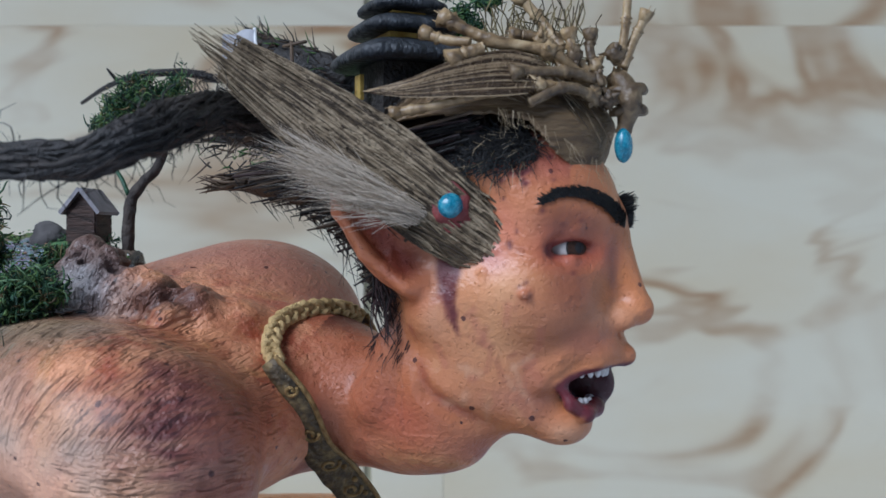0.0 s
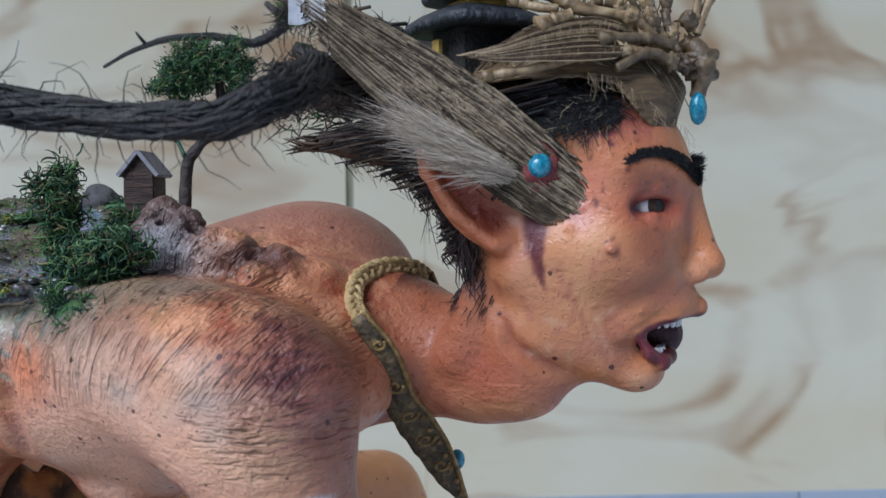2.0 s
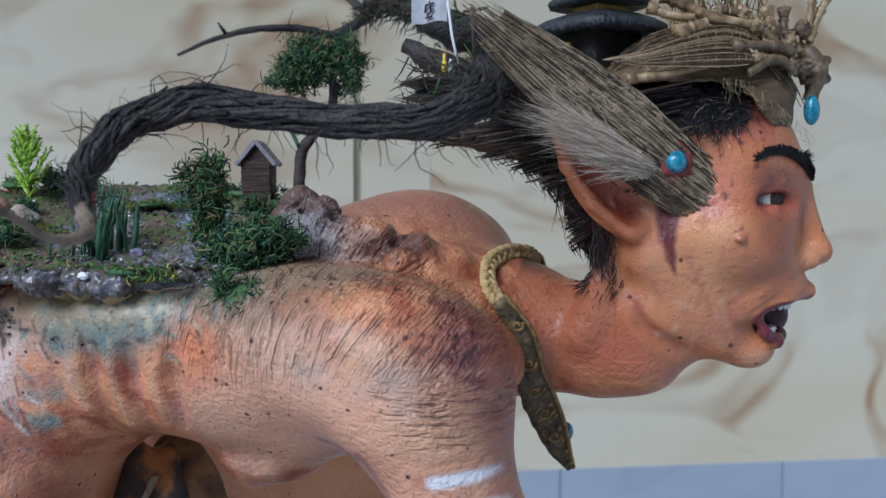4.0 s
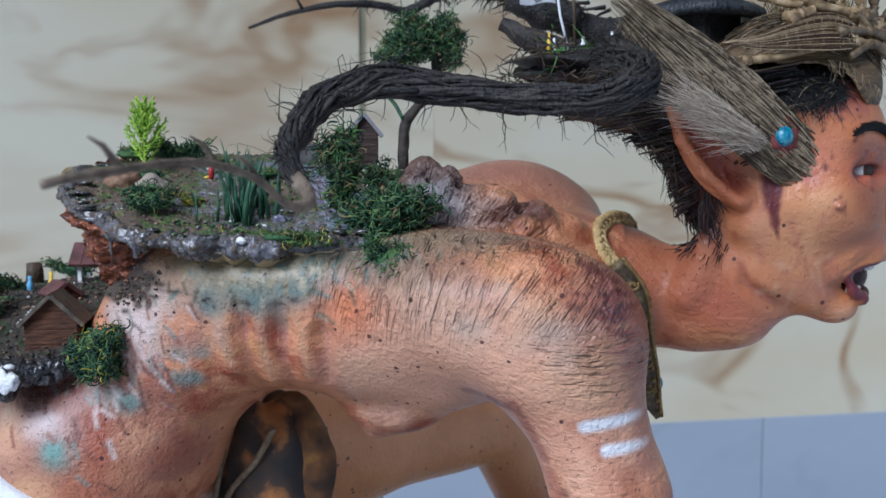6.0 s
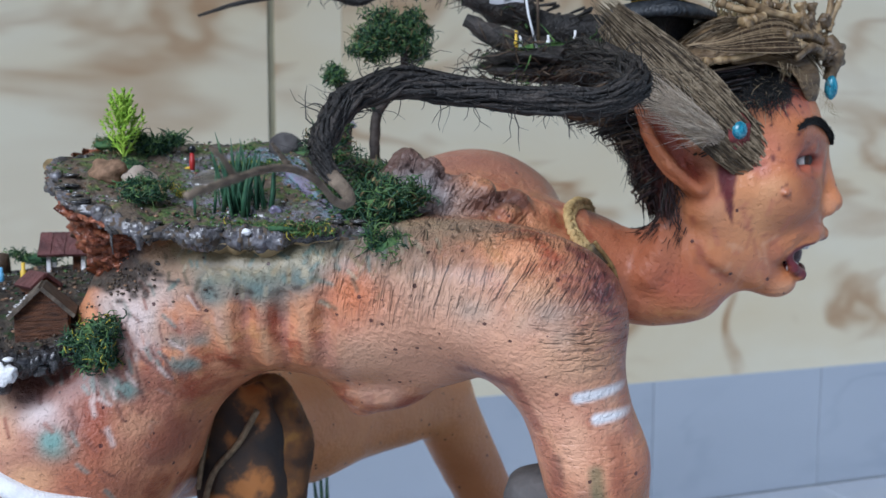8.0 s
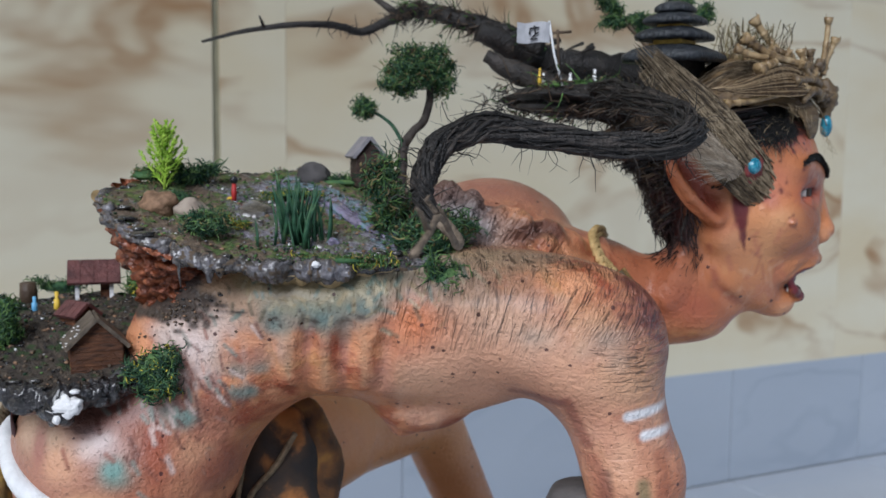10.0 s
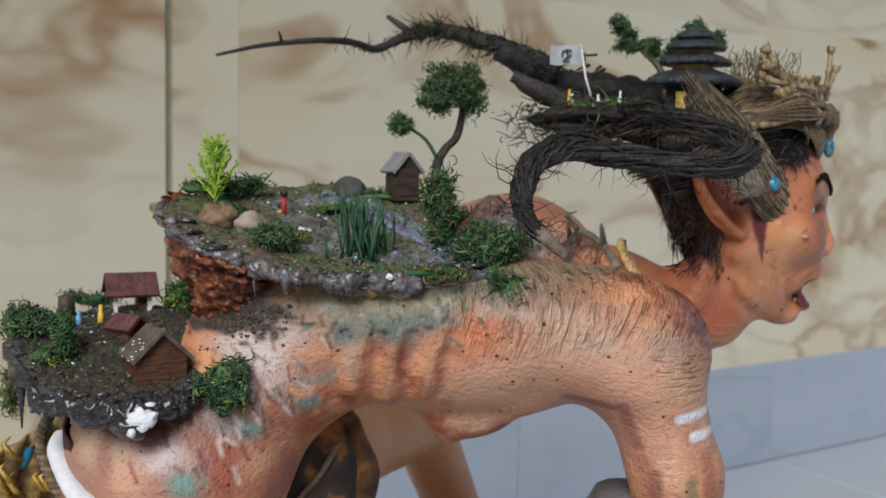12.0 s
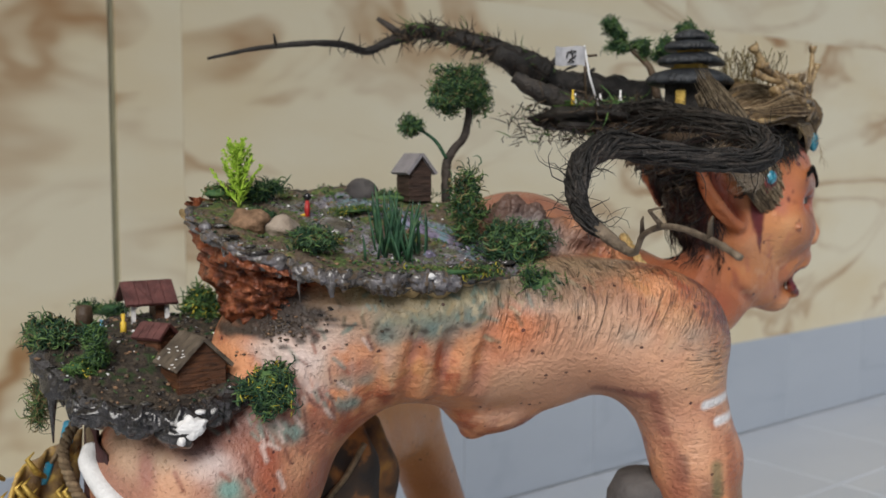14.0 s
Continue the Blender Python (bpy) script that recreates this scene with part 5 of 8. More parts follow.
def bush(c, r, count, label, mats=None, weights=None, length=0.006, seed=1, basis=None, group="", thick=0.00045):
    mats = mats or [M_MOSS]
    e = empty("moss_bush", Vector(c) - Vector((0, 0, r[2])), label, "bush", group)
    moss_part("foliage", c, r, count, mats, e, length, thick, basis, weights, seed)
    # a dark matted heart
    p = Pile()
    p.blob(c, [x * 0.5 for x in r], 0.5, 7, 10, 0, seed, basis, 2.0)
    under(p.obj("heart", [M_MOSS]), e)
    return e


# ---- the headdress ----
crown = empty("headdress", HP(-0.06, 0, 0.05), "headdress of brown palm sheath and bamboo twigs on the figure's head", "headdress")
p = Pile()


def band_low(f):
    """Lower edge of the band along the head."""
    x = max(0.0, -0.008 - f)
    return 0.044 + min(x, 0.030) * 0.74 + max(0.0, x - 0.030) * 0.2


rows, cols = 40, 96
vs, keep = [], {}
c0 = HP(-0.0605, 0, 0.034)
for i in range(rows + 1):
    th = radians(4 + 92 * i / rows)
    for k in range(cols):
        ph = 2 * math.pi * k / cols
        wob = 1 + 0.02 * math.sin(7 * ph + i * 0.4) + 0.012 * noise.noise(Vector((math.cos(ph) * 3, math.sin(ph) * 3, i * 0.4)))
        q = Vector((0.0535 * math.sin(th) * math.cos(ph), 0.0405 * math.sin(th) * math.sin(ph), 0.060 * math.cos(th))) * wob
        v_ = c0 + HB @ q
        w_ = HB.transposed() @ (v_ - HO)
        low = min(0.069, band_low(w_.x)) + 0.0008 * math.sin(w_.x * 400) * noise.noise(Vector((w_.x * 90, w_.y * 90, 0)))
        keep[len(vs)] = w_.z > low
        if w_.z <= low:
            v_ = v_ + HU * (low - w_.z)
        if w_.x > -0.045:
            v_ = v_ - HF * (0.62 * max(0.0, 0.066 - max(w_.z, low)))
        vs.append(v_)
fs = []
for i in range(rows):
    for k in range(cols):
        k2 = (k + 1) % cols
        quad = (i * cols + k, (i + 1) * cols + k, (i + 1) * cols + k2, i * cols + k2)
        mid = HB.transposed() @ (sum((vs[j] for j in quad), Vector()) / 4 - HO)
        if any(keep[j] for j in quad) and mid.x > -0.103:
            fs.append(quad)
p.add(vs, fs)
sheath = under(p.obj("sheath_band", [M_SHEATH]), crown)
so = sheath.modifiers.new("thick", "SOLIDIFY")
so.thickness, so.offset = 0.0014, 1
# fibres combed over the sheath
random.seed(4)
p = Pile()
for i in range(420):
    f0 = random.uniform(-0.098, -0.02)
    nn = random.uniform(0.012, 0.0405)
    x = (f0 + 0.0605) / 0.0545
    y = nn / 0.0415
    if x * x + y * y > 0.97:
        continue
    pts = []
    for j in range(5):
        f = f0 + (j - 2) * 0.0045
        x = (f + 0.0605) / 0.0545
        rem = 1 - x * x - y * y
        if rem < 0.02:
            continue
        pts.append(HP(f, nn + (j - 2) * random.uniform(-0.0008, 0.0008), 0.034 + 0.0615 * math.sqrt(rem) + random.uniform(0.0, 0.0012)))
    low = min(0.069, band_low(f0)) + 0.003
    if len(pts) > 2 and all((q - HO).z > low for q in pts):
        p.tube(pts, 0.00022, 3, cap=False)
under(p.obj("fibre", [M_WING]), crown)["kind"] = "stuff"
# pointed woven panel lying on the near side
M_WEAVE = material("woven_palm_strips", ((0.3, (0.05, 0.028, 0.012)), (0.5, (0.15, 0.095, 0.045)), (0.75, (0.34, 0.25, 0.14))), 160, 0.55, 0.5, 420, island=0.9)
random.seed(9)
p = Pile()
panel_low = spline([HP(-0.0949, 0.0462, 0.0757), HP(-0.0787, 0.0462, 0.0731), HP(-0.0626, 0.0445, 0.0725), HP(-0.0474, 0.0405, 0.0725), HP(-0.0335, 0.0330, 0.0743)], 40)
panel_top = spline([HP(-0.0949, 0.0458, 0.0762), HP(-0.0789, 0.0450, 0.0797), HP(-0.0640, 0.0395, 0.0862), HP(-0.0469, 0.0290, 0.0908), HP(-0.0314, 0.0235, 0.0864)], 40)
for k in range(26):
    v = (k + 0.5) / 26
    i0, i1 = random.randrange(0, 3) + int(3 * abs(v - 0.5)), 39 - random.randrange(0, 4)
    line = [panel_low[i].lerp(panel_top[i], v) + HN * (0.0012 * math.sin(math.pi * v) + random.uniform(-0.0002, 0.0003)) for i in range(i0, i1, 2)]
    wide = [max(0.0003, (panel_top[i] - panel_low[i]).length / 26 * 0.60) for i in range(i0, i1, 2)]
    p.tube(line, wide, 5, flat=0.55)
for k in range(34):
    i = 4 + int(34 * k / 34)
    p.tube([panel_low[i].lerp(panel_top[i], v) + HN * (0.0014 * math.sin(math.pi * v) + 0.0005 * (-1) ** (j + k)) for j, v in enumerate((0.05, 0.2, 0.35, 0.5, 0.65, 0.8, 0.95))], 0.00013, 4, cap=False)
under(p.obj("woven_panel", [M_WEAVE]), crown)["label"] = "pointed panel of woven palm strips"


def twig(points, r, joints, parent, seed=0, broken=True, mat=None):
    """A bamboo twig: straight between swollen, ringed joints, with a flared hollow broken end."""
    random.seed(seed)
    pts = spline(points, 44)
    rad = []
    for i in range(44):
        u = i / 43
        swell = sum(math.exp(-((u - j) / 0.016) ** 2) + 0.75 * math.exp(-((u - j - 0.045) / 0.013) ** 2) for j in joints)
        pinch = sum(math.exp(-((u - j - 0.024) / 0.010) ** 2) for j in joints)
        rad.append(r * (0.86 + 0.42 * swell - 0.22 * pinch + 0.10 * noise.noise(Vector((u * 9, seed * 3.1, 0))) + 0.03 * random.random()))
    q = Pile()
    q.tube(pts, rad, 12, rough=0.05)
    if broken:
        d = (pts[0] - pts[2]).normalized()
        q.tube([pts[0] - d * r * 1.2, pts[0] - d * r * 0.2, pts[0] + d * r * 0.9, pts[0] + d * r * 0.8, pts[0] - d * r * 0.5], [r * 0.95, r * 1.25, r * 1.55, r * 1.0, r * 0.7], 11, rough=0.22)
        for k in range(4):
            w_ = rand_dir()
            w_ = (w_ - d * w_.dot(d)).normalized()
            q.tube([pts[0] + w_ * r * 1.1, pts[0] + w_ * r * 1.25 + d * r * random.uniform(1.0, 1.9)], [r * 0.3, r * 0.06], 4)
    return under(q.obj("bamboo_twig", [mat or M_BAMBOO]), parent)


M_DARKBAMBOO = material("dark_bamboo_twig", ((0.28, (0.035, 0.022, 0.011)), (0.5, (0.115, 0.076, 0.038)), (0.8, (0.29, 0.21, 0.11))), 130, 0.45, 0.5, 420, distort=1.0)
twig([HP(-0.0838, 0.0440, 0.0682), HP(-0.0677, 0.0415, 0.0707), HP(-0.0497, 0.0365, 0.0750), HP(-0.0352, 0.0290, 0.0778), HP(-0.0172, 0.0140, 0.0754)], 0.0019, (0.10, 0.50, 0.74), crown, 1)
twig([HP(-0.0697, 0.0300, 0.1031), HP(-0.0604, 0.0290, 0.0979), HP(-0.0514, 0.0270, 0.0942), HP(-0.0345, 0.0200, 0.0909), HP(-0.0255, 0.0140, 0.0836), HP(-0.0184, 0.0100, 0.0767)], 0.0026, (0.06, 0.36, 0.60, 0.82), crown, 2)
twig([HP(-0.0759, 0.0340, 0.0976), HP(-0.0692, 0.0345, 0.0950), HP(-0.0593, 0.0340, 0.0932)], 0.0021, (0.35,), crown, 3)
twig([HP(-0.0641, 0.0380, 0.0874), HP(-0.0600, 0.0360, 0.0893), HP(-0.0545, 0.0335, 0.0912)], 0.0026, (0.45,), crown, 4)
twig([HP(-0.0427, 0.0340, 0.0814), HP(-0.0278, 0.0220, 0.0829), HP(-0.0193, 0.0140, 0.0812)], 0.0024, (0.5,), crown, 5, True, M_DARKBAMBOO)
twig([HP(-0.0380, 0.0335, 0.0709), HP(-0.0263, 0.0240, 0.0771), HP(-0.0166, 0.0120, 0.0732)], 0.0022, (0.4, 0.8), crown, 6, False, M_DARKBAMBOO)
twig([HP(-0.0091, 0.000, 0.1180), HP(-0.0101, 0.000, 0.1027), HP(-0.0124, 0.000, 0.0882)], 0.0019, (0.42, 0.8), crown, 7)
twig([HP(-0.0033, -0.003, 0.1064), HP(-0.0082, -0.002, 0.0957), HP(-0.0108, 0.000, 0.0871)], 0.0020, (0.25, 0.75), crown, 8)
twig([HP(-0.0220, 0.006, 0.0988), HP(-0.0218, 0.007, 0.0918), HP(-0.0174, 0.008, 0.0790)], 0.0020, (0.25, 0.6), crown, 9, True, M_DARKBAMBOO)
twig([HP(-0.0289, 0.010, 0.0985), HP(-0.0272, 0.011, 0.0914), HP(-0.0222, 0.010, 0.0841)], 0.0021, (0.3, 0.75), crown, 10)
twig([HP(-0.0510, -0.004, 0.1170), HP(-0.0420, -0.004, 0.1060), HP(-0.0340, 0.000, 0.0960)], 0.0024, (0.3, 0.8), crown, 11)
twig([HP(-0.0480, 0.016, 0.0985), HP(-0.0400, 0.014, 0.0975), HP(-0.0320, 0.010, 0.0925)], 0.0022, (0.2, 0.7), crown, 12)
twig([HP(-0.060, -0.026, 0.098), HP(-0.040, -0.022, 0.096), HP(-0.020, -0.010, 0.084)], 0.0024, (0.1, 0.5), crown, 13)
twig([HP(-0.078, -0.034, 0.082), HP(-0.050, -0.030, 0.082), HP(-0.018, -0.010, 0.078)], 0.0022, (0.1, 0.6), crown, 14)
# knots and pointed buds where the twigs meet
random.seed(8)
for f, nn, u, r in ((-0.0340, 0.0205, 0.0909, 0.0030), (-0.0352, 0.0295, 0.0776, 0.0027), (-0.0228, 0.012, 0.0797, 0.0034), (-0.0149, 0.010, 0.0744, 0.0034), (-0.0672, 0.030, 0.1020, 0.0030), (-0.0135, 0.001, 0.0923, 0.0034),
                    (-0.0193, 0.014, 0.0751, 0.0034), (-0.0265, 0.013, 0.0900, 0.0028), (-0.0200, 0.007, 0.0870, 0.0030), (-0.0140, -0.004, 0.083, 0.0038), (-0.0390, 0.014, 0.0965, 0.0028), (-0.0300, 0.016, 0.0850, 0.0030)):
    q = Pile()
    at = HP(f, nn, u)
    q.blob(at, (r, r * 0.9, r * 1.1), 0.55, 9, 12, 0, f * 900, None, 2.6)
    for k in range(4):
        d = (rand_dir() + Vector((0, 0, 0.5))).normalized()
        q.tube([at + d * r * 0.1, at + d * r * 1.1, at + d * r * 1.2 + rand_dir() * r * 0.2, at + d * r * random.uniform(1.5, 2.2)], [r * 0.40, r * 0.42, r * 0.25, r * 0.03], 6)
    under(q.obj("bamboo_knot", [(M_BAMBOO, M_DARKBAMBOO)[int(abs(f) * 1e4) % 2]]), crown)
# carved front ornament over the brow: a plate with two ridges, and its drop of stone
p = Pile()
plate = spline([HP(-0.0125, 0.003, 0.0840), HP(-0.0085, 0.003, 0.0760), HP(-0.0090, 0.003, 0.0690), HP(-0.0105, 0.003, 0.0620)], 16)
p.tube(plate, [0.0035 + 0.0022 * math.sin(math.pi * min(1, i / 12)) for i in range(16)], 12, flat=0.85, rough=0.12)
for u in (0.0785, 0.0708):
    p.tube([HP(-0.0150, 0.0062, u - 0.001), HP(-0.0075, 0.0055, u), HP(-0.0040, 0.0020, u + 0.0004), HP(-0.0040, -0.0035, u + 0.0004), HP(-0.010, -0.0068, u)], [0.0016, 0.0022, 0.0021, 0.0020, 0.0014], 10, rough=0.08)
under(p.obj("front_ornament", [M_DARKBAMBOO]), crown)
p = Pile()
p.blob(HP(-0.0100, 0.0050, 0.0578), (0.0034, 0.0036, 0.0064), 0.05, 14, 16, 0, 1.0, HB)
under(p.obj("drop_stone", [M_TURQ]), crown)["label"] = "turquoise drop stone"
# loose net of fibres standing on top
random.seed(12)
p = Pile()
for i in range(70):
    a = HP(random.uniform(-0.068, -0.030), random.uniform(-0.03, 0.0), 0.090)
    pts = [a]
    for k in range(5):
        pts.append(pts[-1] + Vector((random.uniform(-0.003, 0.003), random.uniform(-0.003, 0.003), random.uniform(0.003, 0.007))))
    p.tube(pts, 0.00028, 3, cap=False)
for i in range(60):
    a = HP(random.uniform(-0.068, -0.030), random.uniform(-0.03, 0.0), random.uniform(0.092, 0.116))
    p.tube([a, a + Vector((random.uniform(-0.008, 0.008), random.uniform(-0.006, 0.006), random.uniform(-0.003, 0.004)))], 0.00028, 3, cap=False)
under(p.obj("fibre_net", [M_BROWNMOSS]), crown)
# grey bristles hanging from the band over the brow
random.seed(14)
p = Pile()
for i in range(34):
    f = random.uniform(-0.05, -0.013)
    a = HP(f, 0.0375 * math.sqrt(max(0.02, 1 - ((f + 0.0605) / 0.0525) ** 2)) + 0.001, min(0.069, band_low(f)) + 0.001)
    p.tube([a, a + HU * -random.uniform(0.003, 0.006) + HF * random.uniform(-0.001, 0.003), a + HU * -random.uniform(0.005, 0.011) + HF * random.uniform(-0.002, 0.006) + HN * 0.001], [0.00010, 0.00008, 0.00004], 3, cap=False)
under(p.obj("bristle", [M_STRAW]), crown)["kind"] = "stuff"

M_BRAID = material("gold_fabric_braid", ((0.3, (0.40, 0.26, 0.09)), (0.7, (0.74, 0.53, 0.23))), 260, 0.6, 0.6)
M_PALEROOT = material("pale_dry_root", ((0.3, (0.09, 0.066, 0.045)), (0.7, (0.26, 0.20, 0.14))), 140, 0.8, 0.7)

# ---- the wing of palm husk at the ear ----
wing = empty("ear_wing", (0.0, 0.362, 0.375), "grey-brown palm husk wing fixed beside the ear with a turquoise bead", "ornament")
W0, W1 = Vector((0.0232, 0.3678, 0.3565)), Vector((-0.0900, 0.353, 0.438))
WX = (W1 - W0).normalized()
WN = (HN * 0.95 + HU * 0.12)
WN = (WN - WX * WN.dot(WX)).normalized()
WW = WN.cross(WX).normalized()
WL = (W1 - W0).length


def wing_half(s):
    return 0.0130 * math.sqrt(min(1.0, s / 0.11 * (2 - min(1.0, s / 0.11)))) * (1 + 0.22 * math.sin(math.pi * min(1, s / 0.85))) * (1 - 0.55 * max(0, (s - 0.45) / 0.55) ** 1.4)


random.seed(21)
p = Pile()
n_s, n_w = 30, 12
for side in (1, -1):
    vs = []
    for i in range(n_s):
        s = 0.0005 + 0.86 * (i / (n_s - 1)) ** 1.8
        for j in range(n_w):
            w = -1 + 2 * j / (n_w - 1)
            vs.append(W0 + WX * (s * WL) + WW * (wing_half(s) * w) + WN * (side * 0.0009 * (1 - w ** 6) - 0.0022 * (w * w) + 0.0006 * math.sin(j * 2.4)))
    fs = [(i * n_w + j, (i + 1) * n_w + j, (i + 1) * n_w + j + 1, i * n_w + j + 1) for i in range(n_s - 1) for j in range(n_w - 1)]
    p.add(vs, fs if side < 0 else [q[::-1] for q in fs])
under(p.obj("blade", [M_WING]), wing)
p = Pile()
for i in range(260):
    w = random.uniform(-0.98, 0.98)
    s0, s1 = random.uniform(0.01, 0.55), random.uniform(0.6, 1.0) * (1.0 - 0.1 * abs(w))
    s0 = max(s0, 0.012 + 0.11 * (1 - math.sqrt(max(0, 1 - w * w))))
    pts = []
    for j in range(9):
        s = s0 + (s1 - s0) * (j / 8) ** 1.6
        ww = w + 0.05 * math.sin(j * 1.3 + i) + (0.12 * random.uniform(-1, 1) if s > 0.85 else 0)
        pts.append(W0 + WX * (s * WL) + WW * (wing_half(s) * ww) + WN * (0.0012 + random.uniform(0, 0.0012) - 0.0022 * w * w))
    t = random.uniform(0.00025, 0.00055)
    p.tube(pts, [t] * 7 + [t * 0.8, t * 0.3], 4, cap=False)
under(p.obj("husk_fibre", [M_WING]), wing)["kind"] = "stuff"
random.seed(22)
p = Pile()
root = W0 + WX * (0.26 * WL) + WW * 0.005 + WN * 0.0022
locks = [(WW * random.uniform(-0.002, 0.006) + WX * random.triangular(-0.004, 0.030, 0.0), (WX + WW * random.uniform(-0.05, 0.38) + WN * random.uniform(0.02, 0.22)).normalized(), rand_dir() * 0.006) for _ in range(26)]
for i in range(900):
    off, d, bow = random.choice(locks)
    at = root + off + rand_dir() * 0.0018
    d = (d + rand_dir() * 0.10).normalized()
    l = random.uniform(0.014, 0.042)
    sag = WW * random.uniform(0, 0.006) + bow * random.uniform(0.3, 1.0)
    p.tube([at, at + d * l * 0.3 + WN * 0.0020 + bow * 0.12, at + d * l * 0.65 + WN * 0.0016 + sag * 0.5, at + d * l + sag + rand_dir() * 0.003], [0.00012, 0.00012, 0.00009, 0.00003], 3, cap=False)
tuft = under(p.obj("hair_tuft", [M_TUFT]), wing)
tuft["label"] = "pale hair tuft"
p = Pile()
p.blob((0.0027, 0.3640, 0.3753), (0.0076, 0.0022, 0.0078), 0.5, 10, 24, 0, 2.0)
under(p.obj("red_stain", [M_REDSTAIN]), wing)["label"] = "dark red glue"
p = Pile()
p.blob((0.0026, 0.3632, 0.3753), (0.0047, 0.0042, 0.0047), 0.02, 14, 18)
under(p.obj("bead", [M_TURQ]), wing)["label"] = "turquoise bead"

# ---- the twisted root that grows from the back of the head ----
root_ob = empty("twisted_root", HP(-0.10, 0, 0.045), "dark twisted fibrous root growing out behind the head", "root")
path = spline([HP(-0.085, 0, 0.050), (-0.050, 0.430, 0.411), (-0.064, 0.404, 0.412), (-0.076, 0.365, 0.409), (-0.0845, 0.326, 0.401), (-0.0905, 0.304, 0.393), (-0.104, 0.300, 0.387), (-0.132, 0.309, 0.3865), (-0.160, 0.317, 0.3905),
               (-0.186, 0.3235, 0.393), (-0.205, 0.321, 0.387), (-0.2150, 0.315, 0.3765), (-0.2190, 0.308, 0.365), (-0.216, 0.298, 0.354)], 80)


def root_r(i):
    u = i / 79
    a = 0.0100 - 0.0046 * min(1, u / 0.26)
    if u > 0.33:
        a = 0.0054 - 0.0010 * min(1, (u - 0.33) / 0.20)
    if u > 0.86:
        a *= 1 - 0.6 * (u - 0.86) / 0.14
    return a * (1 + 0.22 * noise.noise(Vector((i * 0.31, 1.7, 0.3))) + 0.12 * noise.noise(Vector((i * 0.9, 4.1, 0.8))))


path = [q_ + 0.0016 * Vector((noise.noise(Vector((i_ * 0.22, 0.5, 0))), noise.noise(Vector((i_ * 0.22, 7.5, 0))), noise.noise(Vector((i_ * 0.25, 3.5, 9))))) for i_, q_ in enumerate(path)]


p = Pile()
p.tube(path, [root_r(i) * 0.86 for i in range(80)], 14, rough=0.12)
under(p.obj("core", [M_BARK]), root_ob)
random.seed(31)
p = Pile()
for i in range(420):
    j0 = random.randrange(0, 60)
    j1 = min(79, j0 + random.randrange(14, 34))
    ph, tw, inset = random.uniform(0, 6.28), random.choice((1, 1, -1)) * random.uniform(0.03, 0.20), random.uniform(0.72, 1.20)
    pts = []
    for j in range(j0, j1 + 1, 2):
        d = (path[min(j + 1, 79)] - path[max(j - 1, 0)]).normalized()
        s = d.cross(Vector((0.1, 0.2, 1))).normalized()
        w = s.cross(d)
        a = ph + tw * (j - j0)
        pts.append(path[j] + (s * math.cos(a) + w * math.sin(a)) * root_r(j) * (inset + 0.16 * math.sin(j * 0.7 + i * 1.7) + 0.08 * math.sin(j * 1.9 + i)))
    t = random.uniform(0.0004, 0.0011)
    p.tube(pts, [t] * (len(pts) - 1) + [t * 0.4], 4, cap=False)
under(p.obj("root_strand", [M_BARK]), root_ob)["kind"] = "stuff"
p = Pile()
for i in range(1100):
    j = random.randrange(3, 78)
    at = path[j] + rand_dir() * root_r(j) * 0.8
    d = (rand_dir() + Vector((-0.3, 0, -0.5 if random.random() < 0.7 else 0.5))).normalized()
    l = random.choice((0.003, 0.004, 0.005, 0.005, 0.008, 0.008, 0.012, 0.024)) * random.uniform(0.6, 1.3)
    pts = [at]
    for k in range(5):
        d = (d + rand_dir() * 0.75).normalized()
        pts.append(pts[-1] + d * l / 5)
    t = random.uniform(0.00012, 0.00032)
    p.tube(pts, [t, t, t, t * 0.8, t * 0.6, t * 0.3], 3, cap=False)
for i in range(520):
    j = random.randrange(0, 30)
    at = path[j] + rand_dir() * root_r(j) * 0.95
    d = (rand_dir() + Vector((-0.5, 0, -0.25))).normalized()
    l = random.uniform(0.006, 0.018)
    pts = [at]
    for k in range(5):
        d = (d + rand_dir() * 0.6).normalized()
        pts.append(pts[-1] + d * l / 5)
    p.tube(pts, [0.0003, 0.0003, 0.00025, 0.0002, 0.00015, 0.00008], 3, cap=False)
under(p.obj("rootlet", [M_BARK]), root_ob)["kind"] = "stuff"
# matted bark and hair between the root, the crown and the nape
random.seed(34)
p = Pile()
TIP, NAPE = Vector((-0.086, 0.398, 0.386)), HP(-0.108, 0.010, -0.004)
sweep = (NAPE - TIP).normalized()
for i in range(1100):
    v = random.random() ** 1.3
    at = HP(-0.060, 0.033, 0.066).lerp(HP(-0.086, 0.028, 0.016), v) + rand_dir() * 0.004 - HN * random.uniform(0, 0.045)
    to = TIP.lerp(NAPE, v) + (HF * 0.011 + HU * 0.005) * math.sin(math.pi * v) + rand_dir() * 0.004 - HN * random.uniform(-0.004, 0.016)
    u = random.uniform(0.6, 1.0)
    to = at.lerp(to, u)
    mid = at.lerp(to, 0.55) + rand_dir() * 0.002
    t = random.uniform(0.0003, 0.0009)
    tail = to + sweep * random.uniform(0.002, 0.009) + rand_dir() * 0.003
    p.tube([at, at.lerp(mid, 0.6), mid, mid.lerp(to, 0.7), to, tail], [t, t, t * 0.9, t * 0.8, t * 0.6, t * 0.15], 4, random.choices((0, 1, 2), (6, 3, 3))[0], cap=False)
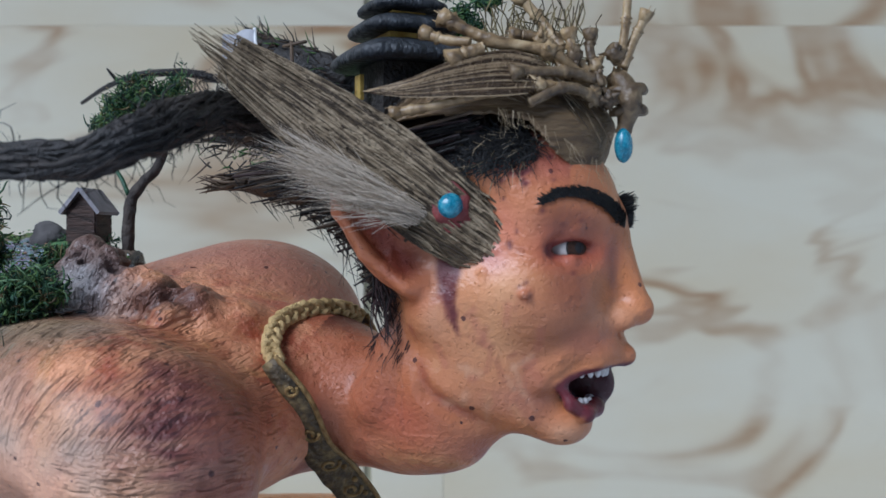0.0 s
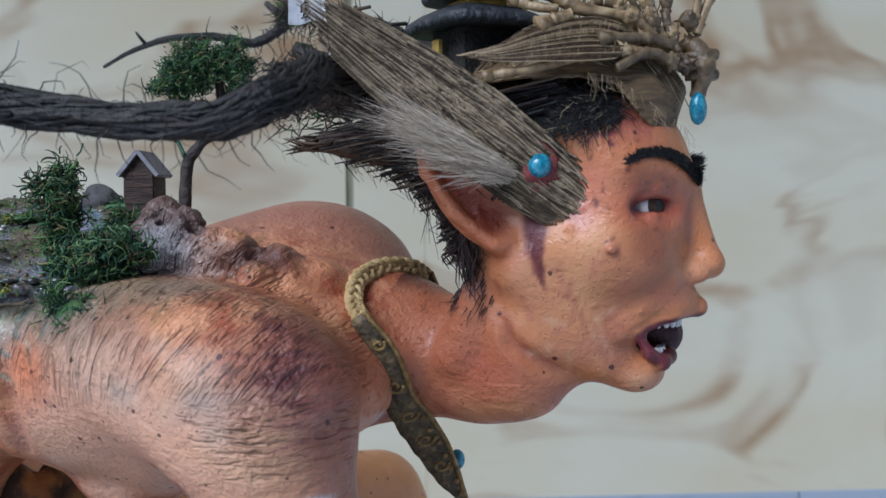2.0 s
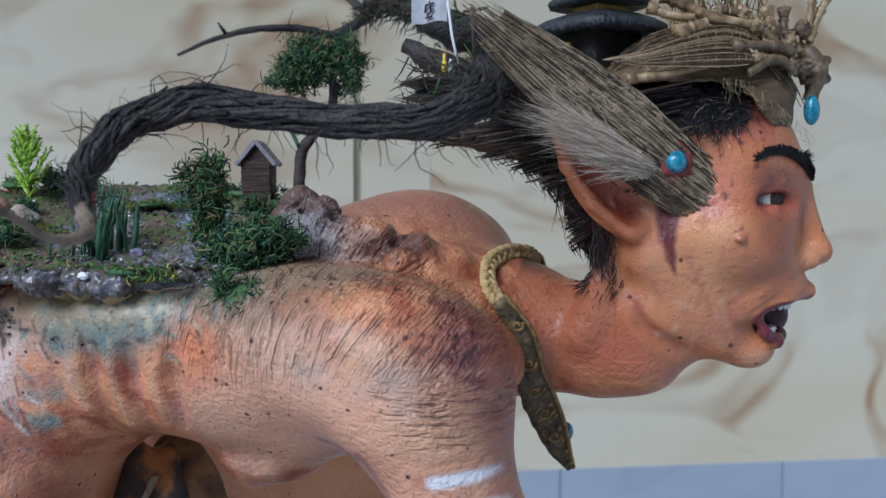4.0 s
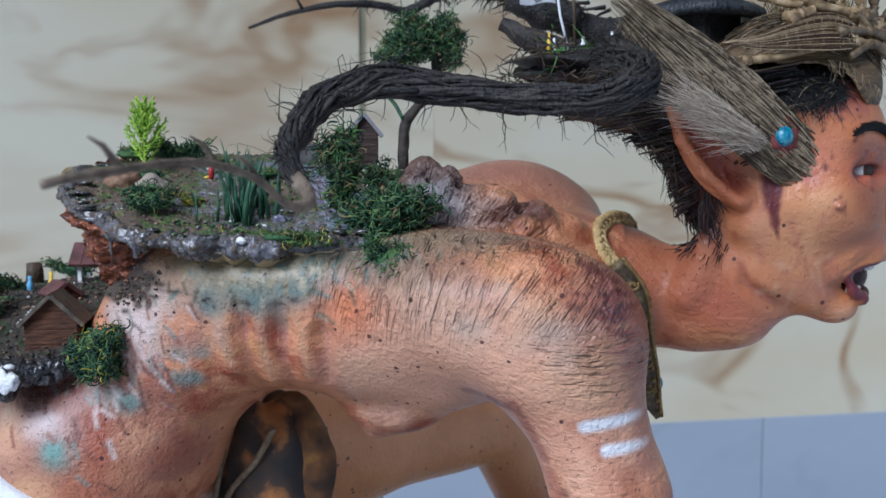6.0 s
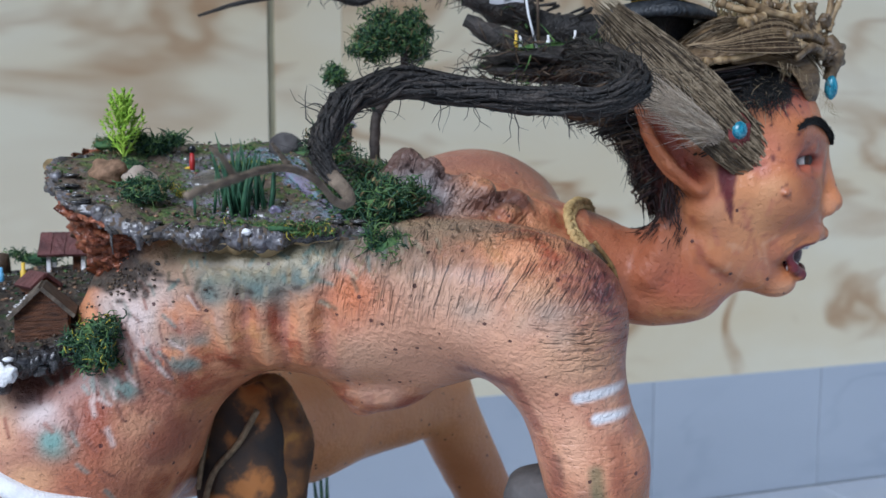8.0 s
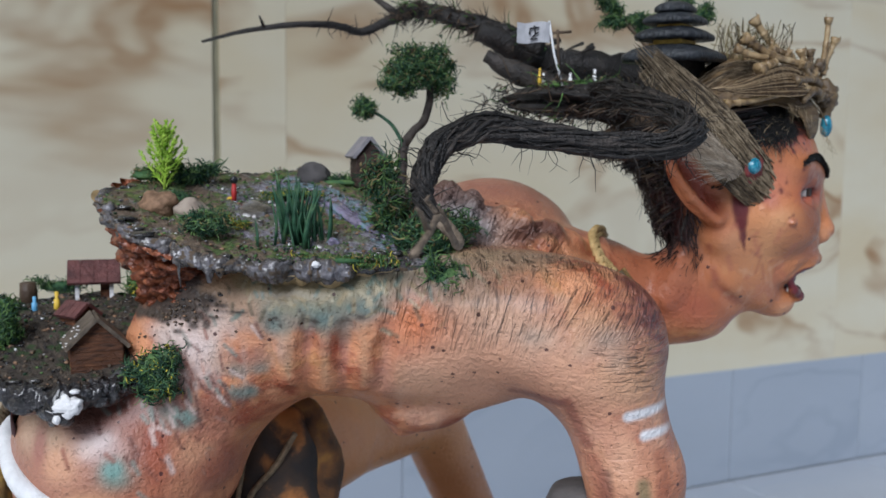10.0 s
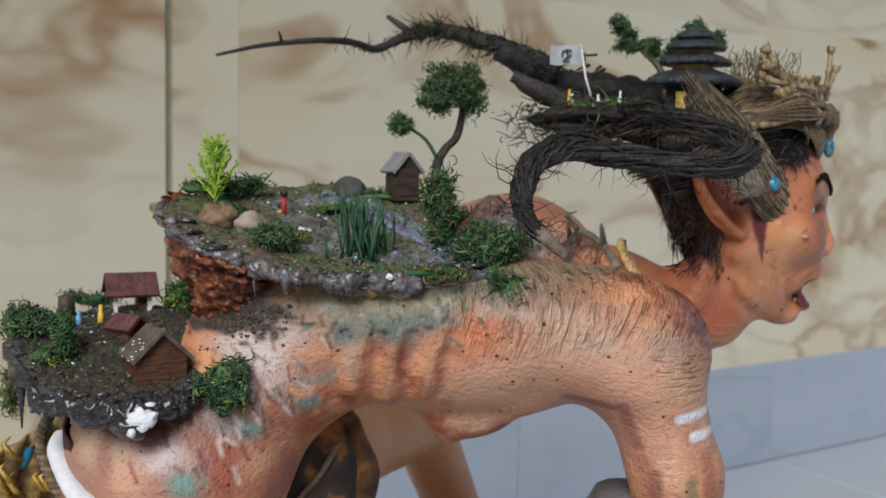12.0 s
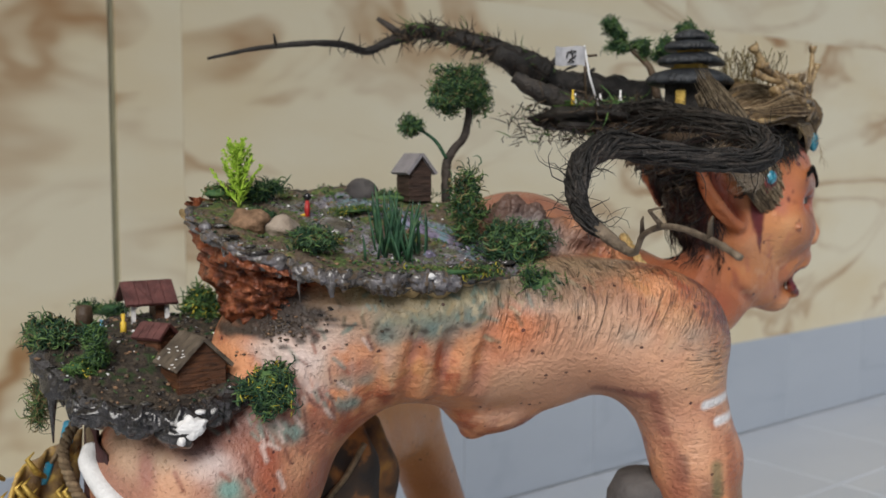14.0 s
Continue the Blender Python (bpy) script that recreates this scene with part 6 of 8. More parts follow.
p.tube(spline([HP(-0.078, 0.000, 0.055), HP(-0.105, 0.006, 0.050), TIP.lerp(HP(-0.105, 0.006, 0.050), 0.45), TIP.lerp(HP(-0.105, 0.006, 0.050), 0.08)], 16), [0.026 - 0.0225 * (i / 15) ** 0.8 for i in range(16)], 14, 1, rough=0.22)
p.tube(spline([HP(-0.088, 0.0, 0.045), HP(-0.096, 0.0, 0.025), HP(-0.096, 0.0, 0.004), HP(-0.093, 0.0, -0.008)], 12), [0.017 - 0.013 * i / 11 for i in range(12)], 14, 2, rough=0.16)
for i in range(520):
    nn, u0 = random.uniform(-0.024, 0.030), random.uniform(0.0, 0.055)
    at = HP(-0.091 - 0.008 * random.random(), nn, u0)
    l = random.uniform(0.010, 0.022)
    d = (HU * -0.9 + HF * random.uniform(-0.16, 0.26) + HN * random.uniform(-0.12, 0.2)).normalized()
    at = at - HF * 0.005 * (1 - abs(nn) / 0.032)
    p.tube([at, at + d * l * 0.35 - HF * 0.002, at + d * l * 0.7 - HF * 0.001, at + d * l + HF * random.uniform(-0.001, 0.005)], [0.0004, 0.0004, 0.0003, 0.00008], 3, random.choice((0, 2, 2)), cap=False)
for i in range(14):
    at = TIP + rand_dir() * 0.004 + Vector((0.012, 0, 0))
    p.tube([at, TIP + rand_dir() * 0.003, TIP + Vector((-0.006, -0.004, -0.001)) + rand_dir() * 0.004], [0.0016, 0.0014, 0.0003], 5, 1, flat=0.4)
under(p.obj("matted_bark", [M_BARK, M_LEATHER, M_DARKHAIR]), root_ob)["kind"] = "stuff"
# loose black hair falling from the root to the nape
random.seed(35)
p = Pile()
for i in range(240):
    at = HP(random.uniform(-0.125, -0.085), random.uniform(-0.02, 0.034), random.uniform(0.048, 0.066))
    to = HP(random.uniform(-0.122, -0.098), random.uniform(-0.024, 0.030), random.uniform(0.0, 0.052))
    u = random.uniform(0.6, 1.0)
    to = at.lerp(to, u) + rand_dir() * 0.005 - HU * random.uniform(0, 0.004)
    mid = at.lerp(to, 0.5) + Vector((-0.001, -0.001, -0.001)) + rand_dir() * 0.005
    p.tube([at, at.lerp(mid, 0.6) + rand_dir() * 0.001, mid, to.lerp(mid, 0.4) + rand_dir() * 0.0015, to], [0.0003, 0.0003, 0.00028, 0.0002, 0.00006], 3, random.choices((0, 1), (5, 1))[0], cap=False)
under(p.obj("hair", [M_BARK, M_LEATHER]), root_ob)["kind"] = "stuff"
# its thin forked end reaching out
p = Pile()
end = spline([path[-3], (-0.2135, 0.290, 0.350), (-0.221, 0.276, 0.349), (-0.232, 0.262, 0.358), (-0.248, 0.236, 0.363), (-0.266, 0.205, 0.361), (-0.280, 0.184, 0.358)], 30)
p.tube(end, [0.0030 - 0.0018 * min(1, i / 12) for i in range(30)], 8, rough=0.35)
for i, j in ((14, 1), (18, -1), (24, 1)):
    p.tube([end[i], end[i] + Vector((-0.004, -0.003 * j, 0.006)), end[i] + Vector((-0.007, -0.006, 0.008))], [0.0012, 0.0008, 0.0003], 5)
under(p.obj("thin_end", [M_PALEROOT]), root_ob)["label"] = "thin pale root end"
# splinters of bark under the root behind the ear
random.seed(33)
p = Pile()
for i in range(26):
    j = random.randrange(8, 30)
    at = path[j] - HU * root_r(j) * 0.8
    d = Vector((-1, random.uniform(-0.4, 0.4), random.uniform(-0.5, 0.2))).normalized()
    l = random.uniform(0.008, 0.02)
    p.tube([at, at + d * l * 0.5, at + d * l], [0.0018, 0.0013, 0.0002], 4, flat=0.4)
under(p.obj("bark_splinter", [M_LEATHER]), root_ob)["kind"] = "stuff"

# ---- necklace: gold braid and tooled leather lappets ----
neck = empty("necklace", TP(-0.01, 0.01, 0.33), "gold braided collar with tooled leather lappets round the neck", "necklace")
random.seed(41)
braid_on, braid_g = snap([(-0.0672, 0.398, 0.312), (-0.068, 0.402, 0.322), (-0.064, 0.411, 0.3335), (-0.055, 0.424, 0.3395), (-0.043, 0.438, 0.336), (-0.036, 0.446, 0.329)])
braid = spline([b0 + g * 0.0022 for b0, g in zip(braid_on, braid_g)], 34)
p = Pile()
for st in range(3):
    pts = []
    for i, q in enumerate(braid):
        d = (braid[min(i + 1, 33)] - braid[max(i - 1, 0)]).normalized()
        s = d.cross(Vector((0.3, -0.8, 0.1))).normalized()
        a = i * 0.95 + st * 2.094
        pts.append(q + s * math.cos(a) * 0.0026 + s.cross(d) * math.sin(2 * a) * 0.0013)
    p.tube(pts, 0.0018, 7)
under(p.obj("braid", [M_BRAID]), neck)["label"] = "gold braided cord"


M_TOOLED = material("tooled_gilt_leather", ((0.3, (0.035, 0.024, 0.012)), (0.5, (0.10, 0.068, 0.030)), (0.72, (0.24, 0.165, 0.06))), 260, 0.5, 0.9, 420)


def lappet(points, widths, label_, parent, normal):
    line = spline(points, 26)
    normal = Vector(normal).normalized()
    q = Pile()
    g = Pile()
    edge_a, edge_b = [], []
    vs = []
    for i, c in enumerate(line):
        u = i / 25 * (len(widths) - 1)
        k = min(int(u), len(widths) - 2)
        w = widths[k] + (widths[k + 1] - widths[k]) * (u - k)
        d = (line[min(i + 1, 25)] - line[max(i - 1, 0)]).normalized()
        s = normal.cross(d).normalized()
        for x, y in ((-1, -0.4), (-1, 0.4), (-0.5, 0.8), (0, 1), (0.5, 0.8), (1, 0.4), (1, -0.4), (0, -0.6)):
            vs.append(c + s * (w * x * (1 + 0.05 * math.sin(i * 2.1))) + normal * (0.0012 * y))
        edge_a.append(c + s * w * 0.97 + normal * 0.0008)
        edge_b.append(c - s * w * 0.97 + normal * 0.0008)
    fs = [(i * 8 + k, i * 8 + (k + 1) % 8, (i + 1) * 8 + (k + 1) % 8, (i + 1) * 8 + k) for i in range(25) for k in range(8)]
    q.add(vs, fs + [tuple(range(8))[::-1], tuple(200 + k for k in range(8))])
    leaf_ob = under(q.obj("lappet", [M_TOOLED]), parent)
    leaf_ob["label"] = label_
    g.tube(edge_a, 0.0011, 6)
    for i in range(3, 23, 4):
        c = line[i]
        d = (line[i + 1] - line[i - 1]).normalized()
        s = normal.cross(d).normalized()
        w = (edge_a[i] - c).length
        curl = [c + normal * 0.0014 + (s * math.cos(a) + d * math.sin(a)) * w * 0.62 * (1 - a / 9.5) for a in [0.4 * k for k in range(19)]]
        g.tube(curl, 0.0008, 5)
    for i in range(12, 25, 2):
        g.blob(line[i] + normal * 0.0012 + (edge_a[i] - line[i]) * 0.55, 0.0013, 0.1, 5, 7)
    under(g.obj("gold_scrollwork", [M_GOLD]), parent)
    return leaf_ob


lap = [Vector(q_) for q_ in ((-0.0660, 0.3880, 0.3174), (-0.0585, 0.3920, 0.2995), (-0.0514, 0.4020, 0.2838), (-0.0423, 0.4150, 0.2691), (-0.0342, 0.4280, 0.2549), (-0.0272, 0.4370, 0.2410), (-0.0196, 0.4430, 0.2282))]
lap_on, lap_g = snap(lap)
lappet([q_ if (q_ - o_).dot(g_) > 0.0022 else o_ + g_ * 0.0024 for q_, o_, g_ in zip(lap, lap_on, lap_g)], [0.0034, 0.0048, 0.0064, 0.0078, 0.0074, 0.0056, 0.0016], "brown leather lappet with gold scrolls", neck, (-0.15, -0.98, 0.12))
lappet([(-0.036, 0.447, 0.330), (-0.030, 0.455, 0.312), (-0.027, 0.460, 0.292)], [0.003, 0.0045, 0.005], "brown leather lappet", neck, (0.4, -0.9, 0.1))
p = Pile()
p.blob((-0.0227, 0.4400, 0.2476), (0.0036, 0.0034, 0.0046), 0.03, 10, 12)
under(p.obj("bead", [M_TURQ]), neck)["label"] = "turquoise bead"


# ---- the island on the back ----
def island_z(a, m):
    return 0.350 - 0.28 * m + 0.08 * (a - 0.15) + 0.16 * max(0.0, a - 0.205)


def island_edge(phi):
    """Distance of the rim from the island's middle."""
    c, s = math.cos(phi), math.sin(phi)
    base = 1 / math.sqrt((c / 0.0945) ** 2 + (s / 0.073) ** 2)
    turn = phi % (2 * math.pi)
    base *= 1 - 0.20 * math.exp(-((turn - 2.2) / 0.5) ** 2)
    return base * (1 + 0.05 * math.sin(3 * phi + 0.7) + 0.03 * math.sin(7 * phi) + 0.02 * math.sin(13 * phi + 1.0) + 0.016 * math.sin(23 * phi) + 0.012 * math.sin(37 * phi + 2.0))


IC = (0.143, 0.006)


def on_island(a, m, up=0.0):
    bump = 0.0016 * noise.noise(Vector((a * 70, m * 70, 0.4)))
    return TP(a, m, island_z(a, m) + bump + up)


isle = empty("diorama_island", on_island(*IC), "miniature earth island with moss and glued rim on the figure's back", "diorama")


def ground_material(name):
    """Painted diorama ground: laid-on colour, broken by grain; the paint's alpha is its roughness."""
    m = bpy.data.materials.new(name)
    m.use_nodes = True
    n, link = m.node_tree.nodes, m.node_tree.links.new
    b = n["Principled BSDF"]
    at_ = n.new("ShaderNodeAttribute")
    at_.attribute_name = "paint"
    tc = n.new("ShaderNodeTexCoord")
    nz = n.new("ShaderNodeTexNoise")
    nz.inputs["Scale"].default_value, nz.inputs["Detail"].default_value, nz.inputs["Roughness"].default_value = 420, 5, 0.7
    link(tc.outputs["Object"], nz.inputs["Vector"])
    ramp = n.new("ShaderNodeValToRGB")
    ramp.color_ramp.elements[0].position, ramp.color_ramp.elements[0].color = 0.32, (0.38, 0.36, 0.33, 1)
    ramp.color_ramp.elements[1].position, ramp.color_ramp.elements[1].color = 0.66, (1.0, 1.0, 1.0, 1)
    link(nz.outputs["Fac"], ramp.inputs[0])
    mx = n.new("ShaderNodeMix")
    mx.data_type, mx.blend_type = "RGBA", "MULTIPLY"
    mx.inputs[0].default_value = 1.0
    link(at_.outputs["Color"], mx.inputs[6])
    link(ramp.outputs[0], mx.inputs[7])
    link(mx.outputs[2], b.inputs["Base Color"])
    link(at_.outputs["Alpha"], b.inputs["Roughness"])
    bp = n.new("ShaderNodeBump")
    bp.inputs["Strength"].default_value, bp.inputs["Distance"].default_value = 1.0, 0.003
    link(nz.outputs["Fac"], bp.inputs["Height"])
    link(bp.outputs[0], b.inputs["Normal"])
    b.inputs["Coat Weight"].default_value = 0.15
    return m


M_GROUND = ground_material("painted_diorama_earth")


def along(a, m, line):
    """Distance from a line of points in the island's plan."""
    best = 9.0
    for (x0, y0), (x1, y1) in zip(line, line[1:]):
        dx, dy = x1 - x0, y1 - y0
        h = max(0, min(1, ((a - x0) * dx + (m - y0) * dy) / (dx * dx + dy * dy)))
        best = min(best, math.hypot(a - x0 - h * dx, m - y0 - h * dy))
    return best


STREAM = [(0.150, -0.042), (0.128, -0.022), (0.110, 0.000), (0.096, 0.018), (0.090, 0.030)]
POOL = [(0.168, -0.022), (0.160, 0.004), (0.164, 0.020), (0.140, 0.036), (0.112, 0.046), (0.100, 0.036)]


def island_tone(a, m, u):
    n1 = noise.noise(Vector((a * 60, m * 60, 5.0)))
    n2 = noise.noise(Vector((a * 190, m * 190, 8.0)))
    n3 = noise.noise(Vector((a * 420, m * 420, 2.0)))
    if u > 0.955 + 0.03 * n2:
        return (0.15, 0.145, 0.15, 0.2) if n1 > -0.2 else (0.08, 0.07, 0.05, 0.6)
    d = along(a, m, STREAM) + 0.004 * n2 + 0.005 * n1
    if d < 0.0135:
        return (0.40, 0.37, 0.50, 0.14) if n2 + n1 > 0.0 else (0.30, 0.42, 0.48, 0.14) if n3 > -0.2 else (0.2, 0.17, 0.16, 0.3)
    d = along(a, m, POOL) + 0.006 * n2 + 0.010 * n1
    if d < 0.0175:
        return (0.38, 0.36, 0.42, 0.14) if n2 > 0.0 else (0.28, 0.25, 0.23, 0.2) if n3 > 0 else (0.2, 0.23, 0.13, 0.35)
    if n2 + 0.8 * n1 > 0.16:
        return (0.14, 0.21, 0.06, 0.75) if n3 > -0.15 else (0.26, 0.29, 0.08, 0.75)
    if n1 < -0.28 and n2 > 0:
        return (0.32, 0.30, 0.29, 0.18)
    return (0.27, 0.20, 0.14, 0.6) if n3 > -0.1 else (0.16, 0.115, 0.08, 0.45)


def paint_ground(ob, tones):
    at_ = ob.data.attributes.new("paint", "FLOAT_COLOR", "POINT")
    at_.data.foreach_set("color", np.array(tones, dtype=np.float32).ravel())


rings, spokes = 58, 200
vs, fs, fm, tones = [], [], [], []
for i in range(rings + 1):
    u = i / rings
    for k in range(spokes):
        phi = 2 * math.pi * k / spokes
        r = island_edge(phi) * u
        a, m = IC[0] + r * math.cos(phi), IC[1] + r * math.sin(phi)
        q = on_island(a, m)
        tone = island_tone(a, m, u)
        q.z += 0.0016 * noise.noise(Vector((a * 150, m * 150, 2.0))) + (0.0012 * noise.noise(Vector((a * 400, m * 400, 3.0))) if tone[3] > 0.3 else -0.0008) - 0.016 * max(0, u - 0.9)
        vs.append(q)
        tones.append(tone)
for i in range(rings):
    for k in range(spokes):
        k2 = (k + 1) % spokes
        fs.append((i * spokes + k, (i + 1) * spokes + k, (i + 1) * spokes + k2, i * spokes + k2))
        fm.append(0)
# underside drawn in towards the body
last = rings * spokes
for j, (shrink, drop) in enumerate(((0.99, 0.006), (0.90, 0.013), (0.72, 0.019), (0.45, 0.026))):
    for k in range(spokes):
        phi = 2 * math.pi * k / spokes
        r = island_edge(phi) * shrink * (1 + 0.05 * noise.noise(Vector((math.cos(phi) * 6, math.sin(phi) * 6, j))))
        a, m = IC[0] + r * math.cos(phi), IC[1] + r * math.sin(phi)
        drop_ = drop * (1 - 0.7 * max(0, math.cos(phi)) ** 0.5)
        vs.append(TP(a, m, island_z(a, m) - drop_ + 0.003 * noise.noise(Vector((a * 120, m * 120, j)))))
    o = last + j * spokes
    for k in range(spokes):
        k2 = (k + 1) % spokes
        fs.append((o + k, o + spokes + k, o + spokes + k2, o + k2))
        fm.append(2 if j < 1 else 3)
M_UNDER = material("ochre_stained_clay", ((0.3, (0.12, 0.08, 0.03)), (0.5, (0.34, 0.24, 0.11)), (0.7, (0.48, 0.37, 0.22))), 60, 0.6, 0.8, 160)
tones += [(0.1, 0.09, 0.08, 0.5)] * (len(vs) - len(tones))
top = mesh_object("ground_plate", vs, fs, [M_GROUND, M_GREENFLOCK, M_GRIT, M_UNDER], None, True, fm)
paint_ground(top, tones)
under(top, isle)
random.seed(51)


def rim_crust(name, edge, middle, level, lo, hi, thick, parent, mats, seed):
    """A lumpy crust of glued earth wrapped round a rim."""
    n1, n2 = 260, 20
    vs_, fs_, fm_ = [], [], []
    for i in range(n1 + 1):
        phi = radians(lo + (hi - lo) * i / n1)
        taper = min(1, i / 10, (n1 - i) / 10) ** 0.5
        for k in range(n2):
            ph = 2 * math.pi * k / n2
            out, up = math.cos(ph), math.sin(ph)
            r0 = edge(phi) * 0.975
            base_ = Vector((middle[0] + r0 * math.cos(phi), middle[1] + r0 * math.sin(phi), 0))
            q_ = Vector((math.cos(phi) * r0 * 100, math.sin(phi) * r0 * 100, seed)) + Vector((0, 0, 1)) * ph * 0.9
            lump = 1 + 0.75 * noise.noise(q_ * 0.55) + 0.6 * noise.noise(q_ * 1.3) + 0.45 * noise.noise(q_ * 2.9) + 0.28 * noise.noise(q_ * 6.1)
            rr = thick * taper * (0.5 + 0.5 * max(0.0, math.sin(phi))) * max(0.25, lump)
            a_, m_ = base_.x + math.cos(phi) * out * rr * 0.9, base_.y + math.sin(phi) * out * rr * 0.9
            vs_.append(TP(a_, m_, level(base_.x, base_.y) - thick * 0.75 + up * rr * 1.05))
    for i in range(n1):
        for k in range(n2):
            k2 = (k + 1) % n2
            fs_.append((i * n2 + k, (i + 1) * n2 + k, (i + 1) * n2 + k2, i * n2 + k2))
            fm_.append(1 if noise.noise(Vector((i * 0.35, k * 0.5, seed))) > 0.22 else 0)
    return under(mesh_object(name, vs_, fs_, mats, None, True, fm_), parent)


rim_crust("rim_crust", island_edge, IC, island_z, -12, 158, 0.0042, isle, [M_GLUERIM, M_SOIL], 3.0)
for phi_d, l, w in ((14, 0.006, 0.0028), (24, 0.012, 0.0022), (29, 0.009, 0.0016), (41, 0.007, 0.0045), (50, 0.014, 0.0013), (61, 0.009, 0.0042), (66, 0.006, 0.0034), (84, 0.005, 0.003)):
    phi = radians(phi_d)
    r = island_edge(phi) * 0.975
    a, m = IC[0] + r * math.cos(phi), IC[1] + r * math.sin(phi)
    at = TP(a, m, island_z(a, m) - 0.0025)
    q = Pile()
    q.tube([at + HU * 0.003 - TM * 0.003, at + HU * 0.001, at - HU * l * 0.25, at - HU * l * 0.6 + rand_dir() * 0.0008, at - HU * l + rand_dir() * 0.001], [w * 0.7, w * 1.25, w * 0.95, w * 0.5, w * 0.22], 10, rough=0.25)
    under(q.obj("glue_drip", [M_GLUERIM]), isle)["label"] = "grey glue drip"
q = Pile()
random.seed(52)
for i in range(26):
    phi = radians(random.uniform(10, 185))
    r = island_edge(phi) * random.uniform(0.9, 1.0)
    a, m = IC[0] + r * math.cos(phi), IC[1] + r * math.sin(phi)
    at = on_island(a, m, 0.0008)
    q.blob(at, (random.uniform(0.002, 0.006), random.uniform(0.002, 0.004), 0.0013), 0.5, 5, 9, 0, i * 2.3, TB)
glue = under(q.obj("clear_glue", [M_GLINT]), isle)
glue["label"], glue["kind"] = "shiny clear glue", "stuff"
# the copper-brown rock that carries the island's end
q = Pile()
rows, cols = 44, 110
vs = []
for i in range(rows + 1):
    u = i / rows
    c = Vector((0.200 + 0.002 * u, 0.0, 0.0))
    for k in range(cols):
        ph = 2 * math.pi * k / cols
        w = 0.019 + 0.021 * u ** 0.8
        rough_ = 1 + 0.20 * noise.noise(Vector((math.cos(ph) * 2.4, math.sin(ph) * 2.4, u * 5))) + 0.16 * noise.noise(Vector((math.cos(ph) * 7, math.sin(ph) * 7, u * 12))) + 0.08 * noise.noise(Vector((math.cos(ph) * 18, math.sin(ph) * 18, u * 30)))
        a_, m_ = c.x + w * 1.0 * math.cos(ph) * rough_, c.y + w * (1.42 if math.sin(ph) > 0 else 0.8) * math.sin(ph) * rough_
        vs.append(TP(a_, m_, 0.298 + u * (island_z(a_, m_) - 0.301)))
q.add(vs, [(i * cols + k, i * cols + (k + 1) % cols, (i + 1) * cols + (k + 1) % cols, (i + 1) * cols + k) for i in range(rows) for k in range(cols)])
under(q.obj("copper_rock", [M_COPPER]), isle)["label"] = "copper-brown crumbly rock"
# pond, stream and rocks
q = Pile()


def patch(pile, pts, up, mi=0, wob=0.25, seed=0):
    """A thin puddle with a rounded edge lying on the island."""
    n_ = 36
    ca, cm = sum(x for x, _ in pts) / len(pts), sum(y for _, y in pts) / len(pts)
    loop = spline([Vector((x, y, 0)) for x, y in pts + pts[:1]], n_ + 1)[:-1]
    vs_ = [on_island(ca, cm, up + 0.0006)]
    for ring, h in ((0.4, 0.0007), (0.75, 0.0005), (0.94, 0.0002), (1.0, -0.0018)):
        for k, v in enumerate(loop):
            w = 1 + wob * 0.25 * noise.noise(Vector((v.x * 160, v.y * 160, seed)))
            a, m = ca + (v.x - ca) * ring * w, cm + (v.y - cm) * ring * w
            vs_.append(on_island(a, m, up + h + 0.0005 * noise.noise(Vector((a * 260, m * 260, seed)))))
    fs_ = [(0, 1 + k, 1 + (k + 1) % n_) for k in range(n_)]
    for j in range(3):
        o = 1 + j * n_
        fs_ += [(o + k, o + n_ + k, o + n_ + (k + 1) % n_, o + (k + 1) % n_) for k in range(n_)]
    pile.add(vs_, fs_, mi)


patch(q, [(0.166, -0.004), (0.156, 0.002), (0.160, 0.014), (0.170, 0.012), (0.173, 0.002)], 0.0014, 0, 1.3, 4)
patch(q, [(0.152, 0.030), (0.142, 0.038), (0.128, 0.046), (0.118, 0.040), (0.132, 0.034), (0.144, 0.026)], 0.0010, 0, 1.3, 1)
under(q.obj("pond", [M_GLAZE]), isle)["label"] = "shiny grey resin pond"
q = Pile()
patch(q, [(0.122, -0.016), (0.110, -0.002), (0.098, 0.014), (0.091, 0.026), (0.097, 0.029), (0.107, 0.018), (0.117, 0.004), (0.127, -0.010)], 0.0016, 0, 1.4, 3)
under(q.obj("stream", [M_STREAM]), isle)["label"] = "violet-blue painted resin stream"
# grit, flock and glue drops strewn about
random.seed(55)


def strewn(name, count, pick, mats, weights, parent, size):
    q_ = Pile()
    for i in range(count):
        at_ = pick()
        r_ = size * random.uniform(0.4, 1.3)
        q_.blob(at_, (r_ * random.uniform(0.8, 1.8), r_ * random.uniform(0.6, 1.2), r_ * 0.7), 0.6, 3, 5, random.choices(range(len(mats)), weights)[0], i * 1.3, Euler((0, 0, random.uniform(0, 6))).to_matrix(), 2.0)
    ob = under(q_.obj(name, mats), parent)
    ob["kind"] = "stuff"
    return ob


def isle_spot():
    phi_, u_ = random.uniform(0, 6.283), math.sqrt(random.random()) * 0.98
    r_ = island_edge(phi_) * u_
    return on_island(IC[0] + r_ * math.cos(phi_), IC[1] + r_ * math.sin(phi_), random.uniform(-0.0002, 0.0007))


strewn("grit", 1500, isle_spot, [M_MOSS, M_GREENFLOCK, M_BROWNROCK, M_SOIL, M_GLAZE, M_WPAINT], (6, 8, 4, 4, 6, 1.0), isle, 0.0008)["label"] = "strewn grit and flock"
crumb_at, crumb_g = snap([TP(random.gauss(0.204, 0.020), 0.055, random.gauss(0.308, 0.006)) for _ in range(90)])
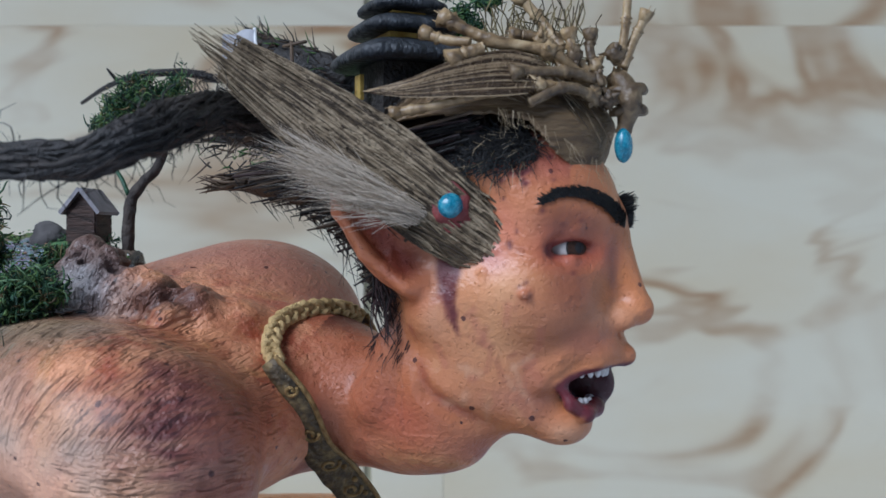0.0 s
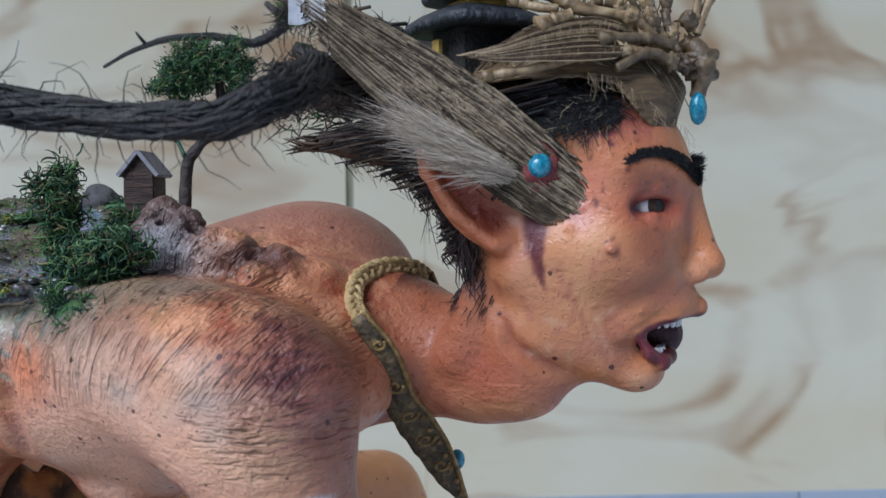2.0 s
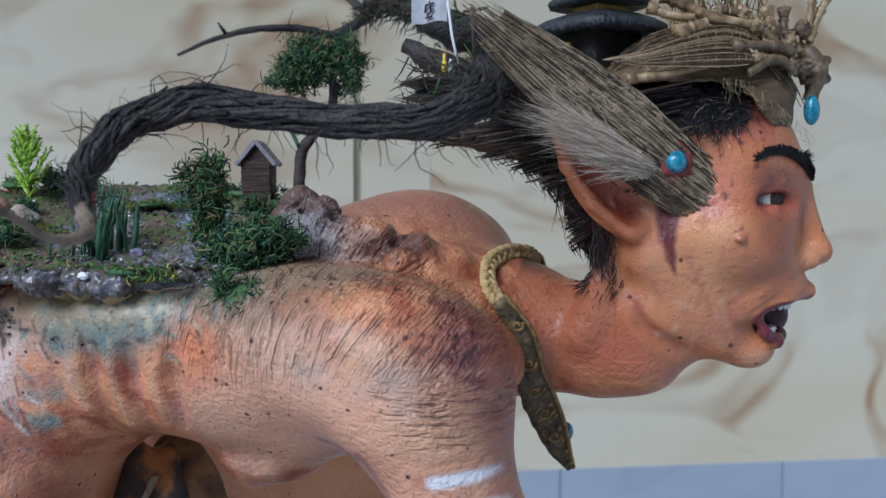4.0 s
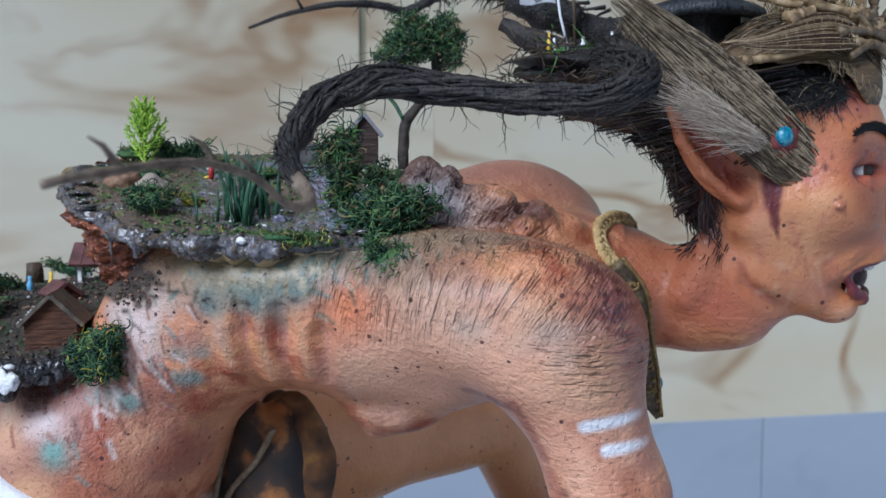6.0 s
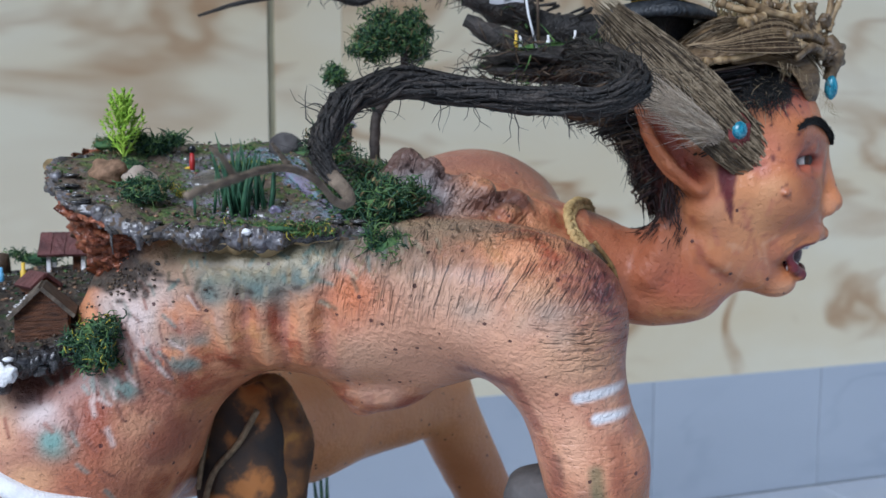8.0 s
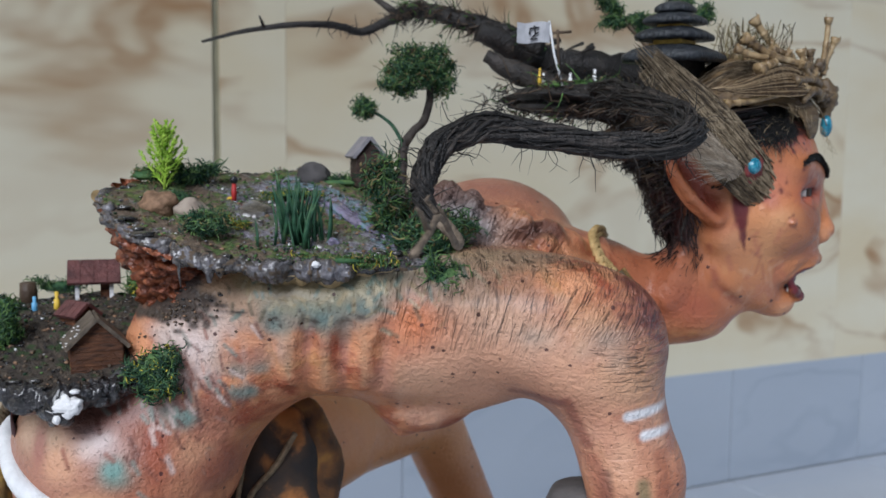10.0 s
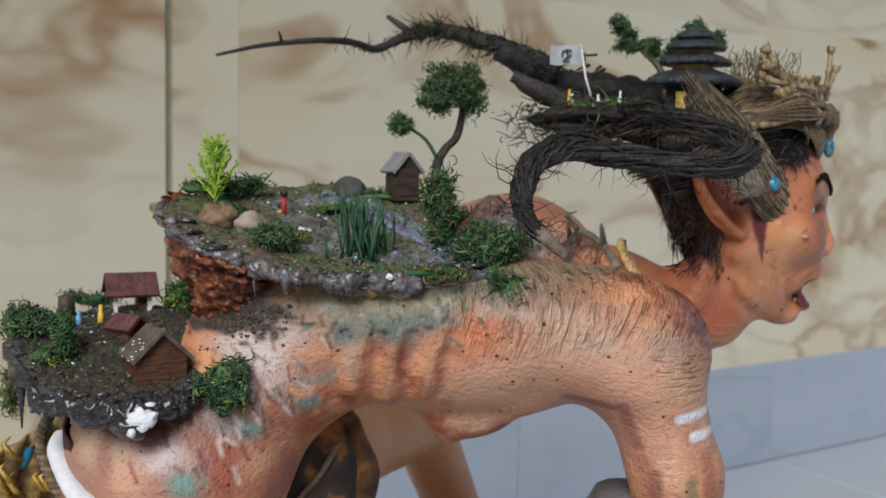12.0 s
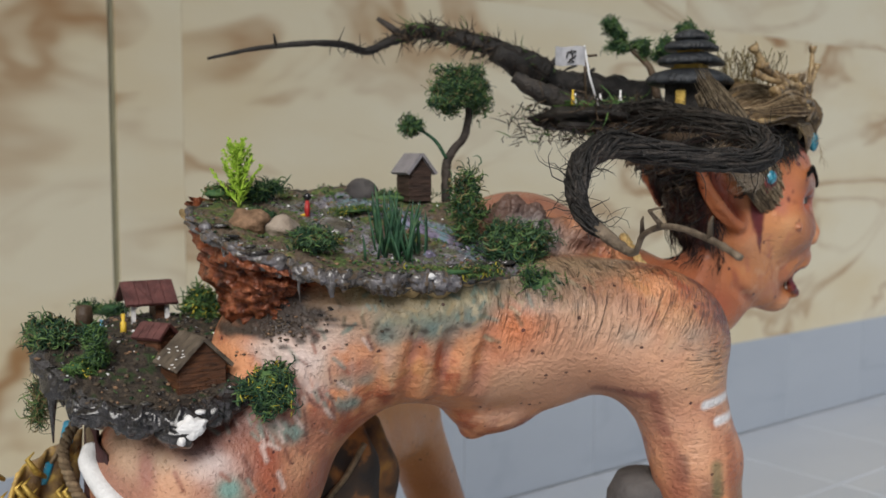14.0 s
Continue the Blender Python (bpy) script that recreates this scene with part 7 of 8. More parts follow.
crumb_at = iter([p_ + g_ * 0.0003 for p_, g_ in zip(crumb_at, crumb_g)])
strewn("earth_crumb", 90, lambda: next(crumb_at), [M_SOIL, M_BROWNROCK, M_GRIT], (5, 1, 3), isle, 0.0008)["label"] = "dark earth crumbs"


def stone(at, r, mat, label, seed, flat=0.7, name="stone", group="stones of the diorama"):
    s_ = Pile()
    s_.blob(at, (r[0], r[1], r[2]), 0.45, 12, 18, 0, seed, TB, 1.4)
    return tagged(s_.obj(name, [mat]), label, "stone", group)


stone(on_island(0.2115, 0.019, 0.0030), (0.0095, 0.008, 0.0065), M_BROWNROCK, "rough brown stone on the moss", 3.1)
stone(on_island(0.1955, 0.021, 0.003), (0.0090, 0.0075, 0.0060), M_PEBBLE, "smooth beige pebble on the soil", 8.2)
stone(on_island(0.137, -0.055, 0.001), (0.010, 0.008, 0.0075), M_STONE, "dark rounded boulder at the island's edge", 5.5)
stone(on_island(0.130, 0.071, 0.0008), (0.0030, 0.0018, 0.0014), M_WPAINT, "tiny white pebble near the rim", 6.0)
stone(on_island(0.1345, 0.045, 0.001), (0.0018, 0.0018, 0.0018), M_PEBBLE, "tiny beige pebble among the reeds", 7.0)
stone(on_island(0.122, 0.043, 0.001), (0.0030, 0.0024, 0.0022), M_STREAM, "tiny violet pebble beside the reeds", 9.0)
# pin figure
pin = empty("pin", on_island(0.177, -0.009), "red pin with a round black head stuck in soil", "pin")
q = Pile()
b0 = on_island(0.177, -0.009)
q.tube([b0 - HU * 0.002, b0 + HU * 0.0035, b0 + HU * 0.0085], [0.0013, 0.0016, 0.0011], 8)
under(q.obj("stem", [M_RPAINT]), pin)
q = Pile()
q.blob(b0 + HU * 0.0105, 0.0023, 0.02, 8, 10)
under(q.obj("head", [M_KPAINT]), pin)["label"] = "black pin head"
q = Pile()
q.blob(b0 + TA * 0.002 + HU * 0.0005, (0.0022, 0.001, 0.0008), 0.3, 5, 7)
under(q.obj("foot", [M_YPAINT]), pin)["label"] = "yellow dab of paint"
# reeds
random.seed(61)
reeds = empty("reed_clump", on_island(0.139, 0.040), "clump of dark green reeds standing in the pond", "plant")
for i in range(46):
    at = on_island(0.139 + random.gauss(0, 0.0065), 0.040 + random.gauss(0, 0.0055), -0.001)
    l = random.uniform(0.014, 0.036)
    lean = Vector((random.uniform(-0.28, 0.28), random.uniform(-0.25, 0.25), 1)).normalized()
    bend = rand_dir() * 0.002
    q = Pile()
    w = random.uniform(0.0007, 0.0014)
    q.tube([at, at + lean * l * 0.4, at + lean * l * 0.75 + bend * 0.5, at + lean * l + bend], [w, w * 1.1, w * 0.8, w * 0.1], 5, flat=0.35)
    under(q.obj("blade", [M_REED]), reeds)
# lime fern
random.seed(62)
fern = empty("fern_sprig", on_island(0.214, -0.010), "bright lime green feathery sprig on the island", "plant")
base = on_island(0.214, -0.010)
H_F = 0.029
q = Pile()
q.tube([base - HU * 0.002, base + HU * H_F * 0.5, base + HU * H_F], [0.0009, 0.0007, 0.0003], 5)
under(q.obj("stem", [M_LIME]), fern)
for i in range(24):
    h = (i / 24) ** 0.9
    ph = i * 2.4
    out = Vector((math.cos(ph), math.sin(ph), 0))
    d = (out * 1.05 + HU * random.uniform(1.0, 1.7)).normalized()
    l = (0.016 * (1 - h) + 0.0060) * random.uniform(0.75, 1.15)
    at0 = base + HU * (H_F * h)
    q = Pile()
    stem = [at0 + d * l * u + HU * 0.003 * u * u + rand_dir() * 0.0004 for u in (0, 0.25, 0.5, 0.75, 1.0)]
    q.tube(stem, [0.0005, 0.0005, 0.0004, 0.0003, 0.00015], 4, cap=False)
    for k in range(34):
        u = random.uniform(0.1, 1.0)
        at = at0 + d * l * u + HU * 0.003 * u * u
        n_ = (rand_dir() * 0.8 + d * 1.1).normalized()
        nl = random.uniform(0.002, 0.0045) * (1.15 - 0.5 * u)
        q.tube([at, at + n_ * nl * 0.6, at + n_ * nl], [0.0004, 0.0007, 0.0001], 3, cap=False, flat=0.5)
    under(q.obj("frond", [M_LIME]), fern)
# moss on the island
G1 = "moss clumps of the diorama"
bush(on_island(0.205, -0.028, 0.004), (0.020, 0.010, 0.007), 420, "dark green moss mat behind the lime sprig", [M_MOSS, M_REED], None, 0.008, 71, TB, G1, 0.0006)
bush(on_island(0.226, -0.016, 0.003), (0.012, 0.010, 0.005), 260, "low green moss at the island's tip", [M_MOSS, M_GREENFLOCK, M_BROWNMOSS], None, 0.005, 72, TB, G1)
bush(on_island(0.205, 0.008, 0.003), (0.010, 0.007, 0.004), 220, "low green moss beside the brown stone", [M_MOSS, M_REED], None, 0.005, 73, TB, G1)
bush(on_island(0.183, 0.049, 0.006), (0.012, 0.010, 0.008), 620, "curly green moss clump by the rim", [M_MOSS, M_REED, M_BROWNMOSS], (5, 4, 1), 0.006, 74, TB, G1)
bush(on_island(0.170, 0.030, 0.002), (0.012, 0.006, 0.003), 160, "thin yellowish moss on the soil", [M_YELLOWMOSS, M_GREENFLOCK, M_BROWNMOSS], None, 0.005, 75, TB, G1, 0.0003)
bush(on_island(0.0975, 0.028, 0.021), (0.010, 0.009, 0.021), 720, "tall tangled green moss with dry brown strands", [M_MOSS, M_GREENFLOCK, M_BROWNMOSS, M_REED], (6, 2, 3, 4), 0.009, 76, TB, G1, 0.0006)
bush(on_island(0.082, -0.006, 0.006), (0.012, 0.011, 0.010), 600, "low tangled moss beside the hut", [M_MOSS, M_REED, M_BROWNMOSS], (5, 4, 2), 0.008, 70, TB, G1, 0.0006)
bush(on_island(0.074, 0.014, 0.003), (0.015, 0.010, 0.010), 600, "tangled dark moss sloping to the body", [M_MOSS, M_REED, M_BROWNMOSS], (6, 4, 1), 0.007, 77, TB, G1, 0.0006)
bush(on_island(0.070, 0.036, 0.006), (0.022, 0.015, 0.015), 1700, "large tangled green moss mound at the island's end", [M_MOSS, M_REED, M_BROWNMOSS], (6, 4, 1), 0.008, 78, TB, G1, 0.0006)
bush(TP(0.066, 0.060, 0.318), (0.014, 0.006, 0.016), 420, "wisps of green moss hanging on the shoulder", [M_MOSS, M_REED, M_GREENFLOCK], (5, 4, 2), 0.009, 79, TB, G1, 0.0005)
bush(on_island(0.125, 0.066, 0.001), (0.040, 0.006, 0.003), 620, "green moss fringe along the rim", [M_MOSS, M_GREENFLOCK, M_BROWNMOSS, M_YELLOWMOSS], (4, 5, 2, 1), 0.004, 80, TB, G1, 0.0004)
bush(on_island(0.118, -0.050, 0.001), (0.030, 0.008, 0.004), 320, "low green moss at the island's back", [M_MOSS, M_REED], None, 0.006, 81, TB, G1)
bush(on_island(0.150, -0.02, 0.001), (0.020, 0.020, 0.0025), 420, "sparse green flock around the pond", [M_GREENFLOCK, M_MOSS, M_YELLOWMOSS], (4, 3, 1), 0.003, 82, TB, G1, 0.0003)


# ---- little houses ----
def house(at, turn, w, d, h, rise, over, wall_mat, roof_mat, label, group, open_front=False, spots=0):
    """A gabled house; its ridge runs along d."""
    e = empty("miniature_house", at, label, "house", group)
    m = Matrix.Translation(at) @ Euler((0, 0, radians(turn))).to_matrix().to_4x4()
    wq = Pile()
    x, y = w / 2, d / 2
    if not open_front:
        vs_ = [m @ Vector(v) for v in ((-x, -y, -0.003), (x, -y, -0.003), (x, -y, h), (0, -y, h + rise), (-x, -y, h), (-x, y, -0.003), (x, y, -0.003), (x, y, h), (0, y, h + rise), (-x, y, h))]
        wq.add(vs_, [(0, 1, 2, 3, 4), (9, 8, 7, 6, 5), (1, 6, 7, 2), (0, 4, 9, 5), (0, 5, 6, 1), (2, 7, 8, 3), (3, 8, 9, 4)])
        body_ob = under(wq.obj("wall", [wall_mat], None, False), e)
        for k in range(4):
            zb = (k + 0.5) * h / 4
            for loc, size in (((0, -y - 0.0003, zb), (w * 0.995, 0.0006, h / 4 * 0.93)), ((x + 0.0003, 0, zb), (0.0006, d * 0.99, h / 4 * 0.93)), ((-x - 0.0003, 0, zb), (0.0006, d * 0.99, h / 4 * 0.93))):
                bq = Pile()
                bq.box(m @ Matrix.Translation(loc), size)
                board = bq.obj("board", [wall_mat], None, False)
                board.parent = body_ob
    else:
        for sx in (-1, 1):
            for sy in (-1, 1):
                pq = Pile()
                pq.box(m @ Matrix.Translation((sx * x * 0.85, sy * y * 0.85, h / 2 - 0.001)), (0.0022, 0.0022, h + 0.002))
                under(pq.obj("post", [M_WPAINT], None, False), e)["label"] = "white post"
        wq.box(m @ Matrix.Translation((0, y * 0.6, h / 2)), (w * 0.7, d * 0.3, h))
        under(wq.obj("wall", [wall_mat], None, False), e)
    for sx in (-1, 1):
        rq = Pile()
        slope = math.atan2(rise, x)
        l = (x + over) / math.cos(slope)
        mid = Vector((sx * (x + over) / 2, 0, h + rise - (x + over) / 2 * math.tan(slope) + 0.0009))
        rq.box(m @ Matrix.Translation(mid) @ Euler((0, sx * slope, 0)).to_matrix().to_4x4(), (l, d + over * 2, 0.0013))
        for k in range(4):
            rq.box(m @ Matrix.Translation(mid) @ Euler((0, sx * slope, 0)).to_matrix().to_4x4() @ Matrix.Translation((0, -d / 2 - over + (k + 0.5) * (d + 2 * over) / 4, 0.0009)), (l * 0.985, (d + 2 * over) / 4 * 0.94, 0.0007))
        under(rq.obj("roof_slope", [roof_mat], None, False), e)
        if spots and sx < 0:
            sq = Pile()
            random.seed(spots)
            for k in range(16):
                at2 = m @ Matrix.Translation(mid) @ Euler((0, sx * slope, 0)).to_matrix().to_4x4() @ Vector((random.uniform(-l / 2, l * 0.1), random.uniform(-d / 2 - over, d / 2), 0.0014))
                sq.blob(at2, (random.uniform(0.0004, 0.001), random.uniform(0.0004, 0.001), 0.0003), 0.3, 4, 7, 0, k)
            under(sq.obj("paint_spots", [M_WPAINT]), e)["label"] = "white paint specks"
    return e


GH = "miniature houses"
M_DARKWOOD = material("dark_brown_wood", ((0.3, (0.025, 0.014, 0.010)), (0.7, (0.085, 0.048, 0.034))), 90, 0.7, 0.6, stretch=(1, 1, 6))
house(Vector((-0.1705, 0.4935, 0.3635)), -8, 0.0140, 0.0160, 0.0155, 0.0085, 0.0026, M_DARKWOOD, M_GREYROOF, "tiny brown hut with a pale grey roof", GH)

M_TRUNK = material("grey_brown_bark", ((0.3, (0.018, 0.013, 0.010)), (0.7, (0.065, 0.05, 0.04))), 160, 0.75, 0.8, 300)
# ---- bonsai by the hut ----
tree = empty("miniature_tree", (-0.150, 0.489, 0.365), "miniature bonsai with green moss crowns on a bent trunk", "tree")
q = Pile()
trunk = spline([(-0.150, 0.488, 0.358), (-0.150, 0.488, 0.372), (-0.1485, 0.489, 0.384), (-0.143, 0.489, 0.392), (-0.1355, 0.488, 0.400), (-0.1325, 0.488, 0.413), (-0.1340, 0.487, 0.426)], 24)
q.tube(trunk, [0.0032 - 0.0012 * i / 23 for i in range(24)], 9, rough=0.25)
under(q.obj("trunk", [M_TRUNK]), tree)
q = Pile()
limb = spline([(-0.150, 0.488, 0.386), (-0.1555, 0.491, 0.396), (-0.163, 0.494, 0.402), (-0.169, 0.496, 0.404)], 14)
q.tube(limb, [0.0012 - 0.0004 * i / 13 for i in range(14)], 6, rough=0.2)
under(q.obj("limb", [M_REED]), tree)
for c, r, n_, sd in (((-0.1455, 0.484, 0.428), (0.017, 0.014, 0.0155), 1700, 91), ((-0.127, 0.489, 0.427), (0.0125, 0.012, 0.0150), 1100, 92), ((-0.156, 0.482, 0.421), (0.010, 0.008, 0.007), 500, 93), ((-0.170, 0.4965, 0.4065), (0.0075, 0.007, 0.0065), 480, 94)):
    moss_part("crown", c, r, n_, [M_MOSS, M_REED, M_BROWNMOSS, M_GREENFLOCK], tree, 0.0055, 0.00045, None, (6, 4, 1, 1), sd)
    q = Pile()
    q.blob(c, [x * 0.36 for x in r], 0.6, 7, 10, 0, sd, None, 2.0)
    under(q.obj("crown_heart", [M_MOSS]), tree)


# ---- the village island on the rump ----
def village_z(a, m):
    return 0.291 - 0.40 * max(m, 0) - 0.10 * min(m, 0)


VC = (0.262, 0.003)


def village_edge(phi):
    c, s = math.cos(phi), math.sin(phi)
    return (1 / math.sqrt((c / (0.053 if c > 0 else 0.060)) ** 2 + (s / 0.060) ** 2)) * (1 + 0.06 * math.sin(3 * phi + 2.0) + 0.04 * math.sin(8 * phi) + 0.02 * math.sin(15 * phi))


def on_village(a, m, up=0.0):
    return TP(a, m, village_z(a, m) + 0.0012 * noise.noise(Vector((a * 90, m * 90, 7.0))) + up)


hamlet = empty("diorama_village", on_village(*VC), "miniature village ground with dark glued rim on the figure's rump", "diorama")
rings, spokes = 40, 150
vs, fs, fm, tones = [], [], [], []
for i in range(rings + 1):
    for k in range(spokes):
        phi = 2 * math.pi * k / spokes
        r = village_edge(phi) * i / rings
        a, m = VC[0] + r * math.cos(phi), VC[1] + r * math.sin(phi)
        q = on_village(a, m)
        n1, n2 = noise.noise(Vector((a * 90, m * 90, 3.0))), noise.noise(Vector((a * 300, m * 300, 6.0)))
        q.z += 0.0012 * noise.noise(Vector((a * 180, m * 180, 4.0))) + 0.0010 * n2
        tones.append((0.15, 0.145, 0.15, 0.2) if i > rings * 0.88 and n1 > -0.2 else (0.05, 0.09, 0.025, 0.8) if n1 + n2 > 0.42 else (0.11, 0.085, 0.062, 0.7) if n2 > -0.05 else (0.055, 0.042, 0.034, 0.5))
        vs.append(q)
for i in range(rings):
    for k in range(spokes):
        k2 = (k + 1) % spokes
        fs.append((i * spokes + k, (i + 1) * spokes + k, (i + 1) * spokes + k2, i * spokes + k2))
        fm.append(0)
last = rings * spokes
for j, (shrink, drop) in enumerate(((1.0, 0.004), (0.90, 0.010), (0.70, 0.018), (0.4, 0.030))):
    for k in range(spokes):
        phi = 2 * math.pi * k / spokes
        r = village_edge(phi) * shrink * (1 + 0.06 * noise.noise(Vector((math.cos(phi) * 6, math.sin(phi) * 6, j + 9))))
        a, m = VC[0] + r * math.cos(phi), VC[1] + r * math.sin(phi)
        vs.append(TP(a, m, village_z(a, m) - drop + 0.003 * noise.noise(Vector((a * 120, m * 120, j)))))
    o = last + j * spokes
    for k in range(spokes):
        k2 = (k + 1) % spokes
        fs.append((o + k, o + spokes + k, o + spokes + k2, o + k2))
        fm.append(1)
tones += [(0.06, 0.05, 0.045, 0.4)] * (len(vs) - len(tones))
paint_ground(under(mesh_object("ground_plate", vs, fs, [M_GROUND, M_GRIT], None, True, fm), hamlet), tones)
random.seed(100)


def village_spot():
    phi_, u_ = random.uniform(0, 6.283), math.sqrt(random.random()) * 0.97
    r_ = village_edge(phi_) * u_
    return on_village(VC[0] + r_ * math.cos(phi_), VC[1] + r_ * math.sin(phi_), random.uniform(-0.0002, 0.0006))


strewn("grit", 700, village_spot, [M_SOIL, M_BROWNROCK, M_GRIT, M_MOSS, M_WPAINT], (8, 2, 4, 3, 0.3), hamlet, 0.0011)["label"] = "strewn earth crumbs"


random.seed(101)
rim_crust("rim_crust", village_edge, VC, village_z, 15, 205, 0.0056, hamlet, [M_GRIT, M_GRIT], 6.0)
for phi_d, sz, sd in ((100, 0.0085, 1), (118, 0.0065, 2), (84, 0.0075, 3), (64, 0.006, 4)):
    phi = radians(phi_d)
    r = village_edge(phi) * 0.97
    a, m = VC[0] + r * math.cos(phi), VC[1] + r * math.sin(phi)
    q = Pile()
    q.blob(TP(a, m, village_z(a, m) - 0.007), (sz, sz * 0.8, sz * 0.75), 0.35, 14, 18, 0, sd * 3.3, TB, 1.6)
    under(q.obj("rim_boulder", [M_GRIT]), hamlet)
q = Pile()
random.seed(102)
for i in range(30):
    phi = radians(random.uniform(70, 210))
    r = village_edge(phi) * random.uniform(0.85, 1.0)
    a, m = VC[0] + r * math.cos(phi), VC[1] + r * math.sin(phi)
    q.blob(on_village(a, m, 0.0008), (random.uniform(0.002, 0.006), random.uniform(0.002, 0.004), 0.0014), 0.5, 5, 9, 0, i * 2.3, TB)
glue = under(q.obj("clear_glue", [M_GLINT]), hamlet)
glue["label"], glue["kind"] = "shiny clear glue", "stuff"
q = Pile()
at = Vector((-0.3835, 0.508, 0.279))
q.tube([at + Vector((0.012, -0.004, 0.003)), at + Vector((0.003, -0.001, 0.001)), at, at - HU * 0.010, at - HU * 0.022, at - HU * 0.034], [0.002, 0.0035, 0.0042, 0.0028, 0.0013, 0.0004], 10, rough=0.15)
under(q.obj("glue_drip", [M_GRIT]), hamlet)["label"] = "dark glue drip"
q = Pile()
wb = TP(0.245, 0.0735, 0.2620)
q.blob(wb - TM * 0.002, (0.0068, 0.0026, 0.0050), 0.55, 14, 22, 0, 1.9, TB, 1.7)
q.blob(wb + TA * 0.0045 - HU * 0.006, (0.0020, 0.0016, 0.0022), 0.3, 7, 9, 0, 3.0, TB)
q.blob(wb + TA * -0.004 + HU * 0.0075, (0.0026, 0.0020, 0.0012), 0.3, 7, 9, 0, 4.0, TB)
under(q.obj("white_paint_blob", [M_WPAINT]), hamlet)["label"] = "blob of white paint"

house(Vector((-0.3265, 0.4690, 0.2710)), -2, 0.0240, 0.0220, 0.0148, 0.0116, 0.0030, M_HOUSEWALL, M_HOUSEROOF, "brown timber house with a white-flecked grey roof", GH, spots=5)
house(Vector((-0.3300, 0.5060, 0.2830)), 30, 0.0125, 0.0135, 0.0105, 0.0050, 0.0022, M_HOUSEWALL, M_REDROOF, "small brown hut with a dull maroon roof", GH)
house(Vector((-0.3155, 0.5530, 0.2940)), -98, 0.020, 0.022, 0.0125, 0.0085, 0.0035, M_HOUSEWALL, M_REDROOF, "open pavilion with white posts and a maroon roof", GH, open_front=True)


def peg(at, h, mat, label, wide=1.0):
    q_ = Pile()
    q_.tube([at - HU * 0.002, at + HU * h * 0.55, at + HU * h * 0.6, at + HU * h], [0.0018 * wide, 0.0016 * wide, 0.0009 * wide, 0.0011 * wide], 8)
    return tagged(q_.obj("peg", [mat]), label, "peg", "pegs of the diorama")


peg(on_village(0.275, -0.018), 0.010, M_YPAINT, "small yellow peg beside the hut")
peg(on_village(0.286, -0.015), 0.0075, M_BPAINT, "small light blue peg on the soil")
q = Pile()
at = on_village(0.2955, -0.035)
q.tube([at - HU * 0.003, at + HU * 0.006, at + HU * 0.011, at + HU * 0.0115], [0.0052, 0.0045, 0.0042, 0.002], 10, rough=0.2)
tagged(q.obj("stump", [M_LEATHER]), "grey-brown wooden stump behind the hut", "stump")
G2 = "moss clumps of the village"
bush(TP(0.207, 0.056, 0.2745), (0.0150, 0.011, 0.0165), 820, "round green moss bush with yellow flecks beside the house", [M_MOSS, M_REED, M_YELLOWMOSS], (10, 8, 1), 0.007, 111, TB, G2, 0.00055)
bush(TP(0.311, -0.008, 0.2925), (0.018, 0.019, 0.009), 1000, "spreading dark green moss at the village edge", [M_MOSS, M_REED, M_BROWNMOSS], (6, 4, 1), 0.008, 112, TB, G2, 0.0006)
bush(TP(0.2885, 0.020, 0.293), (0.007, 0.007, 0.015), 620, "upright bright green moss sprig", [M_REED, M_GREENFLOCK, M_MOSS], None, 0.006, 113, TB, G2, 0.00055)
bush(TP(0.297, 0.026, 0.284), (0.010, 0.008, 0.004), 320, "yellow-green moss low on the rim", [M_GREENFLOCK, M_YELLOWMOSS, M_MOSS], (6, 1, 3), 0.004, 114, TB, G2)
bush(TP(0.314, 0.004, 0.268), (0.006, 0.008, 0.018), 260, "thin moss hanging from the rim", [M_BROWNMOSS, M_MOSS], None, 0.010, 115, TB, G2)
bush(TP(0.232, -0.045, 0.302), (0.016, 0.010, 0.012), 620, "green and lime moss beside the pavilion", [M_MOSS, M_GREENFLOCK, M_YELLOWMOSS], (5, 3, 1), 0.008, 116, TB, G2, 0.0006)
bush(TP(0.285, -0.055, 0.300), (0.018, 0.008, 0.006), 320, "low green moss behind the pavilion", [M_MOSS, M_REED], None, 0.006, 117, TB, G2)

# ---- loincloth, belt and cords at the hip ----
belt = empty("belt", TP(0.25, 0.0, 0.22), "thick white cloth cord tied low round the hips", "belt")
loop_pts, loop_n = snap([TP(0.2905, 0.004, 0.2355), TP(0.2870, 0.016, 0.2290), TP(0.2710, 0.045, 0.2150), TP(0.240, 0.06, 0.200), TP(0.205, 0.066, 0.188), TP(0.185, 0.058, 0.172)])
ring = spline([p_ + g * 0.0008 for p_, g in zip(loop_pts, loop_n)], 60)
q = Pile()
q.tube(ring, 0.0054, 12, rough=0.04)
under(q.obj("white_cord", [M_WHITE]), belt)
q = Pile()
for st in range(2):
    line = spline([(-0.3563, 0.5450, 0.2467), (-0.3644, 0.5430, 0.2384), (-0.3685, 0.5400, 0.2291), (-0.3676, 0.5350, 0.2186), (-0.3653, 0.5280, 0.2092), (-0.3612, 0.5180, 0.2003), (-0.3553, 0.5050, 0.1914)], 90)
    pts = []
    for i, c in enumerate(line):
        d = (line[min(i + 1, 89)] - line[max(i - 1, 0)]).normalized()
        s = d.cross(Vector((0.2, -0.9, 0.2))).normalized()
        a = i * 0.75 + st * math.pi
        pts.append(c + (s * math.cos(a) + s.cross(d) * math.sin(a)) * 0.0016)
    q.tube(pts, 0.0018, 6)
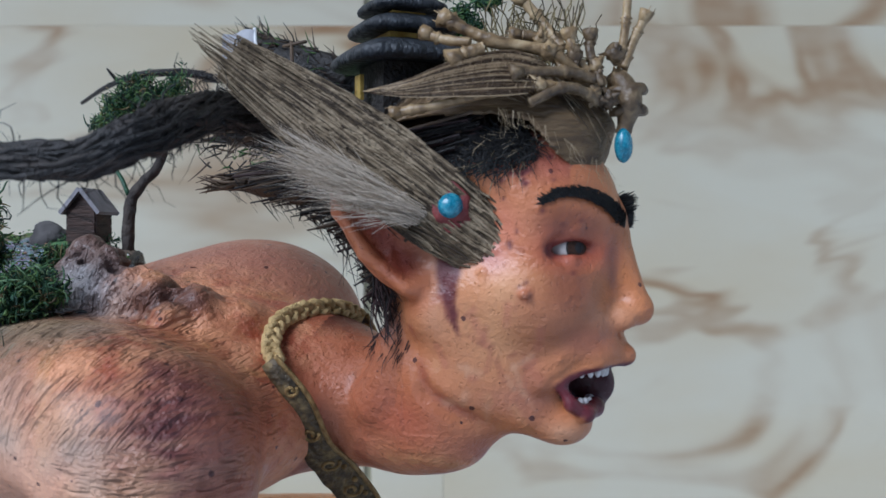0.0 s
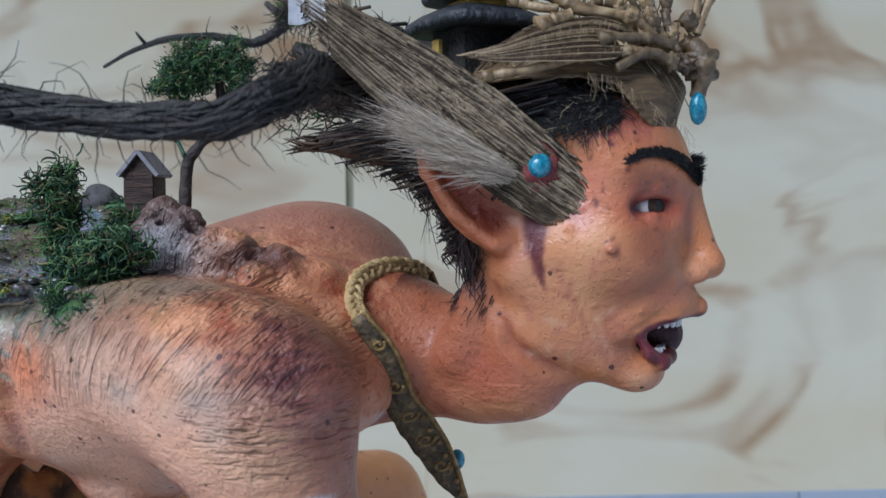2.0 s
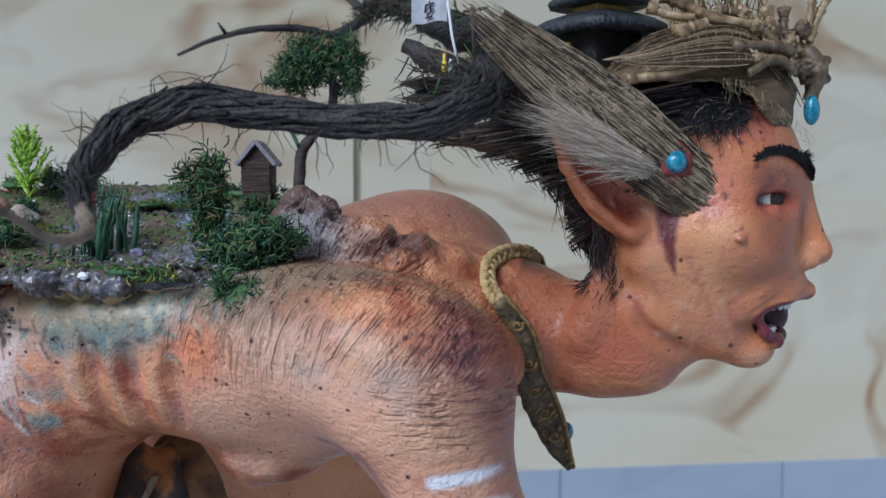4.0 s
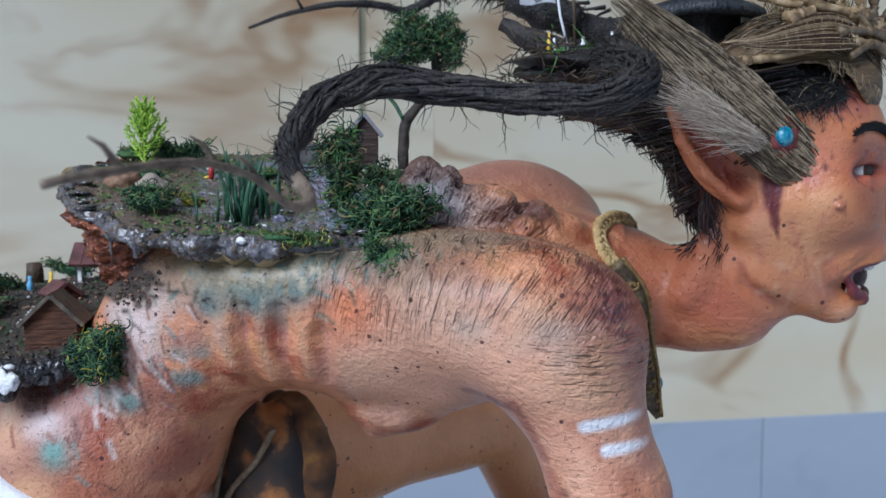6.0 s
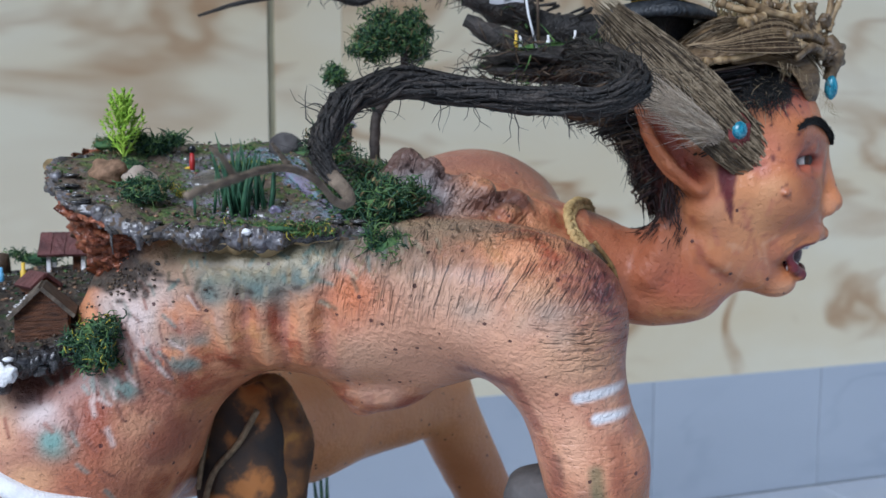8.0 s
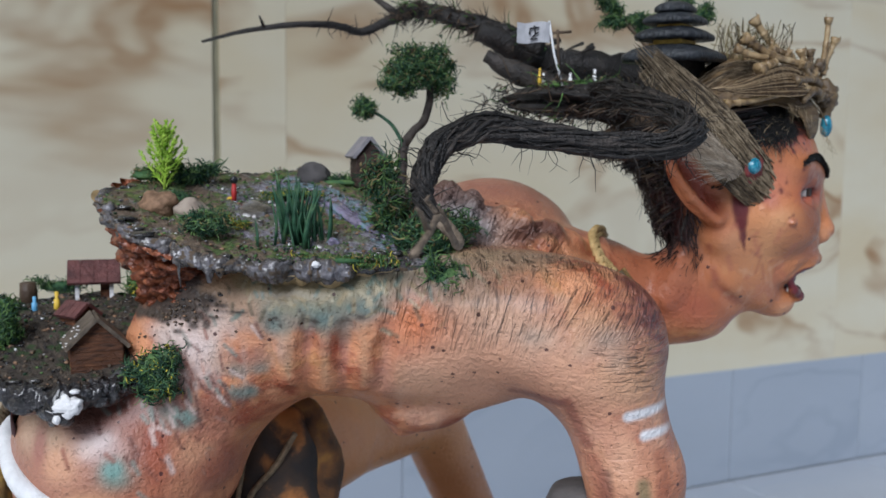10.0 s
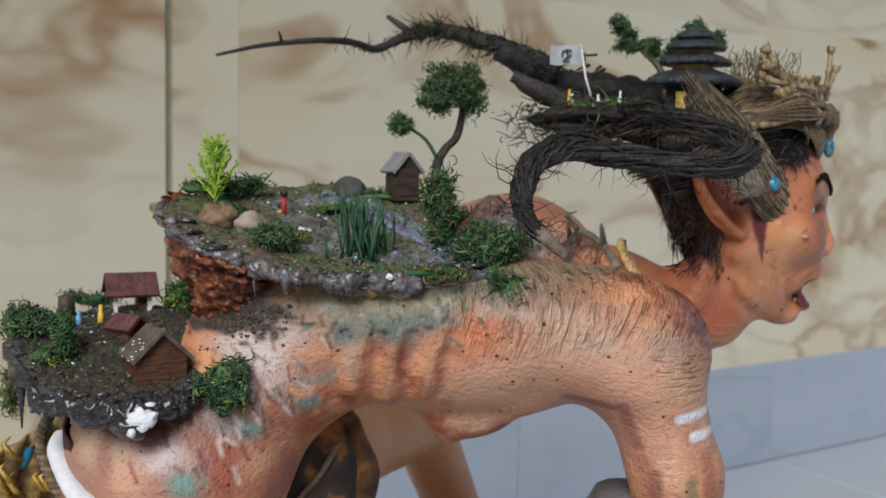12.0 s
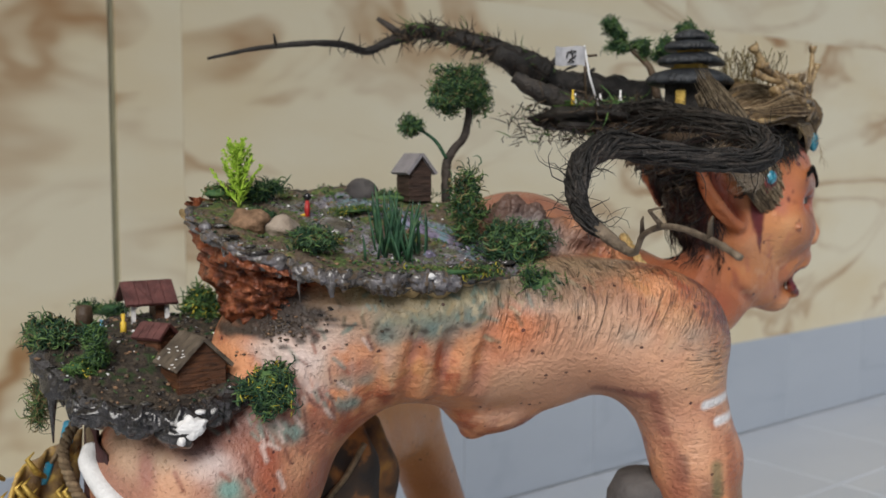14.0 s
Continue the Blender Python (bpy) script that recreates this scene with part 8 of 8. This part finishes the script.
under(q.obj("twisted_cord", [M_ROPE]), belt)["label"] = "twisted jute cord"
for c, d, r in (((-0.363, 0.548, 0.238), (0.2, 0, 1), 0.0036), ((-0.374, 0.555, 0.216), (0.4, 0, 1), 0.0036)):
    q = Pile()
    d = Vector(d).normalized()
    c = Vector(c)
    q.tube([c - d * 0.0065, c - d * 0.0055, c, c + d * 0.0055, c + d * 0.0065], [0.0018, r * 0.9, r, r * 0.9, 0.0018], 12)
    under(q.obj("bead", [M_BEADBLUE]), belt)["label"] = "sky blue tube bead"
q = Pile()
q.tube(spline([(-0.358, 0.541, 0.262), (-0.363, 0.548, 0.238), (-0.374, 0.555, 0.216), (-0.386, 0.560, 0.196)], 20), 0.0012, 6)
q.tube(spline([(-0.352, 0.535, 0.268), (-0.357, 0.530, 0.250), (-0.360, 0.521, 0.238)], 16), 0.0028, 7, rough=0.3)
under(q.obj("cord", [M_ROPE]), belt)["label"] = "plain jute cord"
cloth = empty("loincloth", TP(0.30, -0.03, 0.21), "loincloth of maroon and gold printed cloth hanging behind the hips", "cloth")


def drape(name, corners, mat, waves, parent, seed):
    """A hanging sheet with folds between four corners."""
    a, b_, c, d = [Vector(x) for x in corners]
    n_ = 18
    nrm_ = (b_ - a).cross(d - a).normalized()
    vs_ = []
    for i in range(n_ + 1):
        for k in range(n_ + 1):
            u, v = i / n_, k / n_
            p_ = a.lerp(b_, u).lerp(d.lerp(c, u), v)
            vs_.append(p_ + nrm_ * (0.004 * math.sin(u * waves * 6.28 + 2 * v + seed) * (0.4 + 0.6 * v)))
    fs_ = [(i * (n_ + 1) + k, (i + 1) * (n_ + 1) + k, (i + 1) * (n_ + 1) + k + 1, i * (n_ + 1) + k + 1) for i in range(n_) for k in range(n_)]
    ob = mesh_object(name, vs_, fs_, [mat])
    so_ = ob.modifiers.new("thick", "SOLIDIFY")
    so_.thickness, so_.offset = 0.0012, 0
    return under(ob, parent)


drape("maroon_panel", (TP(0.297, -0.03, 0.262), TP(0.285, 0.03, 0.240), TP(0.272, 0.045, 0.12), TP(0.300, -0.03, 0.12)), M_MAROON, 2, cloth, 1.0)
drape("gold_panel", ((-0.352, 0.56, 0.236), (-0.392, 0.545, 0.222), (-0.43, 0.54, 0.13), (-0.36, 0.56, 0.13)), M_GOLDCLOTH, 3, cloth, 2.0)["label"] = "gold printed cloth"
random.seed(120)
for i in range(16):
    c = Vector((-0.378 + random.uniform(-0.02, 0.02), 0.546 + random.uniform(-0.006, 0.004), 0.200 + random.uniform(-0.03, 0.02)))
    q = Pile()
    q.tube([c, c + Vector((-0.006, -0.004, 0.005)), c + Vector((-0.010, -0.003, 0.012)), c + Vector((-0.006, -0.002, 0.015))], [0.0012, 0.0018, 0.0014, 0.0004], 6)
    under(q.obj("gold_leaf", [M_GILT]), cloth)["label"] = "gold leaf ornament"
q = Pile()
q.blob(TP(0.149, -0.034, 0.190), (0.0290, 0.014, 0.048), 0.16, 20, 26, 0, 3.7, TB, 1.8)
under(q.obj("hem", [M_OCHRE]), cloth)["label"] = "gold and orange printed hem"
q = Pile()
q.blob(TP(0.158, -0.026, 0.188), (0.0265, 0.014, 0.050), 0.16, 20, 26, 0, 1.7, TB, 1.8)
under(q.obj("front_panel", [M_ORANGE]), cloth)["label"] = "dark bunched cloth with orange print"
q = Pile()
q.tube(spline([TP(0.145, -0.010, 0.224), TP(0.156, -0.011, 0.205), TP(0.170, -0.010, 0.188), TP(0.176, -0.008, 0.165)], 16), 0.0018, 6)
q.tube(spline([TP(0.172, -0.012, 0.222), TP(0.174, -0.010, 0.205), TP(0.178, -0.008, 0.180)], 16), 0.0015, 6)
under(q.obj("tie_cord", [M_ROPE]), cloth)["label"] = "tan tie cord"

# ---- stones beside the arm and the base that carries the figure ----
q = Pile()
q.tube([(-0.092, 0.378, 0.03), (-0.093, 0.377, 0.10), (-0.095, 0.375, 0.17), (-0.096, 0.373, 0.196), (-0.097, 0.372, 0.206), (-0.097, 0.372, 0.2085)], [0.032, 0.028, 0.0215, 0.0205, 0.0165, 0.006], 20, rough=0.05)
tagged(q.obj("stone", [M_STONE]), "dark grey rounded standing stone beside the arm", "stone")
q = Pile()
q.blob((-0.14, 0.49, -0.075), (0.32, 0.26, 0.095), 0.18, 24, 44, 0, 2.0, None, 1.6)
tagged(q.obj("rock_base", [M_STONE]), "low dark rock base under the crouching figure", "base")
q = Pile()
for k, (dx, dz) in enumerate(((0.0, 0.0), (0.004, -0.006), (-0.004, -0.010))):
    q.tube([(-0.135 + dx, 0.70, 0.02), (-0.137 + dx, 0.70, 0.08), (-0.139 + dx * 1.5, 0.70, 0.128 + dz)], [0.0022, 0.0020, 0.0005], 6)
tagged(q.obj("grass_tips", [M_REED]), "dark pointed grass tips behind the leg", "plant")

# ---- the temple island carried on the head ----
hill = empty("temple_ledge", (-0.03, 0.455, 0.42), "dark bark ledge with green flock carried behind the head", "ledge")
random.seed(131)
q = Pile()
q.blob((-0.032, 0.452, 0.411), (0.062, 0.046, 0.010), 0.5, 16, 34, 0, 4.4, None, 2.2)
q.tube(spline([(-0.096, 0.487, 0.438), (-0.080, 0.476, 0.428), (-0.058, 0.452, 0.416), (-0.034, 0.430, 0.405), (-0.020, 0.412, 0.398)], 24), [0.004 + 0.004 * math.sin(i / 24 * 3) for i in range(24)], 9, rough=0.4)
under(q.obj("ledge", [M_BARK]), hill)
q = Pile()
q.tube(spline([(-0.085, 0.518, 0.456), (-0.060, 0.514, 0.447), (-0.030, 0.512, 0.438), (0.005, 0.500, 0.436), (0.03, 0.480, 0.430)], 24), [0.006, 0.007, 0.008, 0.008, 0.009, 0.009, 0.009, 0.009, 0.009, 0.009, 0.009, 0.009] + [0.009] * 12, 10, rough=0.35)
for i in range(22):
    s = Vector((random.uniform(-0.055, 0.02), random.uniform(0.495, 0.525), random.uniform(0.430, 0.455)))
    d = Vector((-1, random.uniform(-0.5, 0.5), random.uniform(-0.5, 0.2))).normalized()
    q.tube([s, s + d * 0.008, s + d * random.uniform(0.012, 0.028) + rand_dir() * 0.004], [0.0012, 0.0009, 0.0002], 4)
under(q.obj("back_bark", [M_BARK]), hill)["kind"] = "stuff"
q = Pile()
q.blob((-0.045, 0.455, 0.4195), (0.036, 0.026, 0.004), 0.4, 10, 26, 0, 9.4, None, 2.5)
under(q.obj("grass_patch", [M_GREENFLOCK]), hill)["label"] = "green flock grass"
q = Pile()
branch = spline([(-0.045, 0.508, 0.445), (-0.062, 0.514, 0.453), (-0.087, 0.533, 0.4635), (-0.104, 0.570, 0.4735), (-0.112, 0.596, 0.469), (-0.129, 0.604, 0.4605), (-0.150, 0.602, 0.4635), (-0.178, 0.602, 0.4625), (-0.205, 0.625, 0.459), (-0.229, 0.649, 0.4525)], 60)
q.tube(branch, [0.0076 - 0.0044 * min(1, i / 30) - 0.0022 * max(0, (i - 30) / 29) for i in range(60)], 9, rough=0.3)
q.tube([branch[24], branch[24] + Vector((-0.008, 0.006, 0.007)), branch[24] + Vector((-0.013, 0.012, 0.012))], [0.003, 0.0024, 0.0016], 7)
q.tube([branch[50], branch[50] + Vector((-0.003, -0.004, 0.004)), branch[50] + Vector((-0.005, -0.006, 0.007))], [0.0013, 0.001, 0.0005], 5)
for i in range(70):
    s = branch[random.randrange(2, 44)]
    d = rand_dir()
    q.tube([s, s + d * 0.006, s + d * 0.010 + rand_dir() * 0.006], [0.0006, 0.0004, 0.00015], 3)
under(q.obj("branch", [M_BARK]), hill)["label"] = "long bare branch"
random.seed(133)
q = Pile()
for i in range(1500):
    s = branch[random.randrange(0, 24)] if i < 620 else Vector((random.uniform(-0.095, 0.02), random.uniform(0.41, 0.50), random.uniform(0.398, 0.422)))
    d = (rand_dir() + Vector((-0.9, 0.15, -0.1))).normalized()
    l = random.uniform(0.004, 0.014)
    s = s + rand_dir() * 0.006
    q.tube([s, s + d * l * 0.5 + rand_dir() * 0.0012, s + d * l + rand_dir() * 0.0025], [0.0005, 0.0004, 0.0001], 3, random.choices((0, 1, 2), (5, 4, 1))[0], cap=False)
under(q.obj("bark_fibre", [M_BARK, M_LEATHER, M_GREENFLOCK]), hill)["kind"] = "stuff"
random.seed(134)
moss_part("moss_fleck", (-0.052, 0.452, 0.421), (0.034, 0.024, 0.004), 260, [M_MOSS, M_REED, M_BROWNMOSS], hill, 0.004, 0.0004, None, (4, 3, 3), 134)
moss_part("moss_fleck", (-0.075, 0.440, 0.410), (0.016, 0.010, 0.008), 160, [M_MOSS, M_GREENFLOCK, M_BROWNMOSS], hill, 0.005, 0.0004, None, (4, 3, 3), 135)
# black thatched shrine of many tiers
shrine = empty("pagoda_shrine", (-0.0155, 0.409, 0.412), "miniature black thatched tiered shrine with gold bands", "shrine")
S0 = Vector((-0.0165, 0.4095, 0))
for i, (z, half, thick) in enumerate(((0.4365, 0.0275, 0.0058), (0.4480, 0.0210, 0.0044), (0.4565, 0.0172, 0.0038), (0.4630, 0.0110, 0.0034))):
    q = Pile()
    n_ = 28
    vs_, fs_ = [], []
    for j, (w, dz) in enumerate(((0.50, -0.6), (0.96, -0.75), (1.0, -0.35), (0.97, 0.0), (0.80, 0.5), (0.55, 0.9), (0.30, 1.1))):
        for k in range(n_):
            ph = 2 * math.pi * k / n_
            c, s = math.cos(ph), math.sin(ph)
            sq = 1 / max(abs(c), abs(s)) ** 0.72
            w2 = w * half * sq * 0.92 * (1 + 0.05 * noise.noise(Vector((c * 5, s * 5, i * 3 + j))))
            v = Vector((c * w2, s * w2, 0))
            v.rotate(Euler((0, 0, radians(25))))
            vs_.append(S0 + v + HU * (z + dz * thick * (1 + 0.15 * noise.noise(Vector((c * 9, s * 9, j))))))
    for j in range(6):
        fs_ += [(j * n_ + k, j * n_ + (k + 1) % n_, (j + 1) * n_ + (k + 1) % n_, (j + 1) * n_ + k) for k in range(n_)]
    fs_ += [tuple(range(n_))[::-1], tuple(6 * n_ + k for k in range(n_))]
    q.add(vs_, fs_)
    under(q.obj("thatch_tier", [M_THATCH]), shrine)
    q = Pile()
    for f_, dz in ((0.50, -0.0062), (0.42, -0.0042)):
        q.box(Matrix.Translation(S0 + HU * (z + dz)) @ Euler((0, 0, radians(25))).to_matrix().to_4x4(), (half * 2 * f_, half * 2 * f_, 0.0022))
    if i:
        under(q.obj("gold_band", [M_GILT], None, False), shrine)["label"] = "gold band"
q = Pile()
q.box(Matrix.Translation(S0 + HU * 0.422) @ Euler((0, 0, radians(25))).to_matrix().to_4x4(), (0.026, 0.026, 0.022))
under(q.obj("body", [M_BARK], None, False), shrine)
q = Pile()
q.box(Matrix.Translation((-0.033, 0.404, 0.4235)) @ Euler((0, 0, radians(25))).to_matrix().to_4x4(), (0.0016, 0.006, 0.010))
under(q.obj("door", [M_GILT], None, False), shrine)["label"] = "small golden door"
# flag
flag = empty("flag", (-0.078, 0.434, 0.421), "small white flag with black marks on a thin pole", "flag")
q = Pile()
q.tube([(-0.076, 0.432, 0.418), (-0.079, 0.437, 0.436), (-0.081, 0.440, 0.455)], 0.0007, 6)
under(q.obj("pole", [M_WHITE]), flag)
q = Pile()
fa, fb = Vector((-0.0808, 0.4395, 0.454)), Vector((-0.0962, 0.4500, 0.4545))
n_ = 10
vs_ = []
for side in (0, 1):
    for i in range(n_ + 1):
        for k in range(2):
            u = i / n_
            vs_.append(fa.lerp(fb, u) - HU * (0.0115 * k - 0.0005 * math.sin(u * 6)) + TM * (0.0012 * math.sin(u * 7) + 0.0005 * side))
o2 = (n_ + 1) * 2
q.add(vs_, [(i * 2, i * 2 + 1, i * 2 + 3, i * 2 + 2) for i in range(n_)] + [(o2 + i * 2 + 2, o2 + i * 2 + 3, o2 + i * 2 + 1, o2 + i * 2) for i in range(n_)])
under(q.obj("cloth", [M_FLAG]), flag)
q = Pile()
for u0, z0, u1, z1 in ((0.35, -0.003, 0.6, -0.0035), (0.6, -0.0035, 0.62, -0.007), (0.36, -0.0055, 0.55, -0.0085), (0.4, -0.009, 0.6, -0.0095), (0.48, -0.002, 0.45, -0.0065)):
    p0, p1 = fa.lerp(fb, u0) + HU * z0, fa.lerp(fb, u1) + HU * z1
    q.tube([p0 + TM * (0.0019 + 0.0012 * math.sin(u0 * 7)), p1 + TM * (0.0019 + 0.0012 * math.sin(u1 * 7))], 0.0005, 5)
under(q.obj("black_mark", [M_KPAINT]), flag)["label"] = "black brush marks"
GP = "pegs of the ledge"
for p_, h, mat, lab in (((-0.081, 0.449, 0.421), 0.010, M_YPAINT, "tiny yellow and white peg on the ledge"), ((-0.078, 0.450, 0.421), 0.007, M_WPAINT, "tiny white peg on the ledge"), ((-0.066, 0.440, 0.420), 0.008, M_WPAINT, "tiny white peg beside the flag"),
                        ((-0.052, 0.436, 0.421), 0.010, M_WPAINT, "tiny pale peg near the shrine"), ((-0.060, 0.446, 0.421), 0.005, M_KPAINT, "tiny black lump on the flock")):
    e = peg(Vector(p_), h * 0.8, mat, lab, 0.7)
    e["group"] = GP
q = Pile()
q.tube([(-0.066, 0.452, 0.42), (-0.067, 0.453, 0.452)], 0.0009, 6)
q.tube([(-0.071, 0.455, 0.450), (-0.060, 0.449, 0.451)], 0.0008, 6)
tagged(q.obj("wooden_stake", [M_LEATHER]), "thin brown wooden stake with a cross piece", "stake")
# the cloud-pruned shrub behind the shrine
shrub = empty("miniature_shrub", (0.0, 0.455, 0.43), "miniature shrub of green moss balls behind the shrine", "shrub")
q = Pile()
q.tube(spline([(0.004, 0.452, 0.425), (0.000, 0.456, 0.446), (-0.006, 0.466, 0.458), (-0.013, 0.472, 0.468)], 18), [0.003 - 0.0018 * i / 17 for i in range(18)], 7, rough=0.2)
under(q.obj("trunk", [M_LEATHER]), shrub)
for c, r, n_, sd in (((-0.017, 0.473, 0.4725), (0.0105, 0.010, 0.0085), 560, 141), ((-0.013, 0.471, 0.4615), (0.009, 0.009, 0.006), 360, 142), ((-0.002, 0.462, 0.4600), (0.010, 0.010, 0.006), 420, 143), ((0.010, 0.452, 0.4580), (0.011, 0.010, 0.008), 420, 144),
                      ((0.004, 0.432, 0.4700), (0.009, 0.008, 0.007), 360, 145), ((0.020, 0.425, 0.466), (0.008, 0.008, 0.006), 260, 146)):
    moss_part("crown", c, r, n_, [M_MOSS, M_REED, M_GREENFLOCK], shrub, 0.005, 0.0005, None, (5, 4, 2), sd)


# ---- tiles of wall, skirting and floor ----
def marble(name, light, warm, vein, scale, vein_width, rough):
    m = bpy.data.materials.new(name)
    m.use_nodes = True
    n, link = m.node_tree.nodes, m.node_tree.links.new
    b = n["Principled BSDF"]
    tc = n.new("ShaderNodeTexCoord")
    info = n.new("ShaderNodeObjectInfo")
    sh = n.new("ShaderNodeVectorMath")
    sh.operation = "MULTIPLY_ADD"
    comb = n.new("ShaderNodeCombineXYZ")
    for i in range(3):
        link(info.outputs["Random"], comb.inputs[i])
    link(comb.outputs[0], sh.inputs[0])
    sh.inputs[1].default_value = (7.3, 3.1, 5.7)
    link(tc.outputs["Object"], sh.inputs[2])
    mp = n.new("ShaderNodeMapping")
    mp.inputs["Scale"].default_value, mp.inputs["Rotation"].default_value = (1.0, 1.0, 2.4), (0, radians(32), 0)
    link(sh.outputs[0], mp.inputs[0])
    warp = n.new("ShaderNodeTexNoise")
    warp.inputs["Scale"].default_value, warp.inputs["Detail"].default_value, warp.inputs["Distortion"].default_value = scale, 3.0, 1.2
    link(mp.outputs[0], warp.inputs["Vector"])
    dif = n.new("ShaderNodeMath")
    dif.operation = "SUBTRACT"
    dif.inputs[1].default_value = 0.52
    link(warp.outputs["Fac"], dif.inputs[0])
    ab = n.new("ShaderNodeMath")
    ab.operation = "ABSOLUTE"
    link(dif.outputs[0], ab.inputs[0])
    vr = n.new("ShaderNodeMapRange")
    vr.interpolation_type = "SMOOTHSTEP"
    for i, x in enumerate((0.0, vein_width, 1.0, 0.0)):
        vr.inputs[i + 1].default_value = x
    link(ab.outputs[0], vr.inputs[0])
    cloud = n.new("ShaderNodeTexNoise")
    cloud.inputs["Scale"].default_value, cloud.inputs["Detail"].default_value = scale * 1.4, 4.0
    link(mp.outputs[0], cloud.inputs["Vector"])
    cr = n.new("ShaderNodeMapRange")
    for i, x in enumerate((0.4, 0.7, 0.0, 1.0)):
        cr.inputs[i + 1].default_value = x
    link(cloud.outputs["Fac"], cr.inputs[0])
    m1 = n.new("ShaderNodeMix")
    m1.data_type = "RGBA"
    m1.inputs[6].default_value, m1.inputs[7].default_value = (*light, 1), (*warm, 1)
    link(cr.outputs[0], m1.inputs[0])
    weak = n.new("ShaderNodeMath")
    weak.operation = "MULTIPLY"
    part_ = n.new("ShaderNodeMapRange")
    part_.inputs[3].default_value = 0.12
    link(cr.outputs[0], part_.inputs[0])
    link(vr.outputs[0], weak.inputs[0])
    link(part_.outputs[0], weak.inputs[1])
    m2 = n.new("ShaderNodeMix")
    m2.data_type = "RGBA"
    link(weak.outputs[0], m2.inputs[0])
    link(m1.outputs[2], m2.inputs[6])
    m2.inputs[7].default_value = (*vein, 1)
    link(m2.outputs[2], b.inputs["Base Color"])
    b.inputs["Roughness"].default_value = rough
    return m


M_TILE = marble("veined_beige_marble", (0.68, 0.625, 0.47), (0.63, 0.535, 0.35), (0.30, 0.145, 0.045), 2.0, 0.065, 0.45)
M_DADO = marble("pale_blue_grey_tile", (0.39, 0.43, 0.49), (0.36, 0.40, 0.46), (0.32, 0.36, 0.42), 2.0, 0.05, 0.4)
M_PAVE = marble("white_floor_tile", (0.46, 0.49, 0.54), (0.43, 0.46, 0.51), (0.42, 0.46, 0.52), 2.0, 0.05, 0.4)


def tile_mesh(name, w, d, h, mat, c=0.002):
    """A tile with chamfered front edges; front towards -y."""
    p = Pile()
    vs = []
    for y, s in ((d, 0), (c, 0), (0, c)):
        vs += [Vector((x, y, z)) for x, z in ((-w / 2 + s, -h / 2 + s), (w / 2 - s, -h / 2 + s), (w / 2 - s, h / 2 - s), (-w / 2 + s, h / 2 - s))]
    fs = [(8, 9, 10, 11)]
    for r in (0, 4):
        fs += [(r + k, r + (k + 1) % 4, r + 4 + (k + 1) % 4, r + 4 + k) for k in range(4)]
    p.add(vs, fs)
    me = bpy.data.meshes.new(name)
    me.from_pydata([tuple(v) for v in p.v], [], p.f)
    me.materials.append(mat)
    return me


def lay_tile(me, name, m, parent):
    ob = new(name, me)
    ob.parent = parent
    ob.matrix_basis = m
    return ob


edges = [-2.94, -1.97, -1.0, -0.088, 0.0, 0.97, 1.94, 2.91]
for x0, x1 in zip(edges, edges[1:]):
    gap0, gap1 = (0.0045 if abs(x + 0.088) < 0.01 else 0.0002 for x in (x0, x1))
    me = tile_mesh("tile", x1 - x0 - gap0 - gap1, 0.012, 0.5999, M_TILE, 0.0002)
    for r in range(5):
        lay_tile(me, "tile", pose((x0 + gap0 + x1 - gap1) / 2, WALL_Y - 0.008, DADO_Z + 0.30 + 0.6 * r), wall)
me = tile_mesh("skirting_tile", 0.2905, 0.012, DADO_Z - FLOOR_Z + 0.0005, M_DADO, 0.0008)
for k in range(-9, 9):
    lay_tile(me, "skirting_tile", pose(0.747 + 0.146 + 0.292 * k, WALL_Y - 0.009, (DADO_Z + FLOOR_Z) / 2), wall)
me = tile_mesh("floor_tile", 0.2905, 0.006, 0.2905, M_PAVE)
for i in range(-8, 8):
    for k in range(12):
        lay_tile(me, "floor_tile", pose(0.747 + 0.146 + 0.292 * i, WALL_Y - 0.1555 - 0.292 * k, FLOOR_Z, -90), floor)
